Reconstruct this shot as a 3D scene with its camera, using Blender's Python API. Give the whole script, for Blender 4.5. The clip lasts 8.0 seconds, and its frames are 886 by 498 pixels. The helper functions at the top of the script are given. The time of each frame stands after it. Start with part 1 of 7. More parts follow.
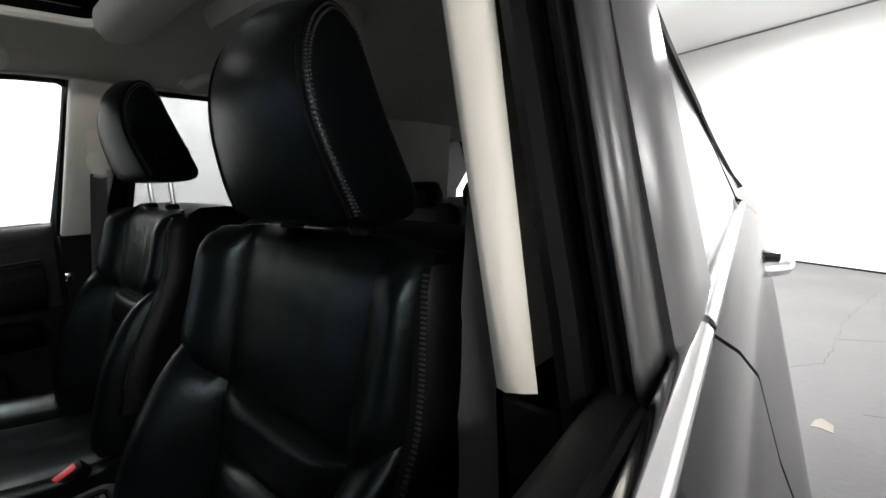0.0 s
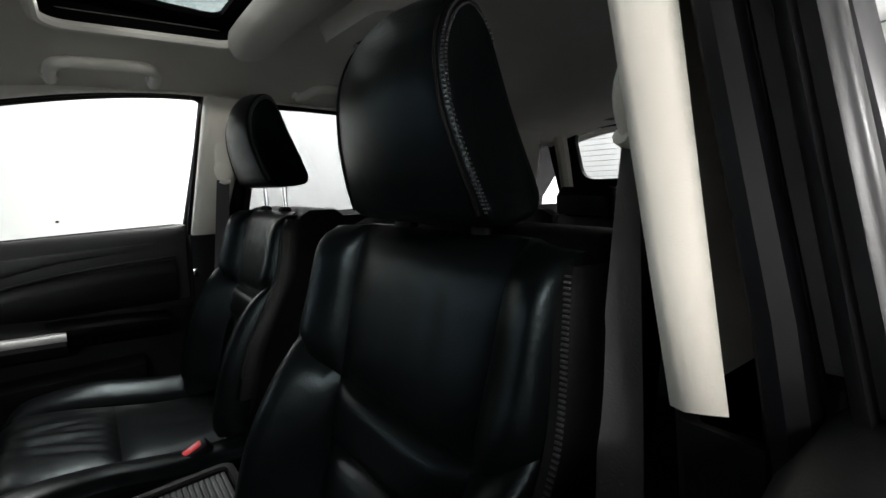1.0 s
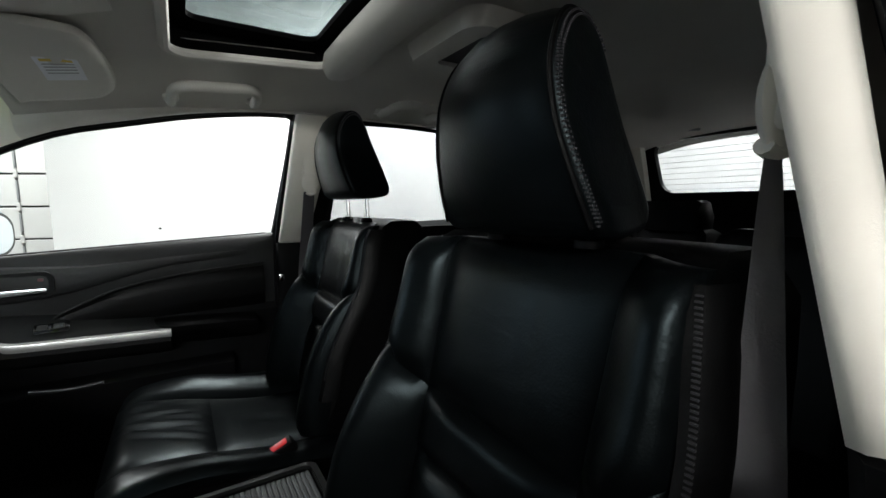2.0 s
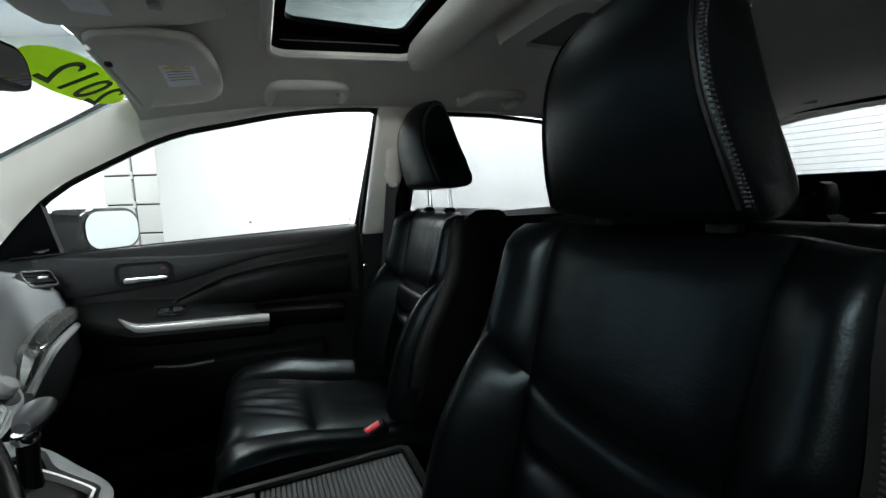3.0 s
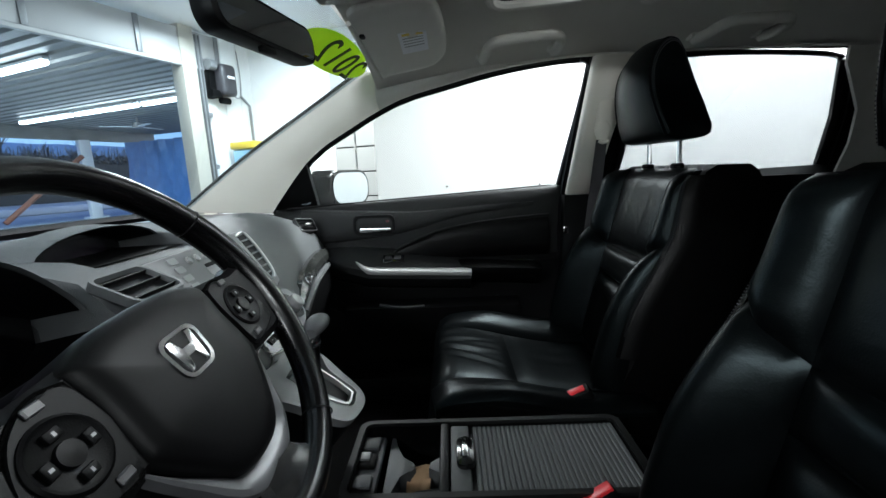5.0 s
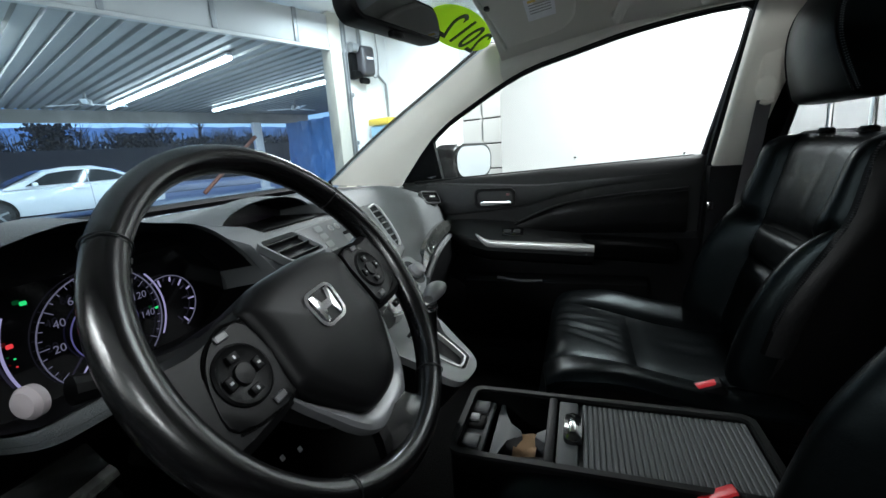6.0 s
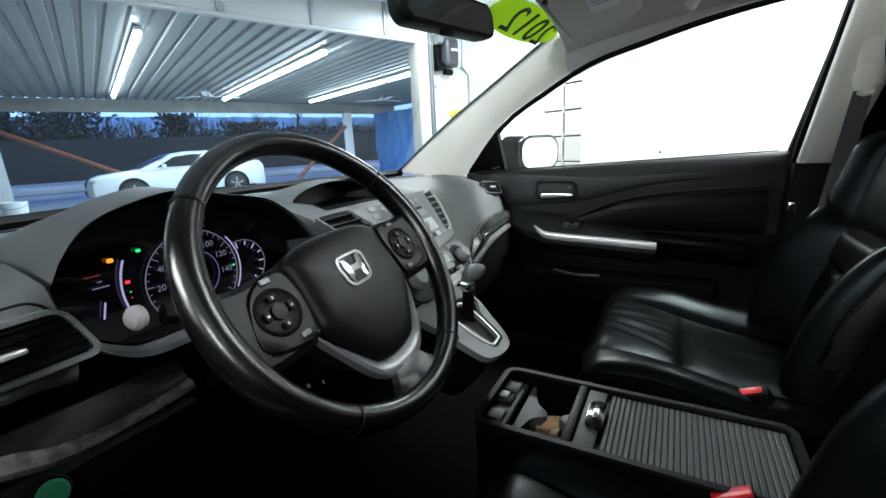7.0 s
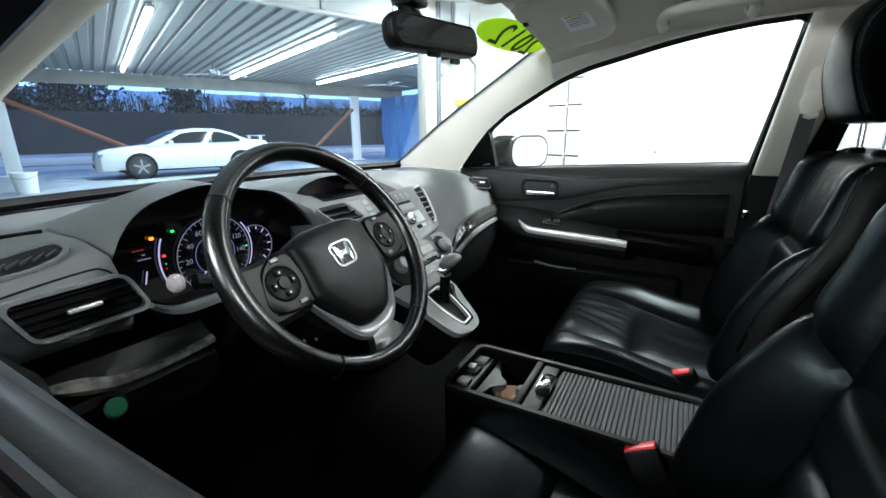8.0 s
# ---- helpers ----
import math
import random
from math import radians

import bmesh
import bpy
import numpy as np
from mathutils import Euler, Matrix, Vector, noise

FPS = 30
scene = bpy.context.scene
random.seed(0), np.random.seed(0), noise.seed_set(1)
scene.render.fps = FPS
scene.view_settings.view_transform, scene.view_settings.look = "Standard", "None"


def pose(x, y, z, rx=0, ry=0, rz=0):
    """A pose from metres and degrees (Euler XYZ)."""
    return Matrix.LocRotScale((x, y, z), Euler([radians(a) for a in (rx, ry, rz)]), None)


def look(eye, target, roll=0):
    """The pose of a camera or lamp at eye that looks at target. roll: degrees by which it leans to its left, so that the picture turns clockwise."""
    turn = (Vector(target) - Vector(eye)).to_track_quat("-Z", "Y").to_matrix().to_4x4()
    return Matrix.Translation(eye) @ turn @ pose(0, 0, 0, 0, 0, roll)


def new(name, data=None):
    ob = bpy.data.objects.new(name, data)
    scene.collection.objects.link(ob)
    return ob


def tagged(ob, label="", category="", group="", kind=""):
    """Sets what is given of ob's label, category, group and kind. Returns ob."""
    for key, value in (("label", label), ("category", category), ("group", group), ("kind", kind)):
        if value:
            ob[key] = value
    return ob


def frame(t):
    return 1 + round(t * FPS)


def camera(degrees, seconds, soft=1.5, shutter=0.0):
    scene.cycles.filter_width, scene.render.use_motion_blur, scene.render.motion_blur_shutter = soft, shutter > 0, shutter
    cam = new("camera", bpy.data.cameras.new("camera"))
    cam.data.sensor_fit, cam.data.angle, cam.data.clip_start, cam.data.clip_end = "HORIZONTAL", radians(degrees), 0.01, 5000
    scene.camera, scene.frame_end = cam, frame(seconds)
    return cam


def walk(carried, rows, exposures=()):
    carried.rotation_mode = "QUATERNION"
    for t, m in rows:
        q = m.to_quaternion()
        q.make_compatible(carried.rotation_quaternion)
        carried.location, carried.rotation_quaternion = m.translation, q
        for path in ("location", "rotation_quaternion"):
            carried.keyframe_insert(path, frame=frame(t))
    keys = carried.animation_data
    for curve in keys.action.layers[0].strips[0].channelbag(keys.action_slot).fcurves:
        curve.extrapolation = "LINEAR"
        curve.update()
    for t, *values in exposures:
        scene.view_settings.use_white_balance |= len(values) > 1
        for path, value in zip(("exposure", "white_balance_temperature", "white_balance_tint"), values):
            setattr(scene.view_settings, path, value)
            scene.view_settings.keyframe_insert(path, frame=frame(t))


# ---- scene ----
cam = camera(92.9, 8.0)
PATH = [
    (0, (-0.844, 0.229, 1.158), (0.413, -1.292, 0.833), -0.9),
    (0.5, (-0.817, 0.246, 1.154), (0.574, -1.161, 0.864), -1.3),
    (1, (-0.795, 0.253, 1.147), (0.719, -1.023, 0.869), -1.0),
    (1.5, (-0.775, 0.269, 1.149), (0.837, -0.887, 0.898), -1.1),
    (1.7, (-0.771, 0.276, 1.146), (0.873, -0.841, 0.918), -0.7),
    (2.8, (-0.746, 0.323, 1.149), (1.048, -0.527, 0.907), -1.5),
    (3, (-0.735, 0.329, 1.14), (1.089, -0.453, 0.893), -1.7),
    (3.5, (-0.717, 0.352, 1.131), (1.166, -0.261, 0.85), -1.8),
    (4, (-0.704, 0.369, 1.12), (1.226, -0.045, 0.801), -1.8),
    (4.5, (-0.699, 0.385, 1.119), (1.261, 0.176, 0.78), -2.1),
    (5, (-0.702, 0.394, 1.115), (1.264, 0.435, 0.75), -2.4),
    (5.2, (-0.703, 0.394, 1.118), (1.253, 0.561, 0.732), -3.1),
    (6.3, (-0.723, 0.358, 1.121), (1.071, 1.11, 0.657), -3.9),
    (6.5, (-0.728, 0.341, 1.123), (1.033, 1.172, 0.666), -3.9),
    (7, (-0.745, 0.292, 1.113), (0.953, 1.236, 0.635), -2.9),
    (7.5, (-0.793, 0.246, 1.134), (0.849, 1.246, 0.585), -1.4),
    (8, (-0.833, 0.189, 1.151), (0.845, 1.136, 0.615), -0.5),
]
walk(cam, [(t, look(eye, target, roll)) for t, eye, target, roll in PATH],
     exposures=[(0.0, 1.0, 6500, 10), (1.5, 1.2, 6450, 9), (3.5, 1.2, 6050, 5), (5.0, 1.10, 6000, 5), (6.5, 1.25, 6050, 5), (7.0, 1.52, 6050, 5), (8.0, 1.92, 6150, 5)])

# ---------------------------------------------------------------- world and light
GROT = Matrix.Rotation(radians(-22), 4, "Z")        # the building stands turned to the car
world = bpy.data.worlds.new("dusk")
scene.world = world
world.use_nodes = True
wn = world.node_tree.nodes
sky = wn.new("ShaderNodeTexSky")
sky.sky_type = "NISHITA"
sky.sun_disc = False
sky.sun_elevation = radians(14)
sky.sun_rotation = radians(200)
tone = wn.new("ShaderNodeMix")
tone.data_type, tone.blend_type = "RGBA", "MULTIPLY"
tone.inputs["Factor"].default_value = 1.0
tone.inputs["B"].default_value = (0.53, 0.67, 1.18, 1)
world.node_tree.links.new(sky.outputs[0], tone.inputs["A"])
world.node_tree.links.new(tone.outputs["Result"], wn["Background"].inputs[0])
wn["Background"].inputs[1].default_value = 0.10


def area_lamp(name, m, sx, sy, watts, colour):
    d = bpy.data.lights.new(name, "AREA")
    d.shape, d.size, d.size_y, d.energy, d.color = "RECTANGLE", sx, sy, watts, colour
    ob = new(name, d)
    ob.matrix_world = m
    return ob


sun = bpy.data.lights.new("sun", "SUN")
sun.energy, sun.angle, sun.color = 0.5, radians(12), (0.75, 0.85, 1.0)
sun_ob = new("sun", sun)
sun_ob.matrix_world = look((0, 0, 30), (6, 20, 0))

# far bay lamps follow its tubes; the photo bay's are unseen, added as fill
BOOTH = (1.0, 0.99, 0.97)
for a, b, w in ((-3.3, -4.0, 95), (-4.2, 0.6, 105), (1.75, -4.4, 130), (1.75, -0.6, 130), (3.0, 3.7, 85)):
    area_lamp("booth_lamp", GROT @ pose(a, b, 2.93), 0.35, 2.4, w, BOOTH)
for a in (0.1, 2.95, 5.83):
    area_lamp("bay_lamp", GROT @ pose(a, 11.6, 2.82), 0.14, 7.6, 85, (0.74, 0.90, 1.0))

# ---------------------------------------------------------------- materials


def pmat(name, base, rough=0.5, metal=0.0, var=0.12, vscale=6.0, bump=0.0, bscale=200.0, coat=0.0, rvar=0.1, spec=0.5):
    """A surface with colour and gloss varied at two scales and a fine relief."""
    m = bpy.data.materials.new(name)
    m.use_nodes = True
    nt = m.node_tree
    n, l = nt.nodes, nt.links
    p = n["Principled BSDF"]
    p.inputs["Roughness"].default_value = rough
    p.inputs["Metallic"].default_value = metal
    p.inputs["Specular IOR Level"].default_value = spec
    if coat:
        p.inputs["Coat Weight"].default_value = coat
        p.inputs["Coat Roughness"].default_value = 0.05
    tc = n.new("ShaderNodeTexCoord")
    big = n.new("ShaderNodeTexNoise")
    big.inputs["Scale"].default_value = vscale
    big.inputs["Detail"].default_value = 6
    l.new(tc.outputs["Object"], big.inputs["Vector"])
    mx = n.new("ShaderNodeMix")
    mx.data_type = "RGBA"
    mx.inputs["A"].default_value = tuple(c * (1 - var) for c in base) + (1,)
    mx.inputs["B"].default_value = tuple(min(1, c * (1 + var)) for c in base) + (1,)
    l.new(big.outputs["Fac"], mx.inputs["Factor"])
    l.new(mx.outputs["Result"], p.inputs["Base Color"])
    mr = n.new("ShaderNodeMapRange")
    mr.inputs["To Min"].default_value = max(0.02, rough - rvar)
    mr.inputs["To Max"].default_value = min(1, rough + rvar)
    l.new(big.outputs["Fac"], mr.inputs["Value"])
    l.new(mr.outputs["Result"], p.inputs["Roughness"])
    if bump:
        fine = n.new("ShaderNodeTexNoise")
        fine.inputs["Scale"].default_value = bscale
        fine.inputs["Detail"].default_value = 3
        l.new(tc.outputs["Object"], fine.inputs["Vector"])
        bp = n.new("ShaderNodeBump")
        bp.inputs["Strength"].default_value = bump
        bp.inputs["Distance"].default_value = 0.002
        l.new(fine.outputs["Fac"], bp.inputs["Height"])
        l.new(bp.outputs["Normal"], p.inputs["Normal"])
    return m


def leather(name, base, rough, crease=0.35):
    """Hide: a cell grain over long soft creases."""
    m = pmat(name, base, rough, 0, 0.25, 9, 0, rvar=0.08)
    n, l = m.node_tree.nodes, m.node_tree.links
    p = n["Principled BSDF"]
    tc = n.new("ShaderNodeTexCoord")
    vo = n.new("ShaderNodeTexVoronoi")
    vo.inputs["Scale"].default_value = 420
    l.new(tc.outputs["Object"], vo.inputs["Vector"])
    st = n.new("ShaderNodeMapping")
    p.inputs["Specular IOR Level"].default_value = 0.125
    st.inputs["Scale"].default_value = (5, 13, 13)
    l.new(tc.outputs["Object"], st.inputs["Vector"])
    cr = n.new("ShaderNodeTexNoise")
    cr.inputs["Scale"].default_value = 1.0
    cr.inputs["Detail"].default_value = 4
    cr.inputs["Distortion"].default_value = 1.2
    l.new(st.outputs["Vector"], cr.inputs["Vector"])
    b1 = n.new("ShaderNodeBump")
    b1.inputs["Strength"].default_value = crease
    b1.inputs["Distance"].default_value = 0.006
    l.new(cr.outputs["Fac"], b1.inputs["Height"])
    b2 = n.new("ShaderNodeBump")
    b2.inputs["Strength"].default_value = 0.18
    b2.inputs["Distance"].default_value = 0.0006
    l.new(vo.outputs["Distance"], b2.inputs["Height"])
    l.new(b1.outputs["Normal"], b2.inputs["Normal"])
    l.new(b2.outputs["Normal"], p.inputs["Normal"])
    return m


def glow(name, colour, strength):
    m = bpy.data.materials.new(name)
    m.use_nodes = True
    p = m.node_tree.nodes["Principled BSDF"]
    p.inputs["Base Color"].default_value = (0.02, 0.02, 0.02, 1)
    p.inputs["Emission Color"].default_value = (*colour, 1)
    p.inputs["Emission Strength"].default_value = strength
    return m


def glass_mat(name, tint, rough=0.0):
    """Thin glazing: clear to look through, with a faint mirror on it."""
    m = bpy.data.materials.new(name)
    m.use_nodes = True
    n, l = m.node_tree.nodes, m.node_tree.links
    n.remove(n["Principled BSDF"])
    tr, gl, mx, lw, pw = (n.new(k) for k in ("ShaderNodeBsdfTransparent", "ShaderNodeBsdfGlossy", "ShaderNodeMixShader", "ShaderNodeLayerWeight", "ShaderNodeMath"))
    fr = n.new("ShaderNodeMapRange")
    fr.inputs["To Min"].default_value, fr.inputs["To Max"].default_value = 0.02, 0.5
    tr.inputs["Color"].default_value = (*tint, 1)
    gl.inputs["Roughness"].default_value = rough
    pw.operation = "POWER"
    pw.inputs[1].default_value = 4.0
    l.new(lw.outputs["Facing"], pw.inputs[0])
    l.new(pw.outputs[0], fr.inputs["Value"])
    l.new(fr.outputs[0], mx.inputs[0])
    l.new(tr.outputs[0], mx.inputs[1])
    l.new(gl.outputs[0], mx.inputs[2])
    l.new(mx.outputs[0], n["Material Output"].inputs["Surface"])
    return m


LEATHER = leather("black_leather", (0.0013, 0.0017, 0.0019), 0.33, 0.20)
LEATHER.node_tree.nodes["Principled BSDF"].inputs["Specular Tint"].default_value = (0.80, 1.0, 1.06, 1)
LEATHER_SIDE = leather("black_vinyl", (0.0012, 0.0012, 0.0013), 0.45, 0.10)
LEATHER_WHEEL = pmat("wheel_leather", (0.0028, 0.0028, 0.0030), 0.23, var=0.3, vscale=30, bump=0.05, bscale=900, rvar=0.07, spec=0.55)
COVERVINYL = pmat("pillar_cover_vinyl", (0.020, 0.019, 0.021), 0.30, spec=0.6, var=0.1, rvar=0.04)
CHANNEL = pmat("glass_channel_rubber", (0.010, 0.0095, 0.0105), 0.30, spec=0.45, bump=0.05, bscale=300)
THREAD = pmat("grey_thread", (0.015, 0.014, 0.016), 0.8, bump=0.3)
LINER = pmat("headliner_cloth", (0.66, 0.64, 0.585), 0.95, var=0.08, bump=0.5, bscale=900)
CREAM = pmat("cream_plastic", (0.80, 0.76, 0.67), 0.6, var=0.05, bump=0.06, bscale=900)
DASH_TOP = pmat("dash_soft_plastic", (0.100, 0.107, 0.110), 0.55, var=0.1, bump=0.45, bscale=600)
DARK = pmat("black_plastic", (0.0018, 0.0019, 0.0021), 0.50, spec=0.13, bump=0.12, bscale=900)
DOORSKIN = pmat("door_dark_plastic", (0.0065, 0.0068, 0.007), 0.5, spec=0.25, bump=0.12, bscale=500)
PIANO = pmat("gloss_black", (0.003, 0.003, 0.0035), 0.12, coat=0.4, rvar=0.04)
RUBBER = pmat("seal_rubber", (0.0035, 0.0033, 0.0042), 0.42, spec=0.12, bump=0.05, bscale=300)
SILVER = pmat("silver_trim", (0.62, 0.62, 0.61), 0.38, 0.75, var=0.05)
WHEELSILVER = pmat("wheel_silver", (0.13, 0.133, 0.138), 0.36, 0.4, var=0.05)
SATIN = pmat("satin_grey_plastic", (0.24, 0.245, 0.25), 0.42, 0.35, var=0.05, bump=0.1)
CHROME = pmat("chrome", (0.85, 0.85, 0.86), 0.14, 1.0, var=0.03, rvar=0.03)
WEBBING = pmat("belt_webbing", (0.10, 0.095, 0.10), 0.8, bump=0.25, bscale=420)
RED = pmat("red_plastic", (0.60, 0.012, 0.02), 0.4)
DARKRED = pmat("dark_red_plastic", (0.06, 0.004, 0.006), 0.4)
BODY = pmat("grey_car_paint", (0.020, 0.019, 0.022), 0.26, 0.15, coat=0.1, var=0.02, spec=0.25, rvar=0.03)
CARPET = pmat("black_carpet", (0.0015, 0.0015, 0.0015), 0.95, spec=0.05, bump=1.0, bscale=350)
GLASS = glass_mat("clear_glass", (0.93, 0.95, 0.94))
TINT = glass_mat("privacy_glass", (0.52, 0.53, 0.535))
ROOFGLASS = glass_mat("roof_glass", (0.42, 0.46, 0.46))
# mirror base darkened in colour to hold down the bright reflection
DARKMIRROR = pmat("darkened_mirror", (0.32, 0.33, 0.34), 0.03, 1.0, var=0.0, rvar=0.0)
SHIELD = glass_mat("windshield_glass", (0.86, 0.93, 0.97))
MIRROR = pmat("mirror_silver", (0.46, 0.49, 0.51), 0.02, 1.0, var=0.0, rvar=0.0)
WHITEWALL = pmat("white_wall_paint", (0.86, 0.86, 0.85), 0.7, var=0.03, vscale=1.5, bump=0.3, bscale=60)
CEILPAINT = pmat("white_ceiling_paint", (0.8, 0.8, 0.8), 0.8, var=0.04, vscale=0.7)
CONCRETE = pmat("grey_concrete", (0.43, 0.44, 0.45), 0.45, var=0.25, vscale=1.1, bump=0.5, bscale=40, rvar=0.2)
FLOORPAINT = pmat("sealed_dark_concrete", (0.10, 0.098, 0.102), 0.4, var=0.3, vscale=1.3, bump=0.4, bscale=30, rvar=0.15)
DOORGREY = pmat("grey_sectional_door", (0.44, 0.435, 0.425), 0.5, var=0.08)
SWITCHGREY = pmat("switch_grey_plastic", (0.045, 0.045, 0.048), 0.4)
HUBPAD = pmat("grained_hub_plastic", (0.0035, 0.0035, 0.0038), 0.44, spec=0.14, bump=0.06, bscale=1600)
VENT = pmat("vent_plastic", (0.02, 0.021, 0.022), 0.4)
METALROOF = pmat("galvanised_sheet", (0.25, 0.245, 0.225), 0.42, 0.30, var=0.4, vscale=3)
WHITEPAINT = pmat("white_gloss_paint", (0.8, 0.8, 0.8), 0.4, var=0.06)
RUST = pmat("rust_brown_steel", (0.25, 0.09, 0.05), 0.7, var=0.3)
TARP = pmat("blue_tarpaulin", (0.09, 0.20, 0.46), 0.5, var=0.3, bump=0.6, bscale=12)
HEDGE = pmat("dark_timber", (0.016, 0.018, 0.02), 0.9, var=0.4)
BARK = pmat("bark", (0.03, 0.028, 0.03), 0.9, var=0.3)
WHITECAR = pmat("white_car_paint", (0.66, 0.67, 0.68), 0.25, coat=1.0, var=0.02)
TYRE = pmat("tyre_rubber", (0.015, 0.015, 0.016), 0.8, bump=0.4)
DARKGLASS = pmat("dark_glass", (0.012, 0.015, 0.018), 0.06, var=0.1, rvar=0.03)
LIME = pmat("lime_vinyl", (0.46, 0.66, 0.04), 0.6, var=0.05)
vn, vl = LIME.node_tree.nodes, LIME.node_tree.links
through_vinyl, blend = vn.new("ShaderNodeBsdfTranslucent"), vn.new("ShaderNodeMixShader")
through_vinyl.inputs["Color"].default_value = (0.52, 0.68, 0.06, 1)
blend.inputs[0].default_value = 0.55
vl.new(vn["Principled BSDF"].outputs[0], blend.inputs[1])
vl.new(through_vinyl.outputs[0], blend.inputs[2])
vl.new(blend.outputs[0], vn["Material Output"].inputs["Surface"])
INK = pmat("black_ink", (0.01, 0.02, 0.01), 0.6)
PAPER = pmat("label_paper", (0.80, 0.81, 0.84), 0.6, var=0.10, vscale=120)
# one wood in three tones: sky sheen, shade and light put into colour
SKYWOOD = pmat("skylit_burr_trim", (0.040, 0.042, 0.039), 0.26, coat=0.25, var=0.6, vscale=55, rvar=0.05)
SHADEWOOD = pmat("shaded_burr_trim", (0.012, 0.0125, 0.0115), 0.24, coat=0.2, var=0.6, vscale=55, rvar=0.05)
LITWOOD = pmat("lit_burr_trim", (0.17, 0.165, 0.15), 0.28, coat=0.4, var=0.95, vscale=70)
YELLOW = pmat("yellow_plastic", (0.7, 0.5, 0.03), 0.5)
BLUEBOX = pmat("light_blue_plastic", (0.25, 0.45, 0.6), 0.5)
TUBE = glow("lamp_tube", (0.95, 0.98, 1.0), 9.0)
G_WHITE = glow("dial_white", (0.66, 0.58, 1.0), 0.20)
G_DIM = glow("dial_dim", (0.62, 0.58, 0.90), 0.07)
G_VIOLET = glow("dial_violet", (0.34, 0.30, 0.9), 0.09)
G_GREEN = glow("lamp_green", (0.05, 0.8, 0.2), 0.4)
G_ORANGE = glow("lamp_orange", (1.0, 0.3, 0.02), 0.5)
G_RED = glow("lamp_red", (1.0, 0.04, 0.05), 0.35)

# ---------------------------------------------------------------- builders
FRAME_OF = {}
I4 = Matrix.Identity(4)


def thing(name, base, label, category, m=None, group="", kind=""):
    """An Empty at its base; parts are given in world coordinates, or in those of m."""
    ob = new(name)
    ob.empty_display_size = 0.05
    ob.matrix_basis = m if m is not None else Matrix.Translation(base)
    FRAME_OF[ob] = (ob.matrix_basis.copy(), m if m is not None else I4.copy())
    return tagged(ob, label, category, group, kind)


def mesh_of(name, bm, material, smooth=35):
    bmesh.ops.recalc_face_normals(bm, faces=bm.faces)
    me = bpy.data.meshes.new(name)
    bm.to_mesh(me)
    bm.free()
    for mt in material if isinstance(material, (list, tuple)) else [material]:
        me.materials.append(mt)
    for p in me.polygons:
        p.use_smooth = smooth > 0
    if smooth:
        me.set_sharp_from_angle(angle=radians(smooth))
    return me


def part(name, bm, material, parent, label="", smooth=35):
    ob = new(name, mesh_of(name, bm, material, smooth))
    pw, fr = FRAME_OF[parent]
    ob.parent = parent
    ob.matrix_basis = pw.inverted() @ fr
    FRAME_OF[ob] = (fr, fr)
    return tagged(ob, label)


def solo(name, bm, material, label, category, m=None, kind="", group="", smooth=35):
    """A thing of one mesh."""
    ob = new(name, mesh_of(name, bm, material, smooth))
    ob.matrix_basis = m if m is not None else I4
    FRAME_OF[ob] = (ob.matrix_basis.copy(), ob.matrix_basis.copy())
    return tagged(ob, label, category, group, kind)


def BM():
    return bmesh.new()


def rbox(bm, c, s, b=0.004, m=None, seg=2):
    mt = (m or I4) @ Matrix.Translation(c) @ Matrix.Diagonal((*s, 1))
    vs = bmesh.ops.create_cube(bm, size=1, matrix=mt)["verts"]
    if b:
        es = list({e for v in vs for e in v.link_edges})
        bmesh.ops.bevel(bm, geom=es, offset=min(b, 0.45 * min(s)), segments=seg, profile=0.5, affect="EDGES")
    return bm


def loft(bm, rings, around=True, cap=True):
    vs = [[bm.verts.new(p) for p in r] for r in rings]
    for a, b in zip(vs, vs[1:]):
        n = len(a)
        for i in range(n if around else n - 1):
            j = (i + 1) % n
            bm.faces.new((a[i], a[j], b[j], b[i]))
    if cap and around:
        bm.faces.new(vs[0][::-1])
        bm.faces.new(vs[-1])
    return bm


def tube(bm, pts, r, n=10, closed=False, flat=1.0, up=(0, 0, 1)):
    """A round (or flat) bar along points; r: one radius or one for each point."""
    pts = [Vector(p) for p in pts]
    rs = r if isinstance(r, (list, tuple)) else [r] * len(pts)
    rings, k = [], len(pts)
    side = None
    for i, p in enumerate(pts):
        d = (pts[(i + 1) % k] - pts[i - 1]) if closed else (pts[min(i + 1, k - 1)] - pts[max(i - 1, 0)])
        d.normalize()
        if side is None:
            side = d.cross(Vector(up))
            if side.length < 0.01:
                side = d.cross(Vector((1, 0, 0)))
        side = (side - d * side.dot(d)).normalized()
        top = side.cross(d)
        rings.append([p + rs[i] * (math.cos(t) * side + flat * math.sin(t) * top) for t in (2 * math.pi * q / n for q in range(n))])
    if closed:
        rings.append(rings[0])
        vs = [[bm.verts.new(p) for p in q] for q in rings[:-1]]
        for a, b in zip(vs, vs[1:] + vs[:1]):
            for i in range(n):
                bm.faces.new((a[i], a[(i + 1) % n], b[(i + 1) % n], b[i]))
        return bm
    return loft(bm, rings)


def cyl(bm, p0, p1, r0, r1=None, n=20):
    return tube(bm, [p0, p1], [r0, r0 if r1 is None else r1], n)


def lathe(bm, profile, m, n=24):
    """Turned: (radius, height) pairs round the local z of m."""
    rings = [[m @ Vector((max(r, 1e-4) * math.cos(t), max(r, 1e-4) * math.sin(t), h)) for t in (2 * math.pi * q / n for q in range(n))] for r, h in profile]
    return loft(bm, rings)


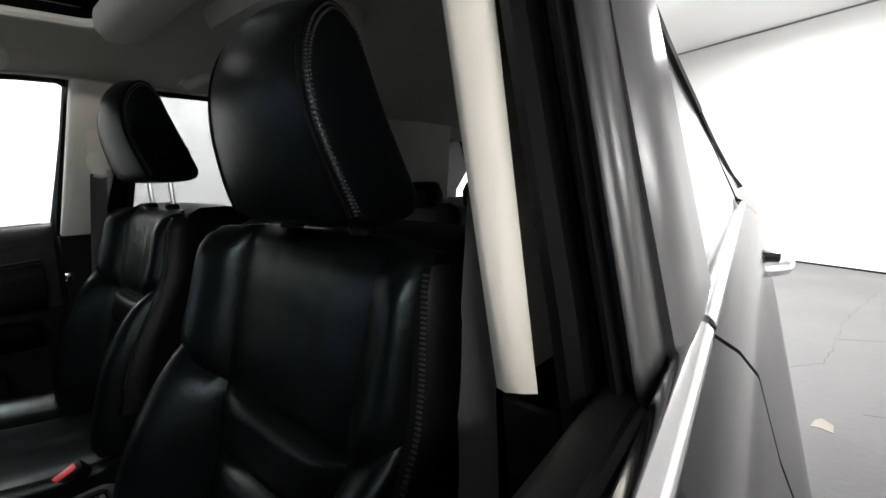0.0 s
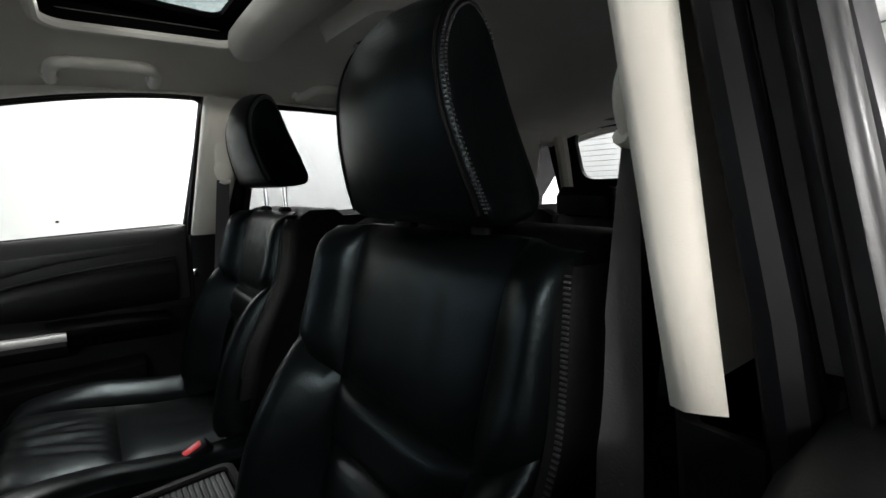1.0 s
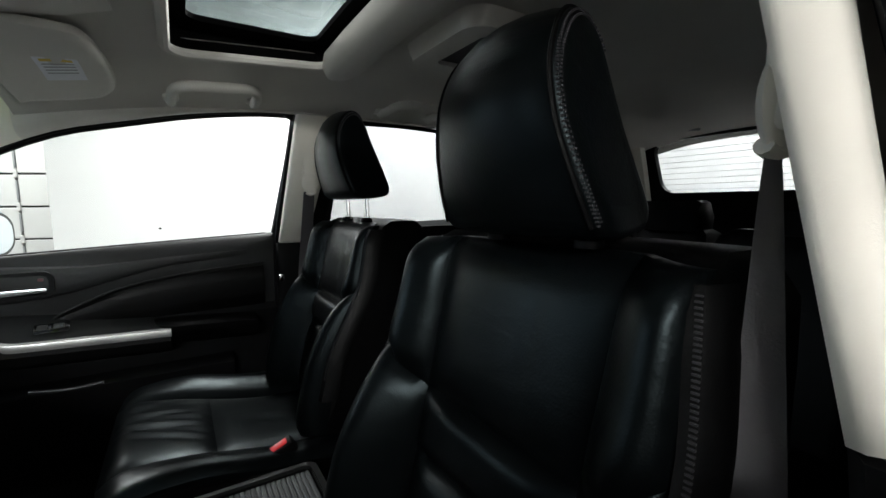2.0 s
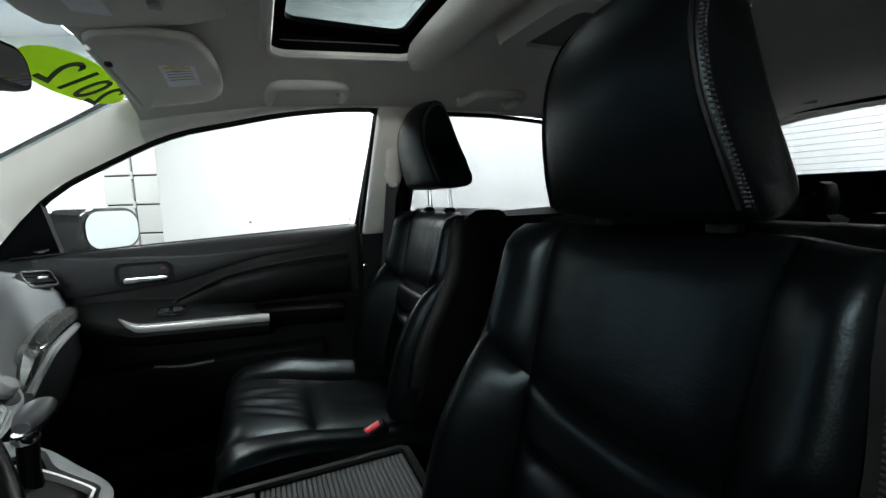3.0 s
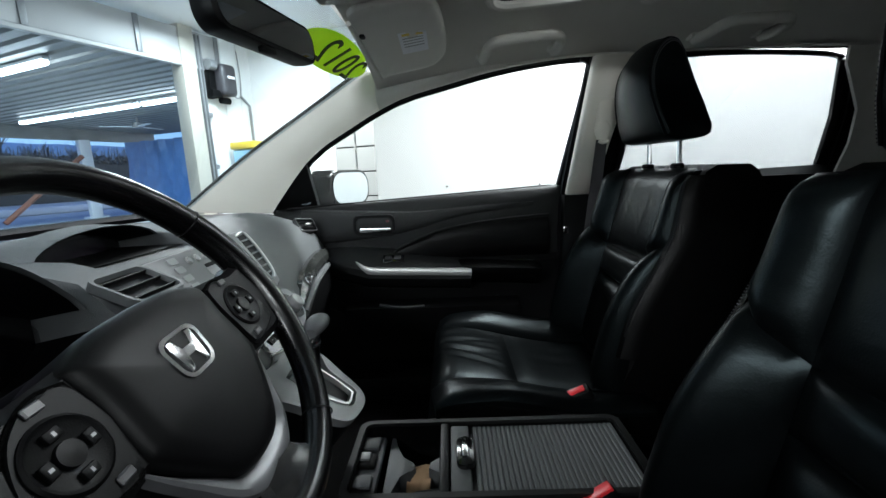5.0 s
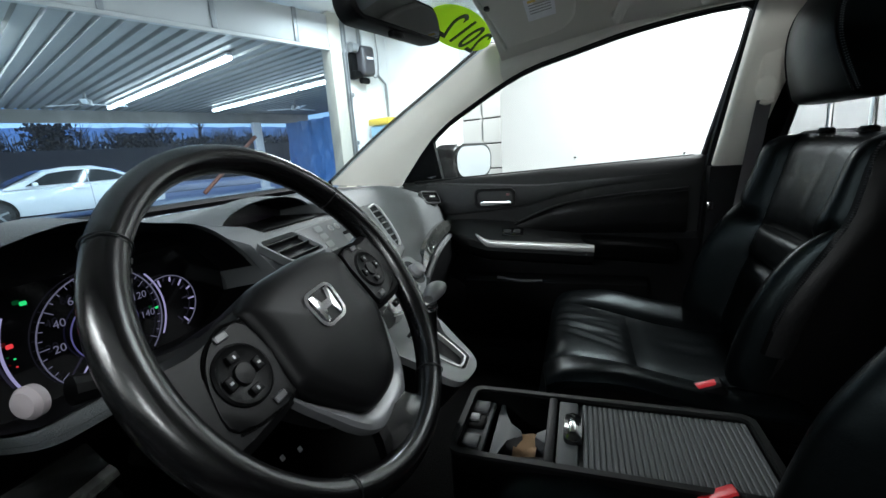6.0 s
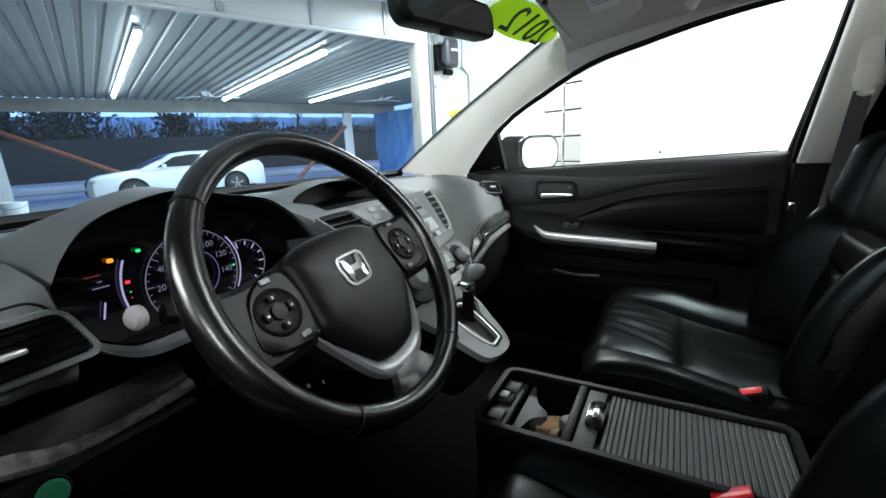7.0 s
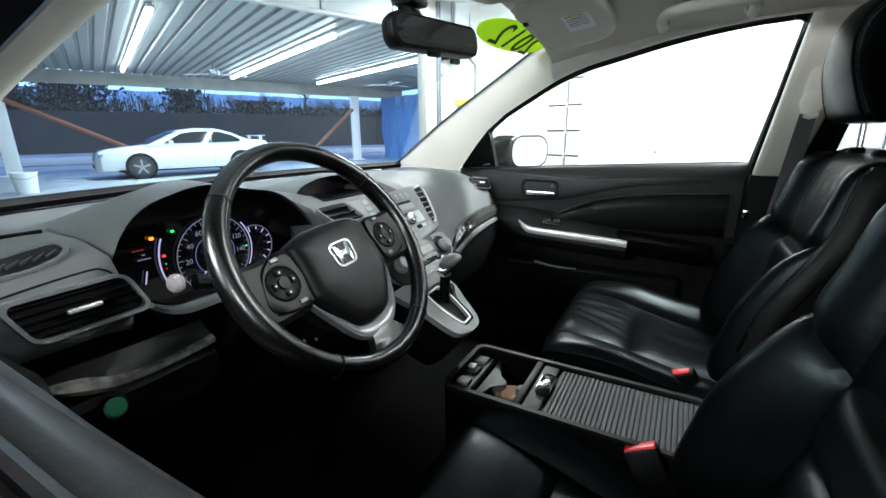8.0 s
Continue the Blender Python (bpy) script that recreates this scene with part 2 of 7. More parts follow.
def sheet(bm, P, d):
    """A grid of points with thickness: d is the vector to its other face."""
    d = Vector(d)
    A = [[bm.verts.new(p) for p in row] for row in P]
    B = [[bm.verts.new(Vector(p) + d) for p in row] for row in P]
    nu, nv = len(P), len(P[0])
    for i in range(nu - 1):
        for j in range(nv - 1):
            bm.faces.new((A[i][j], A[i + 1][j], A[i + 1][j + 1], A[i][j + 1]))
            bm.faces.new((B[i][j], B[i][j + 1], B[i + 1][j + 1], B[i + 1][j]))
    rim = [(i, 0) for i in range(nu)] + [(nu - 1, j) for j in range(1, nv)] + [(i, nv - 1) for i in range(nu - 2, -1, -1)] + [(0, j) for j in range(nv - 2, 0, -1)]
    for (i, j), (k, q) in zip(rim, rim[1:] + rim[:1]):
        bm.faces.new((A[i][j], B[i][j], B[k][q], A[k][q]))
    return bm


def prism(bm, outline, f, depth=1.0, bev=0.0):
    """An outline (a, b) pushed along: f(a, b, h) gives the point at height h."""
    A = [bm.verts.new(f(a, b, 0)) for a, b in outline]
    B = [bm.verts.new(f(a, b, depth)) for a, b in outline]
    f0 = bm.faces.new(A[::-1])
    f1 = bm.faces.new(B)
    n = len(A)
    for i in range(n):
        bm.faces.new((A[i], A[(i + 1) % n], B[(i + 1) % n], B[i]))
    if bev:
        bmesh.ops.bevel(bm, geom=list(f1.edges), offset=bev, segments=2, profile=0.5, affect="EDGES")
    return bm


def annulus(bm, outer, inner, f, depth=1.0):
    """A flat frame between two outlines of as many points."""
    n = len(outer)
    V = [[bm.verts.new(f(a, b, h)) for a, b in o] for h in (0, depth) for o in (outer, inner)]
    o0, i0, o1, i1 = V
    for k in range(n):
        q = (k + 1) % n
        for a, b in ((o0, i0), (i0, i1), (i1, o1), (o1, o0)):
            bm.faces.new((a[k], a[q], b[q], b[k]))
    return bm


def rrect(w, h, r, n=5, cx=0.0, cy=0.0):
    """The outline of a rounded rectangle."""
    r = min(r, w / 2 - 1e-4, h / 2 - 1e-4)
    out = []
    for sx, sy, a0 in ((1, 1, 0), (-1, 1, 90), (-1, -1, 180), (1, -1, 270)):
        for k in range(n + 1):
            t = radians(a0 + 90 * k / n)
            out.append((cx + sx * (w / 2 - r) + r * math.cos(t), cy + sy * (h / 2 - r) + r * math.sin(t)))
    return out


def lerp(a, b, t):
    return a + (b - a) * t


def curve(pts, n):
    """n points along a smooth line through pts (any dimension)."""
    P = [np.array(p, float) for p in pts]
    P = [2 * P[0] - P[1]] + P + [2 * P[-1] - P[-2]]
    out = []
    segs = len(P) - 3
    for k in range(n):
        u = k / (n - 1) * segs
        i = min(int(u), segs - 1)
        t = u - i
        a, b, c, d = P[i:i + 4]
        out.append(tuple(0.5 * (2 * b + (c - a) * t + (2 * a - 5 * b + 4 * c - d) * t * t + (3 * b - 3 * c + d - a) * t ** 3)))
    return out


def text_part(name, words, m, size, material, parent):
    """Flat lettering with the built-in font."""
    cu = bpy.data.curves.new(name, "FONT")
    cu.body, cu.size, cu.extrude, cu.align_x, cu.align_y = words, size, size * 0.01, "CENTER", "CENTER"
    tmp = bpy.data.objects.new(name, cu)
    scene.collection.objects.link(tmp)
    me = bpy.data.meshes.new_from_object(tmp.evaluated_get(bpy.context.evaluated_depsgraph_get()))
    bpy.data.objects.remove(tmp)
    me.transform(m)
    me.materials.clear()
    me.materials.append(material)
    ob = new(name, me)
    pw, fr = FRAME_OF[parent]
    ob.parent = parent
    ob.matrix_basis = pw.inverted() @ fr
    FRAME_OF[ob] = (fr, fr)
    return ob

# ---------------------------------------------------------------- the building
bm = BM()
rbox(bm, (10, 40, -0.1), (400, 400, 0.2), 0)
solo("ground", bm, CONCRETE, "grey concrete floor with faint stains and cracks", "floor", kind="structure", smooth=0)


bm = BM()
rbox(bm, (-0.15, -0.7, 0.002), (9.0, 12.2, 0.006), 0)
solo("floor", bm, FLOORPAINT, "dark grey sealed concrete floor of the photo bay", "floor", GROT, kind="structure", smooth=0)
bm = BM()
prism(bm, [(-1.005, -2.22), (-1.025, -2.30), (-1.05, -2.335), (-1.09, -2.29), (-1.085, -2.21), (-1.04, -2.23)], lambda a, b, h: (a, b, 0.0052 + 0.002 * h))
solo("floor_patch", bm, pmat("beige_filler", (0.30, 0.28, 0.24), 0.8, var=0.2), "beige filler patch on the dark floor", "floor patch", kind="structure")
CRACK = pmat("crack_dirt", (0.05, 0.049, 0.05), 0.8)
for line in ([(-0.9, -2.9), (-1.10, -3.19), (-1.17, -3.7), (-1.30, -4.43), (-1.56, -5.5)], [(-1.17, -3.7), (-1.6, -3.9), (-2.3, -4.0)], [(-1.2, -2.5), (-1.7, -2.62), (-2.6, -2.6)]):
    bm = BM()
    rnd = random.Random(len(line))
    P = [Vector((x + rnd.uniform(-0.015, 0.015), y, 0.0054)) for x, y in curve(line, 30)]
    sheet(bm, [[p, p + Vector((rnd.uniform(0.0008, 0.003), 0.0015, 0))] for p in P], (0, 0, 0.0006))
    solo("floor_crack", bm, CRACK, "hairline crack in the concrete floor", "crack", kind="structure")


def wall(name, a0, a1, b0, b1, z0, z1, material=None, label="white painted wall of the photo bay"):
    bm = BM()
    rbox(bm, ((a0 + a1) / 2, (b0 + b1) / 2, (z0 + z1) / 2), (a1 - a0, b1 - b0, z1 - z0), 0)
    return solo(name, bm, material or WHITEWALL, label, "wall", GROT, kind="structure", smooth=0)


CEIL = 3.08
wall("wall_south", -4.8, 4.5, -7.0, -6.85, 0, CEIL)
wall("wall_west", -4.8, -4.65, -6.85, 5.4, 0, CEIL)
wall("wall_east", 4.35, 4.5, -6.85, 5.4, 0, CEIL)
wall("wall_north_west", -4.8, -2.6, 5.4, 5.55, 0, CEIL)
wall("wall_north_east", 3.40, 4.5, 5.4, 5.55, 0, CEIL)
part_wall = wall("wall_partition", 2.86, 2.98, -4.6, 2.35, 0, CEIL, label="white blockwork partition beside the parked car")
bm = BM()
rbox(bm, (-0.15, -0.75, CEIL + 0.05), (9.3, 12.6, 0.1), 0)
solo("ceiling", bm, CEILPAINT, "white painted ceiling of the photo bay", "ceiling", GROT, kind="structure", smooth=0)
# faint courses of the blocks, as thin proud joints
bm = BM()
for z in np.arange(0.2, 3.0, 0.2):
    rbox(bm, (2.860, -1.15, z), (0.002, 6.8, 0.005), 0)
part("mortar_joint", bm, WHITEWALL, part_wall)
bm = BM()
for b in (0.75, 1.6):
    cyl(bm, (2.86, b, 0.97), (2.84, b, 0.97), 0.008, 0.006, 10)
part("wall_bolt", bm, DARK, part_wall)
# skirting mark along the foot of the back wall
bm = BM()
rbox(bm, (-0.1, -6.84, 0.012), (9, 0.012, 0.022), 0)
solo("baseboard", bm, RUBBER, "black strip along the wall foot", "baseboard", GROT, kind="structure")

# grey strip draws the darker line where back wall and ceiling meet
bm = BM()
rbox(bm, (-0.1, -6.842, CEIL - 0.012), (9, 0.014, 0.02), 0)
solo("trim_ceiling", bm, SATIN, "grey strip where the back wall meets the ceiling", "trim", GROT, kind="structure")

# grey sectional door behind the partition
sd = thing("sectional_door", (0, 0, 0), "closed grey sectional garage door with hinges", "garage door", GROT)
bm = BM()
rbox(bm, (4.342, 2.9, 1.32), (0.012, 2.0, 2.64), 0)
part("backing", bm, DARK, sd)
for k in range(8):
    for b0, b1 in ((1.9, 2.72), (2.74, 3.54), (3.56, 3.9)):
        bm = BM()
        rbox(bm, (4.32, (b0 + b1) / 2, 0.30 + 0.34 * k), (0.04, b1 - b0, 0.322), 0.006, seg=1)
        part("door_panel", bm, DOORGREY, sd)
for k in range(7):
    for b in (2.73, 3.55):
        bm = BM()
        rbox(bm, (4.292, b, 0.47 + 0.34 * k), (0.02, 0.035, 0.08), 0.004, seg=1)
        part("hinge", bm, DOORGREY, sd)
        bm = BM()
        rbox(bm, (4.296, b, 0.30 + 0.34 * k), (0.016, 0.02, 0.20), 0.003, seg=1)
        part("stile", bm, SATIN, sd)

# the overhead door, rolled up over the opening
od = thing("overhead_door", (0, 0, 0), "white overhead garage door rolled up above the opening", "garage door", GROT)
HB, HZ = 5.36, 2.62
for k, (z0, z1) in enumerate(((HZ, HZ + 0.42),)):
    for q in range(6):
        bm = BM()
        rbox(bm, (-2.05 + q * 1.05 + 0.02, HB, (z0 + z1) / 2), (1.0, 0.05, z1 - z0 - 0.012), 0.006)
        part("door_panel", bm, DOORGREY, od)
        bm = BM()
        rbox(bm, (-2.05 + q * 1.05 + 0.545, HB - 0.02, (z0 + z1) / 2), (0.06, 0.05, z1 - z0), 0.006)
        part("stile", bm, SATIN, od)
bm = BM()
rbox(bm, (0.55, HB, HZ - 0.02), (6.2, 0.07, 0.045), 0.006)
part("bottom_rail", bm, DOORGREY, od)
# frame and track of the opening
dt = thing("door_track", (0, 0, 0), "white door post with a steel roller track", "door track", GROT)
bm = BM()
rbox(bm, (3.30, 5.42, CEIL / 2), (0.2, 0.22, CEIL), 0.01)
part("post", bm, pmat("beige_post_paint", (0.50, 0.47, 0.40), 0.5, var=0.12), dt)
bm = BM()
rbox(bm, (3.435, 5.33, 1.5), (0.022, 0.06, 3.0), 0.004)
rbox(bm, (3.485, 5.33, 1.5), (0.016, 0.05, 3.0), 0.004)
part("rail", bm, SATIN, dt)
for k in range(4):
    bm = BM()
    rbox(bm, (3.52, 5.36, 0.6 + 0.7 * k), (0.1, 0.05, 0.06), 0.004)
    part("bracket", bm, SATIN, dt)
# door motor on the wall
mo = thing("door_opener", (0, 0, 0), "black wall-mounted door opener with a hose loop", "door opener", GROT)
bm = BM()
rbox(bm, (3.76, 5.26, 2.47), (0.25, 0.24, 0.42), 0.06, seg=3)
part("housing", bm, pmat("opener_grey", (0.045, 0.042, 0.046), 0.45), mo)
bm = BM()
rbox(bm, (3.77, 5.135, 2.50), (0.12, 0.012, 0.035), 0.003)
part("plate", bm, WHITEPAINT, mo)
bm = BM()
rbox(bm, (3.58, 5.33, 2.45), (0.10, 0.12, 0.46), 0.01)
rbox(bm, (3.60, 5.30, 2.28), (0.16, 0.16, 0.10), 0.02)
part("bracket", bm, DARK, mo)
bm = BM()
cyl(bm, (3.66, 5.26, 2.20), (3.80, 5.26, 2.20), 0.045, 0.045)
part("motor_end", bm, DARK, mo)
bm = BM()
cyl(bm, (3.60, 5.24, 2.64), (3.50, 5.24, 2.64), 0.07, 0.07)
part("chain_wheel", bm, SATIN, mo)
bm = BM()
tube(bm, curve([(3.88, 5.25, 2.30), (3.98, 5.3, 2.27), (4.08, 5.33, 2.33), (4.12, 5.35, 2.6), (4.12, 5.37, 2.95)], 16), 0.008, 6)
part("cable", bm, SATIN, mo)
# sheet joints and a conduit on the white wall
for a in (3.86, 4.14):
    bm = BM()
    rbox(bm, (a, 5.396, 1.54), (0.012, 0.012, 3.06), 0.003)
    solo("wall_joint", bm, WHITEPAINT, "narrow cover strip on the white wall", "cover strip", GROT, kind="structure")
bm = BM()
tube(bm, [(4.25, 5.36, 0.3), (4.25, 5.36, 2.2), (4.1, 5.36, 2.32)], 0.02, 8)
solo("conduit", bm, SATIN, "grey conduit pipe on the white wall", "pipe", GROT)
# crate with a yellow lid by the wall
cr = thing("storage_tub", (0, 0, 0), "light blue tub with a yellow lid on a stand", "tub", GROT)
bm = BM()
rbox(bm, (3.95, 5.05, 1.16), (0.42, 0.42, 0.74), 0.03)
part("tub", bm, BLUEBOX, cr)
bm = BM()
rbox(bm, (3.95, 5.05, 1.585), (0.46, 0.46, 0.10), 0.02)
part("lid", bm, YELLOW, cr)
bm = BM()
rbox(bm, (3.95, 5.05, 0.395), (0.42, 0.44, 0.78), 0.01)
part("stand", bm, WHITEPAINT, cr)

# the far bay: ribbed steel ceiling, tubes, posts, braces, tarpaulin
bm = BM()
N = 66
a0, a1 = -6.0, 10.5
rows = []
for i in range(N + 1):
    a = lerp(a0, a1, i / N)
    for da, dz in ((0.0, 0.0), (0.15, 0.0), (0.175, 0.05), (0.225, 0.05)):
        aa = a + da
        rows.append([(aa, 5.6, 2.98 + dz), (aa, 17.2, 2.98 + dz)])
sheet(bm, rows, (0, 0, 0.02))
solo("ceiling_bay", bm, METALROOF, "ribbed galvanised steel ceiling of the open bay", "ceiling", GROT, kind="structure", smooth=0)
wall("wall_bay_header", -6, 10.5, 17.0, 17.2, 2.62, 2.98, METALROOF, "pale grey steel fascia over the open side")
wall("wall_bay_east", 9.6, 9.75, 5.6, 11.0, 0, 2.98, METALROOF, "grey steel side wall of the open bay")
wall("wall_bay_west", -6.1, -6.0, 5.6, 17.0, 0, 2.98, METALROOF, "grey steel side wall of the open bay")
for a in (0.1, 2.95, 5.83):
    tb = thing("tube_light", (a, 11.6, 2.9), "long white fluorescent tube light on the steel ceiling", "ceiling light", GROT @ pose(a, 0, 0), group="tube lights of the bay")
    for k in range(3):
        bm = BM()
        rbox(bm, (0, 9.0 + 2.6 * k, 2.94), (0.1, 2.5, 0.05), 0.01)
        part("housing", bm, WHITEPAINT, tb)
        bm = BM()
        cyl(bm, (0, 7.8 + 2.6 * k, 2.89), (0, 10.2 + 2.6 * k, 2.89), 0.05, 0.05, 10)
        part("tube", bm, TUBE, tb)
for a in (-2.78, 8.05):
    ps = thing("bay_post", (a, 17, 0), "white painted steel post at the open side", "post", GROT @ pose(a, 17.0, 0), group="posts of the bay")
    bm = BM()
    rbox(bm, (0, 0, 1.32), (0.34, 0.2, 2.64), 0.02)
    part("shaft", bm, WHITEPAINT, ps)
    bm = BM()
    rbox(bm, (0, 0, 0.03), (0.6, 0.4, 0.06), 0.01)
    part("foot_plate", bm, WHITEPAINT, ps)
for p, q in (((-2.6, 16.9, 2.1), (1.2, 16.9, 0.1)), ((7.9, 16.9, 2.1), (5.6, 16.9, 0.1))):
    bm = BM()
    tube(bm, [p, q], 0.075, 6)
    solo("brace", bm, RUST, "rust-brown diagonal steel brace beside the post", "brace", GROT)
bm = BM()
rows = []
for i in range(40):
    b = 11.0 + 6.0 * i / 39
    rows.append([(9.4 + 0.10 * math.sin(b * 7) * (1 - 0.2 * k) + 0.05 * math.sin(b * 17 + k), b, 2.60 - 2.55 * k / 9) for k in range(10)])
sheet(bm, rows, (0.01, 0, 0))
solo("tarpaulin", bm, TARP, "creased blue tarpaulin hung along the bay side", "tarpaulin", GROT)
bm = BM()
rows = []
for i in range(30):
    a = -6 + 2.9 * i / 29
    rows.append([(a, 16.9 + 0.06 * math.sin(a * 9) + 0.03 * math.sin(a * 21 + k), 2.62 - 2.52 * k / 7) for k in range(8)])
sheet(bm, rows, (0, 0.01, 0))
solo("tarpaulin", bm, TARP, "blue tarpaulin hung between post and wall", "tarpaulin", GROT)
# ceiling fan-like unit heater
for a, b in ((2.0, 13.3), (7.4, 13.0)):
    fn = thing("ceiling_fan", (a, b, 2.9), "small ceiling fan at rest under the steel roof", "ceiling fan", GROT @ pose(a, b, 0), group="fans of the bay")
    bm = BM()
    cyl(bm, (0, 0, 2.98), (0, 0, 2.8), 0.03, 0.03, 8)
    cyl(bm, (0, 0, 2.82), (0, 0, 2.68), 0.12, 0.14, 14)
    part("motor", bm, SATIN, fn)
    for k in range(3):
        bm = BM()
        rbox(bm, (0.5, 0, 2.72), (0.8, 0.13, 0.012), 0.003, Matrix.Rotation(radians(120 * k + 15), 4, "Z"))
        part("blade", bm, WHITEPAINT, fn)

# outside: dark fence, bank, bare trees
bm = BM()
for i in range(150):
    a = -26 + 0.36 * i
    rbox(bm, (a, 27 + random.uniform(-0.02, 0.02), 1.12), (0.375, 0.03, 2.24 + random.uniform(-0.02, 0.02)), 0)
solo("fence", bm, HEDGE, "tall dark timber board fence", "fence", GROT, kind="stuff", smooth=0)
bm = BM()
rbox(bm, (0, 24.5, 0.16), (60, 4.6, 0.32), 0.1)
solo("pavement", bm, CONCRETE, "pale raised concrete strip before the fence", "pavement", GROT, kind="structure")


def bare_tree(a, b, h, seed):
    rnd = random.Random(seed)
    t = thing("tree", (a, b, 0), "bare leafless tree behind the dark fence", "tree", GROT @ pose(a, b, 0), group="bare trees")
    bm = BM()
    tube(bm, curve([(0, 0, 0), (rnd.uniform(-0.2, 0.2), 0, h * 0.4), (rnd.uniform(-0.4, 0.4), 0, h)], 8), [0.16 * (1 - k / 9) + 0.02 for k in range(8)], 7)
    part("trunk", bm, BARK, t)
    bm = BM()
    for k in range(26):
        z = h * rnd.uniform(0.25, 0.95)
        ang = rnd.uniform(0, 6.28)
        ln = rnd.uniform(0.5, 1.6) * (1.2 - z / h)
        p0 = Vector((0, 0, z))
        p1 = p0 + Vector((math.cos(ang) * ln, math.sin(ang) * ln * 0.4, ln * rnd.uniform(0.4, 1.1)))
        tube(bm, [p0, lerp(p0, p1, 0.5) + Vector((0, 0, 0.05)), p1], [0.04, 0.025, 0.008], 5)
        for q in range(4):
            s = lerp(p0, p1, rnd.uniform(0.3, 1))
            e = s + Vector((rnd.uniform(-0.6, 0.6), rnd.uniform(-0.2, 0.2), rnd.uniform(0.1, 0.7)))
            tube(bm, [s, e], [0.016, 0.005], 4)
    part("crown", bm, BARK, t, "bare twigs")


for i in range(26):
    bare_tree(-12 + i * 1.25 + random.uniform(-0.5, 0.5), 29 + random.uniform(-0.6, 2.5), random.uniform(2.9, 3.5) if i % 9 else 4.6, i)
bm = BM()
for i in range(6500):
    a, high = random.choice(((random.uniform(-4.6, -3.2), 1.6), (random.gauss(-1.7, 0.8), 1.5), (random.gauss(-1.4, 0.9), 1.5), (random.gauss(3.4, 0.5), 1.4), (random.gauss(7.2, 0.7), 0.9), (random.uniform(-16, 20), 0.5), (random.uniform(9, 15), 0.6)))
    z = 2.15 + high * random.random() ** 1.3
    m = pose(a, 28.2 + random.uniform(-0.5, 0.6), z, random.uniform(0, 360), random.uniform(0, 360), random.uniform(0, 360))
    s = random.uniform(0.04, 0.13)
    vs = [bm.verts.new(m @ Vector((s * math.cos(q * 1.0472) * random.uniform(0.5, 1.2), s * math.sin(q * 1.0472) * random.uniform(0.5, 1.2), 0))) for q in range(6)]
    bm.faces.new(vs)
solo("hedge", bm, HEDGE, "dark ragged hedge top above the fence", "hedge", GROT, kind="stuff", smooth=0)

# a stand of thin upright stems behind the fence
bm = BM()
for i in range(230):
    a = -12 + 0.135 * i + random.uniform(-0.05, 0.05)
    z1 = random.uniform(3.0, 3.3) + 0.12 * math.sin(a * 1.7)
    tube(bm, [(a, 28.6, 1.0), (a + random.uniform(-0.05, 0.05), 28.6, 2.4), (a + random.uniform(-0.12, 0.12), 28.6, z1)], [0.04, 0.032, 0.012], 4)
solo("hedge_stem", bm, BARK, "row of thin upright bare stems behind the fence", "hedge", GROT, kind="stuff", smooth=0)


# thin blue shade net behind the fence, with lighter upright strips
NET = glass_mat("shade_net", (0.42, 0.50, 0.66), 0.6)
bm = BM()
rows = [[(a, 28.9 + 0.03 * math.sin(a * 5), z) for z in (1.6, 2.4, 3.42 + 0.02 * math.sin(a * 3))] for a in np.linspace(-14, 22, 90)]
sheet(bm, rows, (0, 0.004, 0))
net = solo("shade_net", bm, NET, "thin blue shade net hung behind the fence", "net", GROT)
net.visible_shadow = False


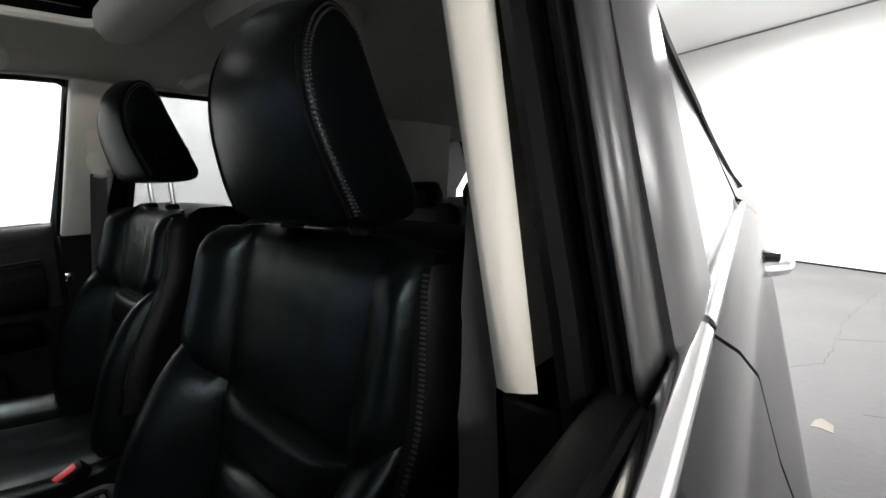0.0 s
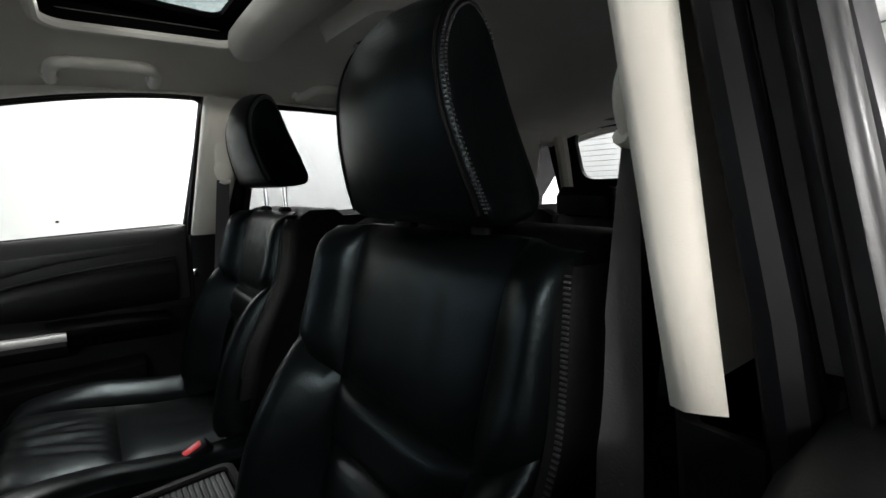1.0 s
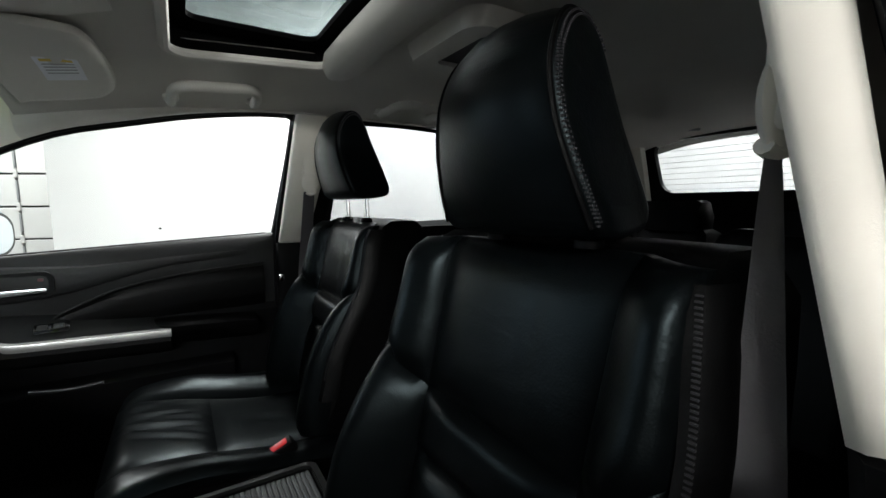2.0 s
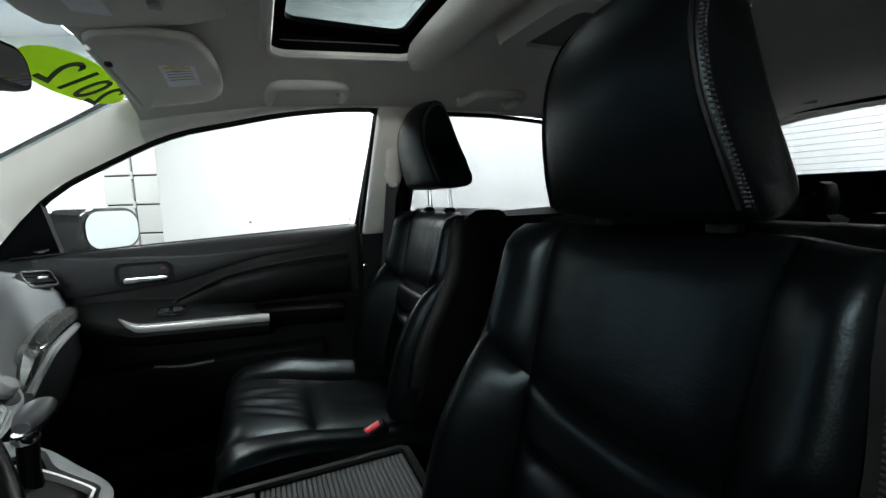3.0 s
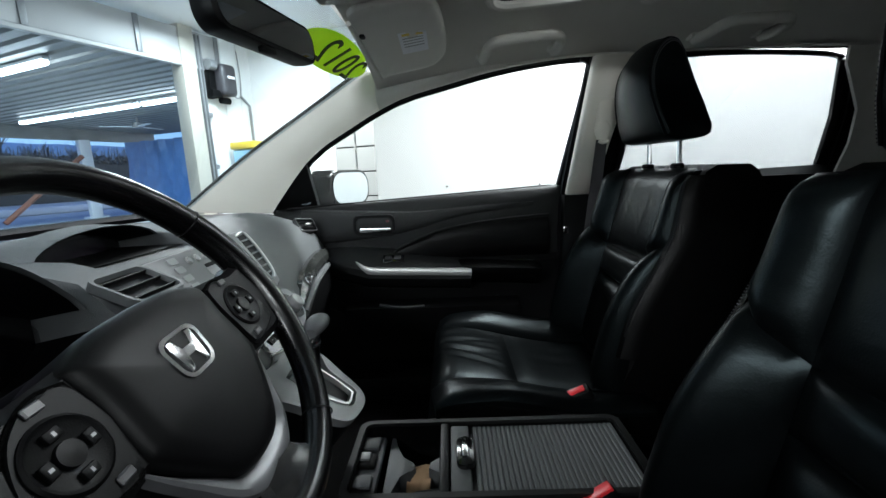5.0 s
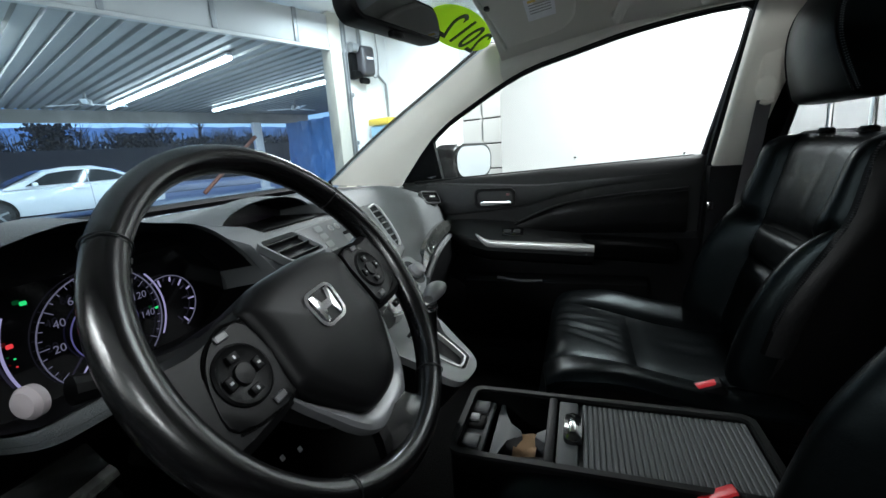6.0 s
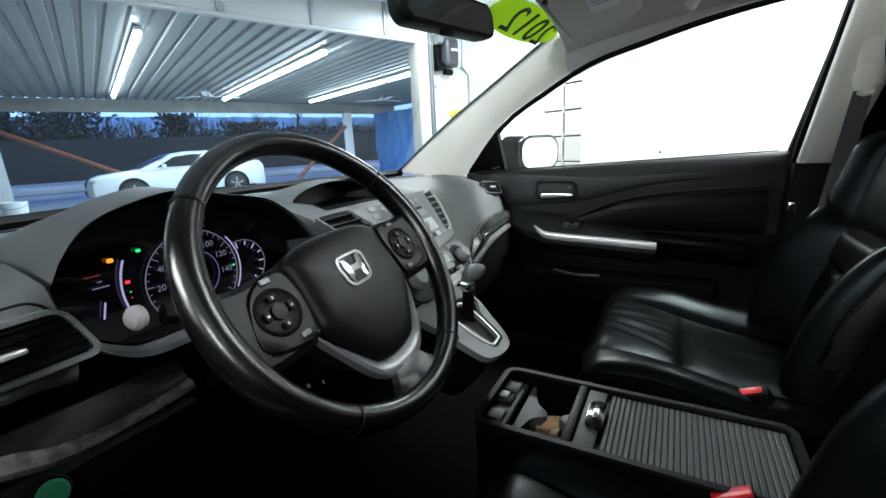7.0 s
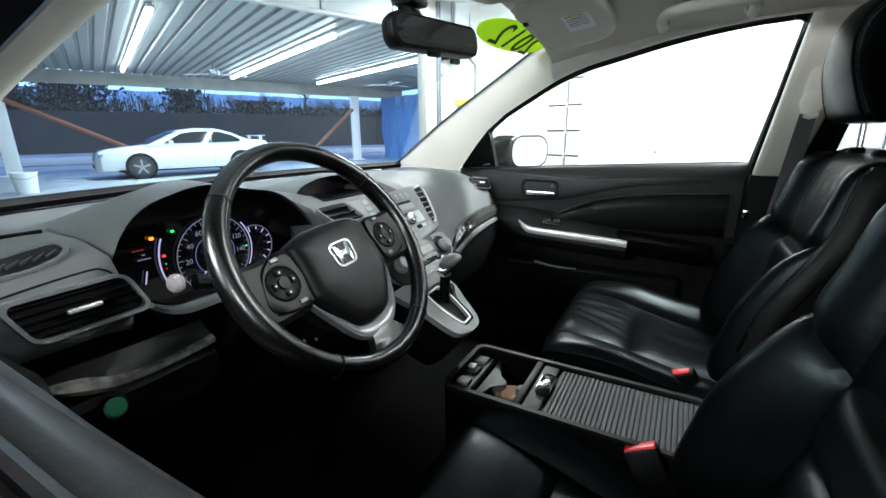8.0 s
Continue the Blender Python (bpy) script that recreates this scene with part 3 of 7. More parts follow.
# white coupe parked in the far bay
def white_car(m):
    c = thing("parked_car", (0, 0, 0), "white two-door coupe with alloy wheels parked in the bay", "car", m)
    xs = [-2.43, -2.38, -2.3, -2.1, -1.75, -1.4, -1.05, -0.6, 0, 0.6, 1.1, 1.5, 1.9, 2.2, 2.33]
    top = [0.56, 0.66, 0.76, 0.82, 0.87, 0.905, 0.94, 0.955, 0.965, 0.98, 1.0, 1.02, 1.03, 1.02, 0.93]
    wid = [0.36, 0.55, 0.70, 0.78, 0.85, 0.875, 0.885, 0.89, 0.89, 0.89, 0.885, 0.87, 0.85, 0.78, 0.65]
    bm = BM()
    loft(bm, [[(x, s * w * k, lerp(0.24, t, q)) for s, k, q in ((-1, 0.9, 0), (-1, 1.0, 0.25), (-1, 1.0, 0.6), (-1, 0.95, 0.86), (-1, 0.8, 0.98), (-0.3, 1, 1.02), (0.3, 1, 1.02), (1, 0.8, 0.98), (1, 0.95, 0.86), (1, 1.0, 0.6), (1, 1.0, 0.25), (1, 0.9, 0))] for x, t, w in zip(xs, top, wid)])
    body = part("body", bm, WHITECAR, c)
    xs = [-1.2, -0.75, -0.3, 0.15, 0.7, 1.2, 1.75]
    top = [0.94, 1.16, 1.35, 1.41, 1.40, 1.27, 1.03]
    bm = BM()
    loft(bm, [[(x, s * k, z) for s, k, z in ((-1, 0.80, 0.9), (-1, 0.80 - 0.2 * (t - 0.9), lerp(0.9, t, 0.8)), (-1, 0.52, t - 0.01), (1, 0.52, t - 0.01), (1, 0.80 - 0.2 * (t - 0.9), lerp(0.9, t, 0.8)), (1, 0.80, 0.9))] for x, t in zip(xs, top)])
    part("cabin", bm, WHITECAR, c)
    bm = BM()
    sheet(bm, [[(x - 0.012, q * w, z + 0.012) for q in (-1, 0, 1)] for x, w, z in ((-1.14, 0.66, 0.965), (-0.76, 0.60, 1.155), (-0.36, 0.52, 1.325))], (-0.01, 0, 0.01))
    part("windscreen", bm, DARKGLASS, c)
    for s in (-1, 1):
        y = lambda z: s * (0.812 - 0.25 * (z - 0.9))
        for outl in ([(-0.80, 0.965), (-0.30, 1.245), (0.1, 1.295), (0.485, 1.30), (0.485, 0.965)], [(0.505, 0.965), (0.505, 1.30), (0.78, 1.28), (1.10, 1.19), (1.36, 1.06), (1.33, 0.985)]):
            bm = BM()
            prism(bm, outl, lambda a, b, h: (a, y(b) + s * 0.012 * h, b))
            part("window", bm, DARKGLASS, c)
        for x in (-1.42, 1.32):
            bm = BM()
            lathe(bm, [(0.2, -0.1), (0.31, -0.1), (0.325, -0.07), (0.325, 0.07), (0.31, 0.1), (0.22, 0.1)], pose(x, s * 0.80, 0.325, 90))
            wh = part("wheel", bm, TYRE, c)
            bm = BM()
            lathe(bm, [(0.03, 0.085), (0.21, 0.09), (0.215, 0.11), (0.2, 0.115)] if s < 0 else [(0.03, -0.085), (0.21, -0.09), (0.215, -0.11), (0.2, -0.115)], pose(x, s * 0.80, 0.325, 90))
            part("rim", bm, VENT, wh)
            for k in range(5):
                bm = BM()
                rbox(bm, (0.11, 0, 0), (0.2, 0.05, 0.03), 0.01, pose(x, s * 0.91, 0.325, 90) @ Matrix.Rotation(radians(72 * k + 18), 4, "Z"))
                part("spoke", bm, SATIN, wh)
            # black ring laid on the body as the shaded gap round the tyre
            bm = BM()
            lathe(bm, [(0.33, -0.012), (0.385, -0.012), (0.385, 0.012), (0.33, 0.012)], pose(x, s * 0.886, 0.34, 90))
            part("wheel_arch", bm, DARK, c)
        bm = BM()
        rbox(bm, (-0.62, s * 0.93, 1.0), (0.12, 0.16, 0.11), 0.04)
        part("door_mirror", bm, WHITECAR, c)
        bm = BM()
        rbox(bm, (-2.215, s * 0.60, 0.665), (0.26, 0.20, 0.11), 0.045, pose(0, 0, 0), seg=3)
        part("headlight", bm, SATIN, c)
        bm = BM()
        rbox(bm, (0.28, s * 0.892, 0.82), (0.2, 0.02, 0.035), 0.008)
        part("door_handle", bm, WHITECAR, c)
        bm = BM()
        rbox(bm, (0.495, s * 0.89, 0.62), (0.008, 0.008, 0.6), 0)
        part("door_gap", bm, DARK, c)
    bm = BM()
    rbox(bm, (2.12, 0, 1.16), (0.22, 1.3, 0.03), 0.012)
    rbox(bm, (2.1, 0.55, 1.09), (0.1, 0.03, 0.14), 0.008)
    rbox(bm, (2.1, -0.55, 1.09), (0.1, 0.03, 0.14), 0.008)
    part("rear_wing", bm, WHITECAR, c)
    bm = BM()
    rbox(bm, (-2.405, 0, 0.36), (0.08, 0.66, 0.11), 0.02)
    part("lower_grille", bm, DARK, c)
    bm = BM()
    rbox(bm, (0, 0, 0.23), (3.9, 1.6, 0.06), 0.01)
    part("underbody", bm, DARK, c)
    return c


white_car(GROT @ pose(1.30, 14.75, 0.0, 0, 0, 4) @ Matrix.Scale(0.94, 4))
wb = thing("bucket", (-2.1, 12.0, 0), "white plastic bucket on the concrete", "bucket", GROT @ pose(-2.1, 12.0, 0))
bm = BM()
lathe(bm, [(0.001, 0.0), (0.17, 0.0), (0.21, 0.40), (0.22, 0.40), (0.22, 0.43), (0.20, 0.43), (0.16, 0.03), (0.001, 0.03)], I4, 18)
part("pail", bm, WHITEPAINT, wb)
bm = BM()
tube(bm, curve([(-0.21, 0, 0.40), (-0.16, -0.16, 0.33), (0, -0.225, 0.30), (0.16, -0.16, 0.33), (0.21, 0, 0.40)], 14), 0.006, 6)
part("bail_handle", bm, SATIN, wb)

# ---------------------------------------------------------------- the car: shell
XC = -0.03
XA = 0.02


def mir(p):
    return (2 * XC - p[0], p[1], p[2])


def mira(p):
    return (2 * XA - p[0], p[1], p[2])


A_EDGE = curve([(0.655, 0.635, 1.421), (0.715, 0.834, 1.318), (0.80, 1.107, 1.177), (0.885, 1.40, 1.0)], 13)      # windscreen side edge
WIN_TOP = curve([(0.63, -0.10, 1.430), (0.643, 0.05, 1.430), (0.654, 0.225, 1.409), (0.671, 0.392, 1.375), (0.691, 0.552, 1.336), (0.729, 0.715, 1.261), (0.775, 0.873, 1.170), (0.862, 1.06, 0.985)], 22)


def liner_z(x, y):
    zc = np.interp(y, [-1.9, -1.3, -0.6, 0.0, 0.3, 0.5, 0.66], [1.43, 1.485, 1.505, 1.505, 1.485, 1.455, 1.425])
    q = min(1.0, abs(x - XC) / 0.66)
    return zc - 0.075 * q ** 3.2


def tap(x, y, z):
    """The driver's flank draws in towards the tail."""
    if x > -0.4 or y > -0.2:
        return (x, y, z)
    k = np.interp(y, [-2.0, -1.5, -1.0, -0.5, -0.2], [0.48, 0.50, 0.535, 0.61, 0.70])
    lim, ref = k + 0.6 * max(0, 1.40 - z), 0.70 + 0.27 * max(0, 1.40 - z)
    return (-(0.4 + (-x - 0.4) * (lim - 0.4) / (ref - 0.4)), y, z)


def ws(u, v):
    """The windscreen: u across from -1 to 1, v from its top to its base."""
    i = min(max(int(v * 12), 0), 11)
    f = v * 12 - i
    r = [lerp(a, b, f) for a, b in zip(A_EDGE[i], A_EDGE[i + 1])]
    h = r[0] - XA
    b = 1 - u * u
    return Vector((XA + u * h, r[1] + lerp(0.05, 0.16, v) * b, r[2] + lerp(0.01, 0.0, v) * b))


bm = BM()
sheet(bm, [[ws(-1 + 2 * i / 20, v / 12) for v in range(-1, 13)] for i in range(21)], (0, 0.003, 0.004))
wshield = solo("windshield", bm, SHIELD, "clear laminated windscreen with a blue shade", "windshield", kind="structure")
wshield.visible_shadow = False
bm = BM()
for side in (lambda p: Vector(p), lambda p: Vector(mira(p))):
    tube(bm, [side(p) + Vector((0, 0.010, 0.008)) for p in A_EDGE], 0.005, 6)
tube(bm, [ws(-1 + i / 10, 1.0) + Vector((0, 0.0, 0.0)) for i in range(21)], 0.016, 6)
solo("windshield_seal", bm, RUBBER, "black rubber seal round the windscreen", "seal", kind="structure")

# A-pillar trims: inner cream covers
for sgn, side in ((1, lambda p: p), (-1, mira)):
    bm = BM()
    rows = []
    W = curve(WIN_TOP[10:], 13)
    for k in range(13):
        a, b = Vector(side(A_EDGE[k])), Vector(side(W[k]))
        rows.append([a.lerp(b, t) + Vector((-sgn * (0.016 if sgn > 0 else 0.12) * math.sin(math.pi * t), -0.014 * math.sin(math.pi * t), 0)) for t in (0, 0.12, 0.3, 0.5, 0.7, 0.88, 1)])
    sheet(bm, rows, (sgn * 0.012, 0.012, 0.006))
    solo("trim_pillar_a", bm, CREAM, "cream plastic cover of the windscreen pillar", "pillar trim", kind="structure")
    if sgn < 0:
        bm = BM()
        tube(bm, [Vector(side(A_EDGE[k])).lerp(Vector(side(W[k])), 0.86) + Vector((0.012, -0.045, 0)) for k in range(13)], 0.030, 10)
        solo("pillar_seal", bm, RUBBER, "black rubber seal along the driver's windscreen pillar", "seal", kind="structure")
    # outer steel of the pillar
    bm = BM()
    rows = []
    for k in range(13):
        a, b = Vector(side(A_EDGE[k])), Vector(side(W[k]))
        rows.append([a.lerp(b, t) + Vector((sgn * 0.03, 0.03, 0.015)) for t in (0.2, 0.6, 1)])
    sheet(bm, rows, (sgn * 0.01, 0.015, 0.01))
    solo("pillar_a_outer", bm, BODY, "dark grey painted windscreen pillar", "pillar", kind="structure")

# headliner with the sunroof opening
SX0, SX1, SY0, SY1 = -0.40, 0.335, -0.055, 0.285
xs = sorted(set([SX0, SX1] + [round(-0.66 + XC + 1.32 * i / 26, 4) for i in range(27)]))
ys = sorted(set([SY0, SY1] + [round(-1.85 + 2.45 * i / 40, 4) for i in range(41)]))


def in_hole(x, y):
    return SX0 < x < SX1 and SY0 < y < SY1


bm = BM()
V = {}


def lv(x, y, lift=0.0):
    k = (x, y, lift)
    if k not in V:
        V[k] = bm.verts.new(tap(x, y, liner_z(x, y) + lift))
    return V[k]


for x0, x1 in zip(xs, xs[1:]):
    for y0, y1 in zip(ys, ys[1:]):
        if in_hole((x0 + x1) / 2, (y0 + y1) / 2):
            continue
        for lift in (0.0, 0.03):
            f = [lv(x0, y0, lift), lv(x1, y0, lift), lv(x1, y1, lift), lv(x0, y1, lift)]
            bm.faces.new(f if lift else f[::-1])
solo("ceiling_headliner", bm, LINER, "beige-grey woven headliner with a sunroof opening", "headliner", kind="structure")
# rolled cloth lip of the opening
bm = BM()
rim = rrect(SX1 - SX0 + 0.012, SY1 - SY0 + 0.012, 0.05, 6, (SX0 + SX1) / 2, (SY0 + SY1) / 2)
tube(bm, [(x, y, liner_z(x, y) - 0.001) for x, y in rim], 0.011, 8, closed=True)
solo("trim_sunroof", bm, LINER, "rounded cloth lip round the sunroof", "trim", kind="structure")
bm = BM()
inner = rrect(SX1 - SX0 + 0.01, SY1 - SY0 + 0.01, 0.05, 6, (SX0 + SX1) / 2, (SY0 + SY1) / 2)
loft(bm, [[(x, y, liner_z(x, y) + 0.004) for x, y in inner], [(x, y, 1.555) for x, y in inner]], cap=False)
loft(bm, [[(x, y, liner_z(x, y) + 0.004) for x, y in rrect(SX1 - SX0 + 0.03, SY1 - SY0 + 0.03, 0.05, 6, (SX0 + SX1) / 2, (SY0 + SY1) / 2)], [(x, y, 1.555) for x, y in rrect(SX1 - SX0 + 0.03, SY1 - SY0 + 0.03, 0.05, 6, (SX0 + SX1) / 2, (SY0 + SY1) / 2)]], cap=False)
annulus(bm, inner, rrect(SX1 - SX0 - 0.07, SY1 - SY0 - 0.07, 0.03, 6, (SX0 + SX1) / 2, (SY0 + SY1) / 2), lambda a, b, h: (a, b, 1.535 + 0.012 * h))
solo("sunroof_frame", bm, CARPET, "black frame of the sunroof well", "sunroof frame", kind="structure")
bm = BM()
rbox(bm, ((SX0 + SX1) / 2, (SY0 + SY1) / 2, 1.557), (SX1 - SX0 + 0.05, SY1 - SY0 + 0.05, 0.004), 0)
sg = solo("sunroof_glass", bm, ROOFGLASS, "tinted glass panel of the sunroof", "sunroof", kind="structure", smooth=0)
sg.visible_shadow = False
bm = BM()
pts = [(x, -0.082, liner_z(x, -0.07) - 0.004) for x in np.linspace(SX0 - 0.01, SX1 + 0.03, 18)]
tube(bm, pts, [0.020, 0.042] + [0.052] * 14 + [0.042, 0.020], 18, flat=0.72)
solo("sunshade_roll", bm, LINER, "padded cloth edge of the sliding sunshade", "sunshade")
# outer roof
bm = BM()
V = {}
for x0, x1 in zip(xs, xs[1:]):
    for y0, y1 in zip(ys, ys[1:]):
        if not in_hole((x0 + x1) / 2, (y0 + y1) / 2):
            f = []
            for x, y in ((x0, y0), (x1, y0), (x1, y1), (x0, y1)):
                if (x, y) not in V:
                    V[x, y] = bm.verts.new(tap(XC + (x - XC) * 1.02, y, liner_z(x, y) + 0.05))
                f.append(V[x, y])
            bm.faces.new(f)
solo("roof_panel", bm, BODY, "dark grey painted steel roof", "car roof", kind="structure")

# side rails: cloth between the window tops and the headliner
for sgn, side in ((1, lambda p: p), (-1, lambda p: (0.012 - p[0], p[1], p[2]))):
    bm = BM()
    rows = []
    if sgn > 0:
        line = [(0.60, -1.78, 1.385), (0.615, -1.3, 1.415), (0.628, -0.82, 1.425), (0.633, -0.5, 1.438)] + list(WIN_TOP[:14])
    else:
        line = [(0.50, -1.78, 1.33), (0.57, -1.3, 1.34), (0.615, -0.82, 1.385), (0.63, -0.5, 1.415)] + list(WIN_TOP[:14])
    for p in curve(line, 40):
        q = (min(p[0] - 0.005, XC + 0.655), p[1], liner_z(min(p[0], XC + 0.655), p[1]) + 0.01)
        pa, qa = Vector(side(p)), Vector(side(q))
        rows.append([pa.lerp(qa, w) + Vector((-sgn * 0.020, 0, -0.010)) * math.sin(math.pi * w ** 0.8) for w in (0, 0.12, 0.26, 0.42, 0.6, 0.8, 1)])
    sheet(bm, rows, (sgn * 0.012, 0, 0.004))
    solo("trim_roof_rail", bm, LINER, "cloth-covered roof rail above the doors", "trim", kind="structure")
    bm = BM()
    tube(bm, [Vector(side(p)) + Vector((sgn * 0.010, 0, 0.0)) for p in curve(line, 40)], 0.006, 8)
    solo("door_seal", bm, RUBBER, "black rubber door seal along the roof rail", "seal", kind="structure")
    bm = BM()
    sheet(bm, [[Vector(side((p[0] + (0.02 if sgn > 0 else 0.012), p[1], p[2] + 0.0))), Vector(side((p[0] + (0.035 if sgn > 0 else 0.008), p[1], p[2] + 0.03))), Vector(side((XC + 0.66, p[1], liner_z(XC + 0.66, p[1]) + 0.05)) if sgn > 0 else tap(XC - 0.66, p[1], liner_z(XC - 0.66, p[1]) + 0.05))] for p in curve(line, 40)], (sgn * 0.012, 0, 0.0))
    solo("roof_side_panel", bm, BODY, "dark grey painted roof side", "roof side", kind="structure")

# B-pillars
for sgn, side in ((1, lambda p: p), (-1, lambda p: (-p[0], p[1], p[2]))):
    lean = lambda z: 0.70 - 0.265 * (z - 1.02) if z > 1.02 else 0.70 + 0.1 * (1.02 - z)
    by = lambda z: -0.13 * max(0, z - 1.02)
    bm = BM()
    rows = []
    for z in (1.02, 1.1, 1.2, 1.3, 1.38, 1.425):
        x = lean(z)
        rows.append([side((x + dx, y + by(z), z + dz)) for dx, y, dz in ((0.024 + 0.05 * (z - 1.02), 0.008, 0.004), (0.012, 0.008, 0.001), (0.003, 0.004, 0), (0.0, -0.01, 0), (0.002, -0.05, 0), (0.010, -0.13 if sgn < 0 else lerp(-0.075, -0.115, (z - 1.02) / 0.4), 0), (0.04, -0.14 if sgn < 0 else lerp(-0.085, -0.125, (z - 1.02) / 0.4), 0))])
    sheet(bm, rows, (sgn * 0.008, -0.006, 0))
    solo("trim_pillar_b", bm, CREAM, "cream plastic upper cover of the door pillar", "pillar trim", kind="structure", smooth=85)
    bm = BM()
    rows = []
    for z in (0.42, 0.6, 0.8, 1.018):
        x = lean(z)
        rows.append([side((x + dx, y, z)) for dx, y in ((0.05, 0.012), (0.012, 0.012), (0.0, -0.01), (0.0, -0.08), (0.01, -0.15), (0.05, -0.16))])
    sheet(bm, rows, (sgn * 0.008, -0.006, 0))
    solo("trim_pillar_b_lower", bm, DARK, "black plastic lower cover of the door pillar", "pillar trim", kind="structure")
    # seals and steel behind the cover
    bm = BM()
    tube(bm, [side((lean(z) + 0.064, 0.006 + by(z), z)) for z in np.linspace(0.45, 1.44, 12)], 0.012, 8)
    tube(bm, [side((lean(z) + 0.044, -0.15 + by(z), z)) for z in np.linspace(0.45, 1.44, 12)], 0.012, 8)
    solo("door_seal", bm, RUBBER, "black rubber seal down the door pillar", "seal", kind="structure")
    bm = BM()
    loft(bm, [[side((lean(z) + dx, y + by(z), z)) for dx, y in ((0.05, 0.0), (0.075, -0.005), (0.075, -0.14), (0.05, -0.145))] for z in (0.4, 0.8, 1.05, 1.25, 1.45)])
    solo("pillar_b", bm, DARK, "black steel door pillar", "pillar", kind="structure")

# belts, D-rings and adjusters
for sgn, nm in ((1, "passenger"), (-1, "driver")):
    bt = thing("seat_belt", (sgn * 0.68, -0.05, 0.5), "dark grey webbing belt hanging from a cream shoulder anchor", "seat belt", group="front seat belts")
    S = lambda x, y, z: (sgn * x, y, z)
    bm = BM()
    rbox(bm, S(0.638, -0.085, 1.27), (0.022, 0.05, 0.15), 0.010, seg=3)
    part("height_adjuster", bm, CREAM, bt)
    bm = BM()
    rings = []
    for k in range(7):
        t = k / 6
        w = 0.026 * math.sin(math.pi * (0.2 + 0.62 * t))
        rings.append([S(0.632 + 0.6 * w * math.cos(a) * 0.7, -0.080 + w * math.sin(a), lerp(1.245, 1.185, t)) for a in (2 * math.pi * q / 12 for q in range(12))])
    loft(bm, rings)
    part("shoulder_anchor", bm, CREAM, bt)
    bm = BM()
    tube(bm, [S(0.630, -0.066, 1.186), S(0.631, -0.08, 1.181), S(0.633, -0.096, 1.185)], 0.007, 8)
    part("guide_loop", bm, CREAM, bt)
    bm = BM()
    rows = []
    for k in range(16):
        t = k / 15
        w = lerp(0.006 if sgn < 0 else 0.020, 0.025, min(1, t * 1.35) ** 0.8)
        tw = lerp(1.1, 0.25, min(1, t * 1.6)) if sgn < 0 else 1.2
        c = Vector(S(lerp(0.632, 0.660, t), lerp(-0.078, -0.030, t), lerp(1.188, 0.62, t)))
        d = Vector((sgn * -math.cos(tw) * -1, math.sin(tw), 0))
        d = Vector((sgn * math.cos(tw), -math.sin(tw) if sgn < 0 else -math.sin(tw), 0))
        rows.append([c - d * w, c - d * w * 0.3, c + d * w * 0.3, c + d * w])
    sheet(bm, rows, (0.0, 0.0016, 0.0))
    part("webbing", bm, WEBBING, bt)
    if sgn > 0:
        bm = BM()
        rbox(bm, (0.72, 0.004, 0.902), (0.010, 0.020, 0.026), 0.003)
        part("belt_tongue", bm, CHROME, bt, "bright steel belt tongue")

# scuttle under the windscreen, lining behind the rear side window
bm = BM()
rbox(bm, (XA, 1.47, 0.955), (1.80, 0.40, 0.02), 0.004)
for sgn in (1, -1):
    rbox(bm, (XA + sgn * 0.90, 1.27, 0.966), (0.13, 0.44, 0.03), 0.006)
solo("scuttle_panel", bm, DARK, "black panel under the windscreen's foot", "scuttle", kind="structure")
bm = BM()
sheet(bm, [[(x, y, z), (x - 0.012, y - 0.02, z), (x - 0.02, y - 0.08, z), (x - 0.03, y - 0.17, z)] for x, y, z in curve([(0.655, -0.815, 1.43), (0.668, -0.825, 1.39), (0.735, -0.880, 1.24), (0.805, -0.905, 1.06)], 10)], (0.012, 0, 0))
solo("trim_rear_window", bm, DARK, "black lining behind the rear side window", "trim", kind="structure")

# C-pillars, rear hatch and cargo sides
for sgn, side in ((1, lambda p: p), (-1, lambda p: tap(*mir(p)))):
    bm = BM()
    rows = []
    for z, x, y0, y1 in ((1.05, 0.74, -0.9, -1.62), (1.15, 0.70, -0.9, -1.58), (1.25, 0.665, -0.88, -1.55), (1.38, 0.63, -0.80, -1.52), (1.45, 0.60, -0.78, -1.5)):
        rows.append([side((x + 0.012, y0, z)), side((x, y0 - 0.03, z)), side((x - 0.03, lerp(y0, y1, 0.6), z)), side((x - 0.09, y1, z))])
    sheet(bm, rows, (sgn * 0.01, 0, 0))
    solo("trim_pillar_c", bm, LINER, "beige-grey cover of the rear pillar", "pillar trim", kind="structure")
    bm = BM()
    rows = []
    for z, x in ((0.25, 0.72), (0.6, 0.72), (0.9, 0.73), (1.055, 0.745)):
        d = 0 if sgn > 0 else 0.07
        rows.append([side((x - 0.02, -0.16, z)), side((x - d, -0.9, z)), side((x - 0.02 - d, -1.65, z)), side((x - 0.05 - d, -1.9, z))])
    sheet(bm, rows, (sgn * 0.02, 0, 0))
    solo("trim_side_lower", bm, DARK, "black plastic lower side lining", "side lining", kind="structure")
    # rear pillar strip beside the rear glass, cream
    bm = BM()
    tube(bm, [side((0.56, -1.80, 1.14)), side((0.55, -1.74, 1.3)), side((0.53, -1.66, 1.45))], 0.035, 8)
    solo("trim_pillar_d", bm, CREAM, "cream strip beside the rear window", "pillar trim", kind="structure")
bm = BM()
hatch = lambda a, b, h: tap(XC + a, -1.84 + (b - 1.15) * 0.45 - 0.03 * h, b)
annulus(bm, rrect(1.36, 0.55, 0.1, 6, 0, 1.29), rrect(1.02, 0.245, 0.06, 6, 0, 1.312), hatch)
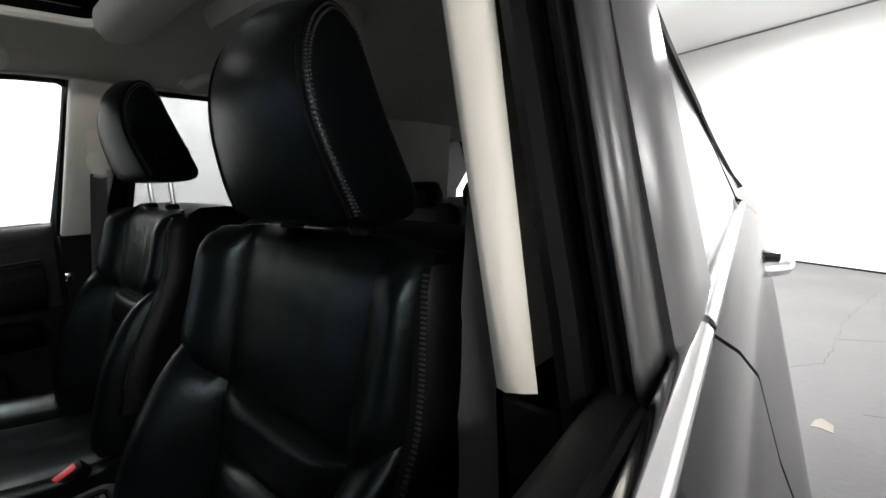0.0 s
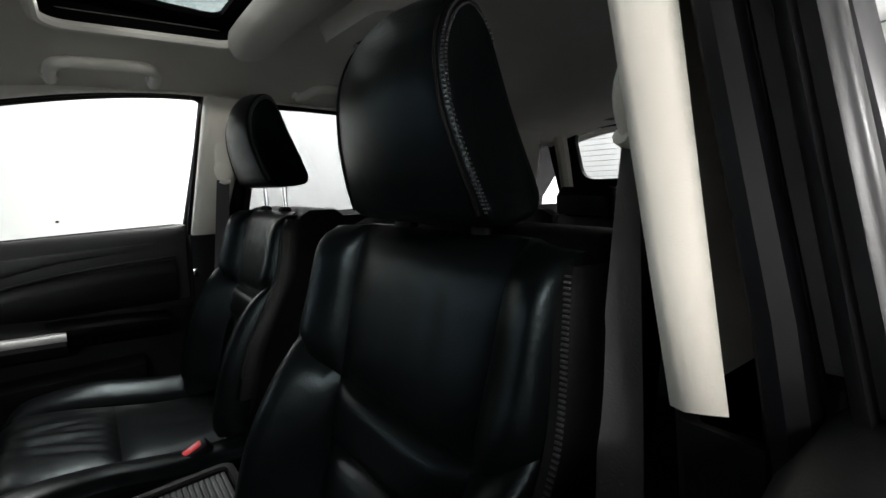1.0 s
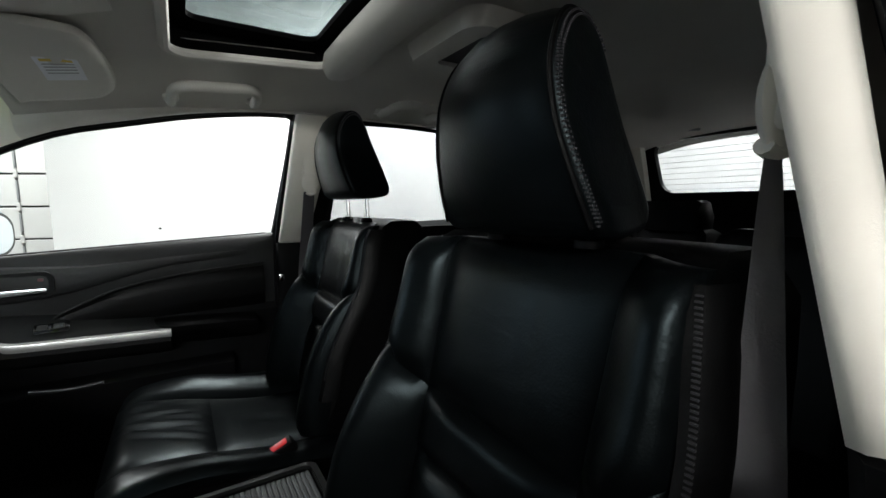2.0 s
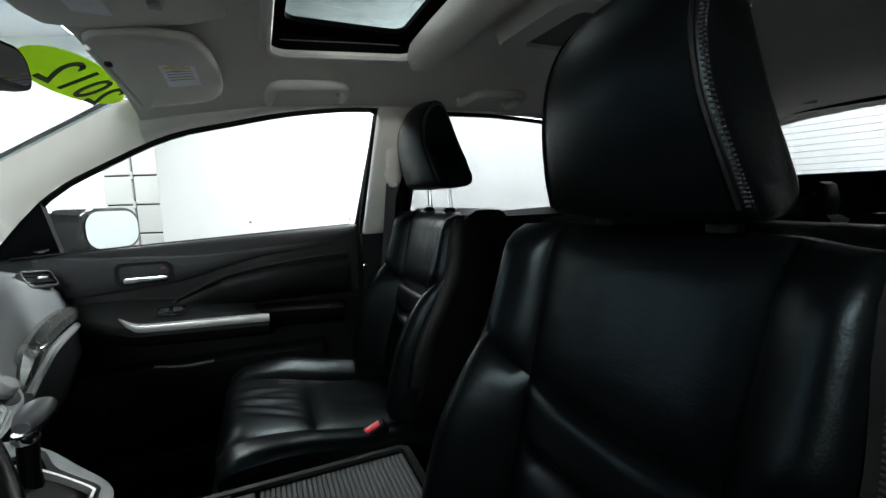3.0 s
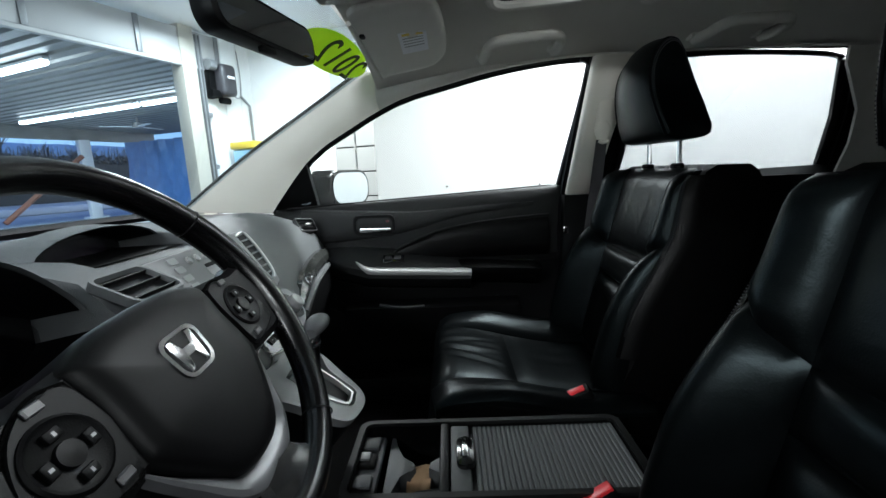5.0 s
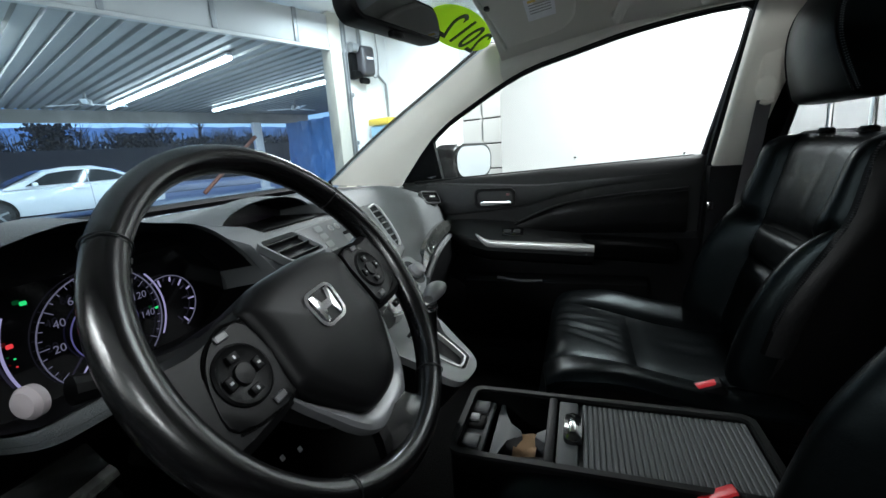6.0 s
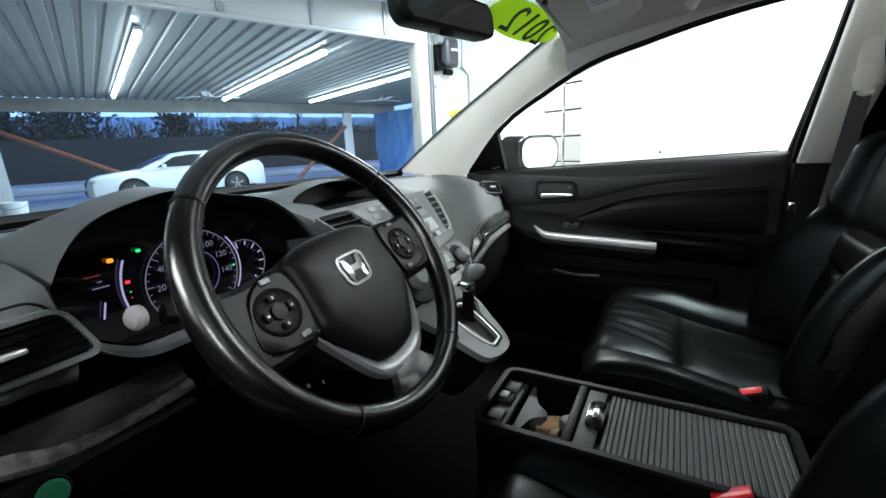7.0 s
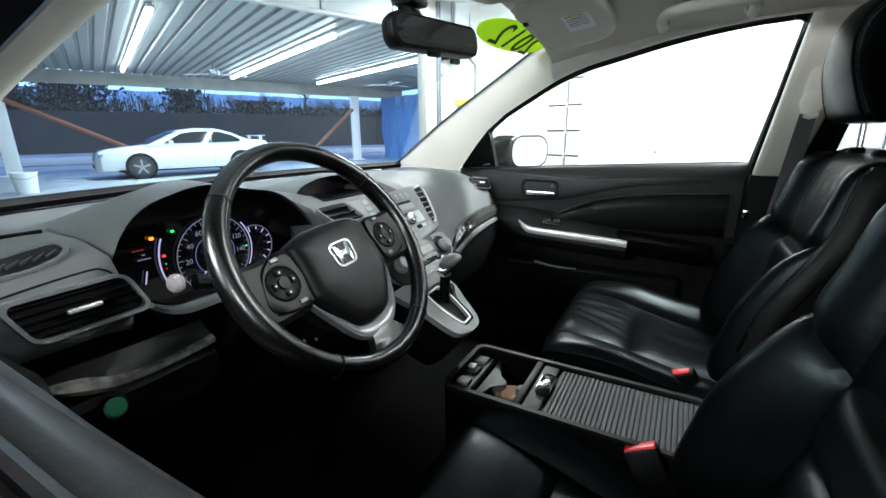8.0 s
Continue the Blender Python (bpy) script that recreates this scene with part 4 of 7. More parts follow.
prism(bm, rrect(1.36, 0.9, 0.05, 4, 0, 0.72), hatch)
solo("tailgate", bm, DARK, "black lined tailgate with a wide window", "tailgate", kind="structure")
bm = BM()
prism(bm, rrect(1.03, 0.26, 0.06, 6, 0, 1.312), lambda a, b, h: (XC + a, -1.862 + (b - 1.15) * 0.45 - 0.004 * h, b))
solo("rear_window", bm, TINT, "tinted rear window with fine heater lines", "window", kind="structure")
bm = BM()
for k in range(9):
    z = 1.205 + 0.026 * k
    rbox(bm, (XC, -1.858 + (z - 1.15) * 0.45, z), (1.0, 0.0012, 0.0014), 0)
solo("heater_line", bm, WEBBING, "fine heater wires on the rear window", "heater wire", kind="stuff")
bm = BM()
tube(bm, curve([(0.42, -1.60, 1.452), (0.3, -1.62, 1.462), (0.2, -1.60, 1.452)], 10), 0.008, 8)
solo("cargo_lamp", bm, SATIN, "small grey loop on the rear headliner", "loop")

# floor pan and lower body
bm = BM()
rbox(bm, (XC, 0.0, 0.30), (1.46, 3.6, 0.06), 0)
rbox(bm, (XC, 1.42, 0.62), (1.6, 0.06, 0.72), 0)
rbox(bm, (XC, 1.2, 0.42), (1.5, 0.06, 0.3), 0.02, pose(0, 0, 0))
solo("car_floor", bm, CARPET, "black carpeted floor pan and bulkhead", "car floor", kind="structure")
bm = BM()
loft(bm, [[(XC + s * w, y, z) for s, w, z in ((-1, 0.9, 0.3), (-1, 0.9, h - 0.1), (-1, 0.7, h), (1, 0.7, h), (1, 0.9, h - 0.1), (1, 0.9, 0.3))] for y, h in ((1.5, 0.985), (1.9, 0.95), (2.25, 0.86), (2.42, 0.6))])
solo("bonnet", bm, BODY, "dark grey painted bonnet and front wings", "bonnet", kind="structure")


# ---------------------------------------------------------------- doors
def belt_z(y):
    return 1.043 - 0.050 * y if y > -0.05 else 1.0455 - 0.045 * (y + 0.05)


def glass_x(z, y):
    return 0.84 - 0.50 * (z - 1.05) + 0.03 * max(0, y - 0.2)


def flank(sx, y):
    """The outer skin below the windows; the driver's flank tapers to the tail."""
    x = 0.808 + 0.058 * y if sx < 0 else 0.86
    if sx > 0:
        return [Vector((x + o, y, z)) for o, z in ((0.0, 1.012 - 0.05 * y), (0.012, 1.0 - 0.05 * y), (0.03, 0.95), (0.045, 0.82), (0.05, 0.70), (0.045, 0.5), (0.02, 0.32), (0.018, 0.31), (0.016, 0.30))]
    t = -0.05 * max(0, (-y - 1.25) / 0.7) ** 2
    return [Vector((sx * (x + o + t), y, z)) for o, z in ((0.0, 1.057 - 0.03 * y), (0.018, 1.047 - 0.03 * y), (0.029, 1.034 - 0.03 * y), (0.044, 0.985), (0.066, 0.93), (0.094, 0.82), (0.108, 0.70), (0.10, 0.5), (0.05, 0.32))]


def front_door(sgn, glazed, label):
    sx = sgn
    S = lambda p: Vector((sx * p[0] + (0 if sx > 0 else 0.040), p[1], p[2]))
    d = thing("front_door", S((0.8, 0.5, 0.3)), label, "car door", group="front doors")
    Y0, Y1 = -0.004, 1.04
    bm = BM()
    rbox(bm, S((0.815, -0.012, 0.70)), (0.08, 0.016, 0.62), 0)
    rbox(bm, S((0.78, 0.55, 0.33)), (0.09, 0.96, 0.10), 0.01)
    part("door_edge", bm, DARK, d)
    prof = [(1.038, 0.846), (1.047, 0.842), (1.050, 0.834), (1.0495, 0.824), (1.046, 0.8165), (1.036, 0.808), (1.01, 0.795), (0.97, 0.786), (0.93, 0.785), (0.87, 0.792), (0.81, 0.79), (0.79, 0.775), (0.70, 0.785), (0.55, 0.78), (0.40, 0.77), (0.32, 0.80)]
    bm = BM()
    rows = []
    for y in np.linspace(Y0, Y1, 18):
        dz = belt_z(y) - 1.043
        fl = 0.035 * max(0, (y - 0.55) / 0.5) ** 2
        rows.append([S((x + fl * (1 if z > 0.9 else 0.4), y, z + dz * max(0, (z - 0.8) / 0.24))) for z, x in prof])
    sheet(bm, [r[:11] for r in rows], (sx * 0.02, 0, 0))
    part("lining", bm, DOORSKIN, d)
    # blacker plastic here stands in for shade on the lower lining
    bm = BM()
    sheet(bm, [r[10:] for r in rows], (sx * 0.02, 0, 0))
    part("lower_lining", bm, DARK, d)
    # panel round the release, standing proud with a rolled lower edge
    bm = BM()
    rows = []
    for y, zt, zl in curve([(0.93, 0.992, 0.868), (0.878, 0.991, 0.871), (0.784, 0.985, 0.879), (0.69, 0.981, 0.888), (0.591, 0.976, 0.898), (0.50, 0.974, 0.917), (0.412, 0.978, 0.940), (0.30, 0.984, 0.962), (0.10, 0.992, 0.978)], 34):
        fl = 0.035 * max(0, (y - 0.55) / 0.5) ** 2
        k = min(1, max(0.02, (y - 0.10) / 0.45))
        rows.append([S((0.790 - o * k + fl * (1 if z > 0.9 else 0.6), y, z)) for o, z in ((-0.004, zt + 0.005), (0.006, zt), (0.011, lerp(zt, zl, 0.25)), (0.012, lerp(zt, zl, 0.6)), (0.012, zl + 0.010 * k), (0.009, zl + 0.002), (-0.004, zl))])
    sheet(bm, rows, (sx * 0.004, 0, 0))
    part("release_panel", bm, DOORSKIN, d)
    # soft insert with a curved upper seam
    top = curve([(0.60, 0.835), (0.561, 0.857), (0.434, 0.907), (0.246, 0.936), (0.05, 0.95)], 20)
    bm = BM()
    rows = [[S((0.779 - 0.006 * math.sin(math.pi * k / 6) + (0.012 if k in (0, 6) else 0), y, lerp(z, 0.80, k / 6))) for k in range(7)] for y, z in top]
    sheet(bm, rows, (sx * 0.012, 0, 0))
    part("insert", bm, LEATHER_SIDE, d, "soft black insert")
    bm = BM()
    tube(bm, [S((0.776, y, z + 0.002)) for y, z in top], 0.0035, 6)
    part("piping", bm, DOORSKIN, d)
    # armrest
    bm = BM()
    rows = []
    for y in np.linspace(0.33, 0.90, 20):
        zb = np.interp(y, [0.33, 0.40, 0.595, 0.70, 0.786, 0.862, 0.90], [0.798, 0.812, 0.846, 0.856, 0.859, 0.852, 0.846])
        zf = np.interp(y, [0.33, 0.515, 0.69, 0.74, 0.90], [0.772, 0.780, 0.788, 0.802, 0.832])
        w = 0.072 if y < 0.70 else 0.072 * max(0.02, 1 - ((y - 0.70) / 0.205) ** 1.6)
        rows.append([S((0.792, y, zb)), S((0.788 - 0.10 * w, y, zb - 0.004)), S((0.786 - 0.5 * w, y, lerp(zb, zf, 0.55))), S((0.787 - 0.92 * w, y, zf + 0.002)), S((0.787 - w, y, zf - 0.006)), S((0.787 - w, y, zf - 0.03)), S((0.787 - 0.6 * w, y, zf - 0.060)), S((0.792, y, zf - 0.085))])
    sheet(bm, rows, (sx * 0.01, 0, 0))
    part("armrest", bm, DOORSKIN, d)
    bm = BM()
    rows = []
    for y in np.linspace(0.085, 0.395, 12):
        e = 0.006 * (abs((y - 0.24) / 0.155) ** 6)
        z = 0.772 + 0.055 * (y - 0.09)
        xf = 0.716 + 0.06 * max(0, (y - 0.33) / 0.065)
        rows.append([S((0.790, y, z + 0.016 - e)), S((lerp(xf, 0.79, 0.5), y, z + 0.014 - e)), S((xf + 0.008, y, z + 0.007 - e)), S((xf, y, z - 0.001)), S((xf + 0.002, y, z - 0.015)), S((xf + 0.020, y, z - 0.045)), S((0.790, y, z - 0.075))])
    sheet(bm, rows, (sx * 0.010, 0, 0))
    part("armrest_pad", bm, LEATHER_SIDE, d, "padded black armrest")
    bm = BM()
    path = curve([(0.752, 0.742, 0.808), (0.738, 0.733, 0.804), (0.724, 0.716, 0.795), (0.716, 0.696, 0.786), (0.713, 0.66, 0.780), (0.712, 0.515, 0.774), (0.713, 0.328, 0.766)], 30)
    rows = [[S((x + 0.008, y, z + 0.013)), S((x, y, z + 0.010)), S((x - 0.003, y, z)), S((x, y, z - 0.010)), S((x + 0.008, y, z - 0.013))] for x, y, z in path]
    sheet(bm, rows, (sx * 0.008, 0, 0))
    part("pull_trim", bm, SILVER, d, "satin silver grab trim")
    bm = BM()
    tilt = Matrix.Rotation(radians(38 * sx), 4, "Y")
    rbox(bm, (0, 0, 0), (0.034, 0.075, 0.005), 0.002, Matrix.Translation(S((0.750, 0.600, 0.8175))) @ tilt.inverted())
    sw = part("switch_plate", bm, PIANO, d)
    for k in range(2):
        bm = BM()
        rbox(bm, (0, 0, 0), (0.016, 0.022, 0.006), 0.002, Matrix.Translation(S((0.749, 0.585 + 0.034 * k, 0.8215))) @ tilt.inverted())
        part("switch", bm, VENT, sw)
    # inner handle in its cup
    bm = BM()
    f = lambda a, b, h: S((0.7845 - 0.012 * h + 0.022 * max(0, (a - 0.55) / 0.5), a, b))
    annulus(bm, rrect(0.150, 0.072, 0.022, 5, 0.665, 0.935), rrect(0.128, 0.052, 0.018, 5, 0.665, 0.935), f)
    part("handle_bezel", bm, DARK, d)
    bm = BM()
    prism(bm, rrect(0.13, 0.054, 0.018, 5, 0.665, 0.935), lambda a, b, h: f(a, b, 0.25 * h))
    part("handle_cup", bm, PIANO, d)
    bm = BM()
    prism(bm, rrect(0.115, 0.017, 0.007, 4, 0.662, 0.9165), lambda a, b, h: f(a, b, 0.3 + 1.0 * h), bev=0.002)
    part("handle_lever", bm, CHROME, d, "silver door release")
    bm = BM()
    prism(bm, rrect(0.012, 0.008, 0.003, 3, 0.618, 0.948), lambda a, b, h: f(a, b, 0.4 + 0.4 * h))
    part("lock_button", bm, DARKRED, d)
    # map pocket, speaker
    bm = BM()
    rows = [[S((0.79 - w, y, z)) for w, z in ((0.0, 0.66), (0.035, 0.648), (0.045, 0.635), (0.045, 0.50), (0.03, 0.42), (0, 0.40))] for y in np.linspace(0.16, 0.78, 10)]
    sheet(bm, rows, (sx * 0.008, 0, 0))
    part("map_pocket", bm, DARK, d)
    bm = BM()
    tube(bm, curve([S((0.748, 0.66, 0.650)), S((0.742, 0.58, 0.640)), S((0.742, 0.50, 0.643))], 8), 0.006, 6)
    part("pocket_lip", bm, VENT, d)
    bm = BM()
    lathe(bm, [(0.0, 0.012), (0.06, 0.01), (0.085, 0.004), (0.085, 0)], Matrix.Translation(S((0.778, 0.86, 0.55))) @ Matrix.Rotation(radians(-90 * sx), 4, "Y"))
    part("speaker_grille", bm, DARK, d)
    # mirror triangle (sail)
    bm = BM()
    tri = [(1.05, 0.985), (1.035, 1.055), (0.985, 1.135), (0.93, 1.175), (0.89, 1.185), (0.885, 1.0)]
    prism(bm, tri, lambda a, b, h: S((glass_x(b, a) - 0.02 + 0.03 * h, a, b)))
    part("mirror_sail", bm, DARK, d)
    # outer skin
    bm = BM()
    rows = [flank(sx, y) for y in np.linspace(-0.075, 1.08, 12)]
    sheet(bm, rows, (sx * 0.006, 0, 0))
    part("outer_skin", bm, BODY, d, "dark grey painted door skin", smooth=80)
    # belt mouldings and the slot of the glass
    bm = BM()
    tube(bm, [S((0.838, y, belt_z(y) + 0.005)) for y in np.linspace(0.03, 0.99, 12)], 0.005, 8)
    part("inner_weatherstrip", bm, RUBBER, d)
    bm = BM()
    tube(bm, [S((0.850, y, belt_z(y) + 0.004)) for y in np.linspace(0.03, 0.95, 12)], 0.005, 8)
    part("outer_weatherstrip", bm, RUBBER, d)
    bm = BM()
    tube(bm, [flank(sx, y)[0] + Vector((sx * 0.002, 0, 0)) for y in np.linspace(-0.07, 1.0, 12)], 0.009, 12)
    part("chrome_moulding", bm, CHROME, d, "bright belt moulding")
    # window frame: rear leg and arched top
    bm = BM()
    leg = [S((glass_x(z, 0) - 0.006, 0.004 - 0.13 * (z - 1.04), z)) if sx > 0 else Vector((-(0.792 - 0.25 * (z - 1.045)), 0.0 - 0.13 * (z - 1.04), z)) for z in np.linspace(1.02, 1.43, 9)]
    k = 0.3 if sx > 0 else 1.0
    rows = [[p + Vector((sx * a, b * k if b > 0 else b, 0)) for a, b in ((-0.014, 0.006), (-0.012, 0.016), (-0.006, 0.022), (-0.004, 0.010), (0.003, 0.010), (0.004, 0.024), (0.010, 0.022), (0.012, 0.0), (0.010, -0.035), (-0.016, -0.02))] for p in leg]
    loft(bm, rows)
    part("window_frame", bm, CHANNEL, d, "black window frame with glass channel", smooth=75)
    bm = BM()
    tube(bm, [S((p[0] + 0.03, p[1], p[2] - 0.002)) for p in (WIN_TOP if sx > 0 else WIN_TOP[2:])], 0.009 if sx > 0 else 0.036, 8)
    part("window_frame_top", bm, RUBBER, d)
    if sx > 0:
        # rounded upper rear corner of the opening
        bm = BM()
        yc, zc, r = -0.046, 1.420, 0.034
        arcp = [(yc + r - r * math.cos(q), zc - r + r * math.sin(q)) for q in np.linspace(0, math.pi / 2, 8)]
        prism(bm, [(yc - 0.012, zc + 0.012)] + [(yc - 0.012, zc - r)] + arcp + [(yc + r, zc + 0.012)], lambda a, b, h: S((glass_x(b, a) - 0.012 + 0.012 * h, a, b)))
        part("window_frame_corner", bm, RUBBER, d)
    if glazed:
        bm = BM()
        rows = []
        for p in curve(WIN_TOP[2:20], 20):
            y = p[1]
            zb = belt_z(y) - 0.02
            rows.append([S((lerp(p[0] + 0.022, glass_x(zb, y), t), y, lerp(p[2], zb, t))) for t in (0, 0.5, 1)])
        sheet(bm, rows, (sx * 0.004, 0, 0))
        g = part("window_glass", bm, GLASS, d, "raised clear side glass")
        g.visible_shadow = False
    # exterior mirror
    bm = BM()
    c, ax = S((1.045, 0.80, 1.062)), Vector((sx * 0.85, -0.53, 0)).normalized()
    nn = Vector((-sx * 0.53, -0.85, 0)).normalized()
    up = Vector((0, 0, 1))
    rings = []
    for dpt, sc in ((0.0, 1.0), (0.004, 1.03), (0.025, 1.05), (0.06, 0.98), (0.10, 0.8), (0.125, 0.5), (0.132, 0.2)):
        rings.append([c - nn * dpt + ax * a * sc + up * b * sc for a, b in rrect(0.215 + 3.2 * min(dpt, 0.03), 0.142, 0.055, 6, -1.5 * min(dpt, 0.03))])
    loft(bm, rings)
    mh = part("door_mirror", bm, PIANO, d, "gloss black door mirror")
    bm = BM()
    prism(bm, rrect(0.195, 0.124, 0.05, 6), lambda a, b, h: c + ax * a + up * b + nn * (0.001 + 0.004 * h))
    part("mirror_glass", bm, MIRROR, mh, "silvered mirror glass")
    bm = BM()
    tube(bm, [S((0.86, 0.93, 1.03)), S((0.93, 0.92, 1.02)), S((1.0, 0.90, 1.03))], [0.03, 0.026, 0.03], 8, flat=0.7)
    part("mirror_arm", bm, PIANO, mh)
    return d


front_door(1, True, "closed black-trimmed passenger door with silver pull trim")
front_door(-1, False, "closed driver's door with its window wound down")


def rear_door(sgn):
    sx = sgn
    S = lambda p: Vector((sx * p[0], p[1], p[2]))
    d = thing("rear_door", flank(sx, -0.6)[-1], "closed dark grey rear door with bright belt moulding", "car door", group="rear doors")
    bz = lambda y: 1.057 - 0.03 * y
    bm = BM()
    sheet(bm, [flank(sx, y) for y in np.linspace(-0.082, -1.02, 12)], (sx * 0.006, 0, 0))
    part("outer_skin", bm, BODY, d, smooth=80)
    bm = BM()
    off = (lambda y: 0) if sx > 0 else (lambda y: 0.058 * y - 0.015)
    rows = [[S((x + off(y), y, z)) for x, z in ((0.79, bz(y)), (0.765, bz(y) - 0.03), (0.76, 0.8), (0.75, 0.4))] for y in np.linspace(-0.165, -0.95, 8)]
    sheet(bm, rows, (sx * 0.012, 0, 0))
    part("lining", bm, DOORSKIN, d)
    bm = BM()
    tube(bm, [flank(sx, y)[0] + Vector((sx * 0.002, 0, 0)) for y in np.linspace(-0.085, -1.0, 10)], 0.009, 12)
    part("chrome_moulding", bm, CHROME, d, "bright belt moulding")
    if sx > 0:
        top = curve([(0.64, -0.16, 1.425), (0.634, -0.45, 1.43), (0.638, -0.72, 1.418), (0.645, -0.81, 1.405)], 14)
        low = lambda y: (0.80, bz(y) - 0.01)
    else:
        top = curve([(0.675, -0.10, 1.425), (0.652, -0.40, 1.42), (0.636, -0.70, 1.385), (0.642, -1.0, 1.31)], 14)
        low = lambda y: (0.800 + 0.058 * y, bz(y) + 0.004)
    bm = BM()
    rows = []
    for x, y, z in top:
        xl, zl = low(y)
        rows.append([S((lerp(x + (0.02 if sx > 0 else 0), xl, t), y - (0.075 * t * max(0, (-y - 0.4) / 0.41) if sx > 0 else 0), lerp(z, zl, t))) for t in (0, 0.33, 0.66, 1)])
    sheet(bm, rows, (sx * 0.004, 0, 0))
    g = part("window_glass", bm, TINT if sx > 0 else DARKGLASS, d, "tinted rear side glass")
    bm = BM()
    tube(bm, [S((x + (0.03 if sx > 0 else 0.004), y, z + (0 if sx > 0 else 0.006))) for x, y, z in top], 0.008 if sx > 0 else 0.010, 8)
    if sx > 0:
        tube(bm, [S((0.668, -0.82, 1.40)), S((0.74, -0.875, 1.24)), S((0.81, -0.90, 1.075))], 0.022, 8)
    part("window_frame", bm, RUBBER, d)
    # gloss black cover between the two doors
    bm = BM()
    if sx > 0:
        rows = [[S((lerp(0.845, 0.668, t) + a, y - 0.05 * t, lerp(1.045, 1.42, t))) for a, y in ((0.0, -0.005), (0.008, -0.02), (0.010, -0.09), (0.006, -0.16))] for t in np.linspace(0, 1, 6)]
    else:
        rows = [[S((lerp(0.804, 0.704, t) + a, y - 0.05 * t, lerp(1.055, 1.43, t))) for a, y in ((-0.06, -0.014), (-0.004, -0.018), (0.003, -0.03), (0.001, -0.09), (-0.004, -0.16))] for t in np.linspace(0, 1, 6)]
    sheet(bm, rows, (sx * 0.005, 0, 0))
    part("pillar_cover", bm, COVERVINYL, d, "smooth black pillar cover")
    bm = BM()
    c = flank(sx, -0.93)[3] + Vector((sx * 0.004, 0, -0.02))
    tube(bm, curve([c + Vector((0, 0.1, 0)), c + Vector((sx * 0.040, 0.08, 0.004)), c + Vector((sx * 0.046, 0, 0.006)), c + Vector((sx * 0.040, -0.08, 0.004)), c + Vector((0, -0.1, 0))], 12), 0.014, 8)
    part("door_handle", bm, CHROME, d, "bright pull handle")
    return d


rear_door(1)
rear_door(-1)
for sgn in (1, -1):
    bm = BM()
    up = lambda y, x, z: Vector(tap(x, y, z)).lerp(flank(-1, y)[0] + Vector((0.006, 0, z * 0.01)), min(1, max(0, (y + 1.75) / 0.3)))
    rows = [[Vector((0.60, y, 1.45)) if sgn > 0 else up(y, -0.60, 1.34), Vector((0.70, y, 1.34)) if sgn > 0 else up(y, -0.66, 1.24)] + flank(sgn, y) for y in np.linspace(-1.03, -2.0, 10)]
    sheet(bm, rows, (sgn * 0.006, 0, 0))
    solo("quarter_panel", bm, BODY, "dark grey painted rear wing and quarter panel", "rear wing", kind="structure")
    for y, where in ((-1.30, "rear"), (1.75, "front")):
        bm = BM()
        lathe(bm, [(0.2, -0.07), (0.32, -0.07), (0.335, -0.06), (0.335, 0.06), (0.32, 0.09), (0.2, 0.09)], pose(sgn * (0.72 if y > 0 else 0.66), y, 0.335, 0, 90))
        solo("tyre", bm, TYRE, "black road tyre under the " + where + " wing", "tyre")
bm = BM()
for sgn in (1, -1):
    rbox(bm, (sgn * 0.72, 0.0, 0.33), (0.12, 2.0, 0.16), 0.01)
solo("sill_panel", bm, DARK, "black sill panels under the doors", "sill", kind="structure")
# quarter glass on the driver's flank
bm = BM()
rows = [[Vector((-(lerp(xt, 0.80 + 0.058 * y, t)), y, lerp(zt, 1.064 - 0.03 * y, t))) for t in (0, 0.5, 1)] for xt, y, zt in ((0.642, -1.01, 1.307), (0.658, -1.2, 1.235), (0.687, -1.38, 1.15), (0.706, -1.46, 1.115))]
sheet(bm, rows, (-0.005, 0, 0))
qw = [rows[k][0] for k in range(4)]
solo("quarter_window", bm, DARKGLASS, "dark quarter window behind the rear door", "window", kind="structure")
bm = BM()
tube(bm, [p + Vector((-0.004, 0, 0.004)) for p in qw], 0.009, 8)
solo("quarter_seal", bm, RUBBER, "black seal round the quarter window", "seal", kind="structure")

# ---------------------------------------------------------------- seats


def smooth(a, b, x):
    t = min(1.0, max(0.0, (x - a) / (b - a)))
    return t * t * (3 - 2 * t)


def back_y(x, z):
    """The front of the backrest, before the seat's own shift."""
    ax = abs(x)
    y = -0.070 + 0.26 * (1.09 - z)
    y += smooth(0.12, 0.215, ax) * lerp(0.030, 0.078, smooth(1.0, 0.76, z))
    y -= 14 * max(0, ax - 0.222) ** 2
    y -= 9 * max(0, z - 1.055) ** 2
    return y


def cush_z(x, y):
    """The top of the cushion."""
    ax = abs(x)
    z = 0.585 + 0.055 * smooth(0.12, 0.48, y)
    z += smooth(0.14, 0.225, ax) * 0.028 * smooth(0.50, 0.30, y)
    z -= 9 * max(0, y - 0.455) ** 2 + 10 * max(0, ax - 0.235) ** 2
    return z


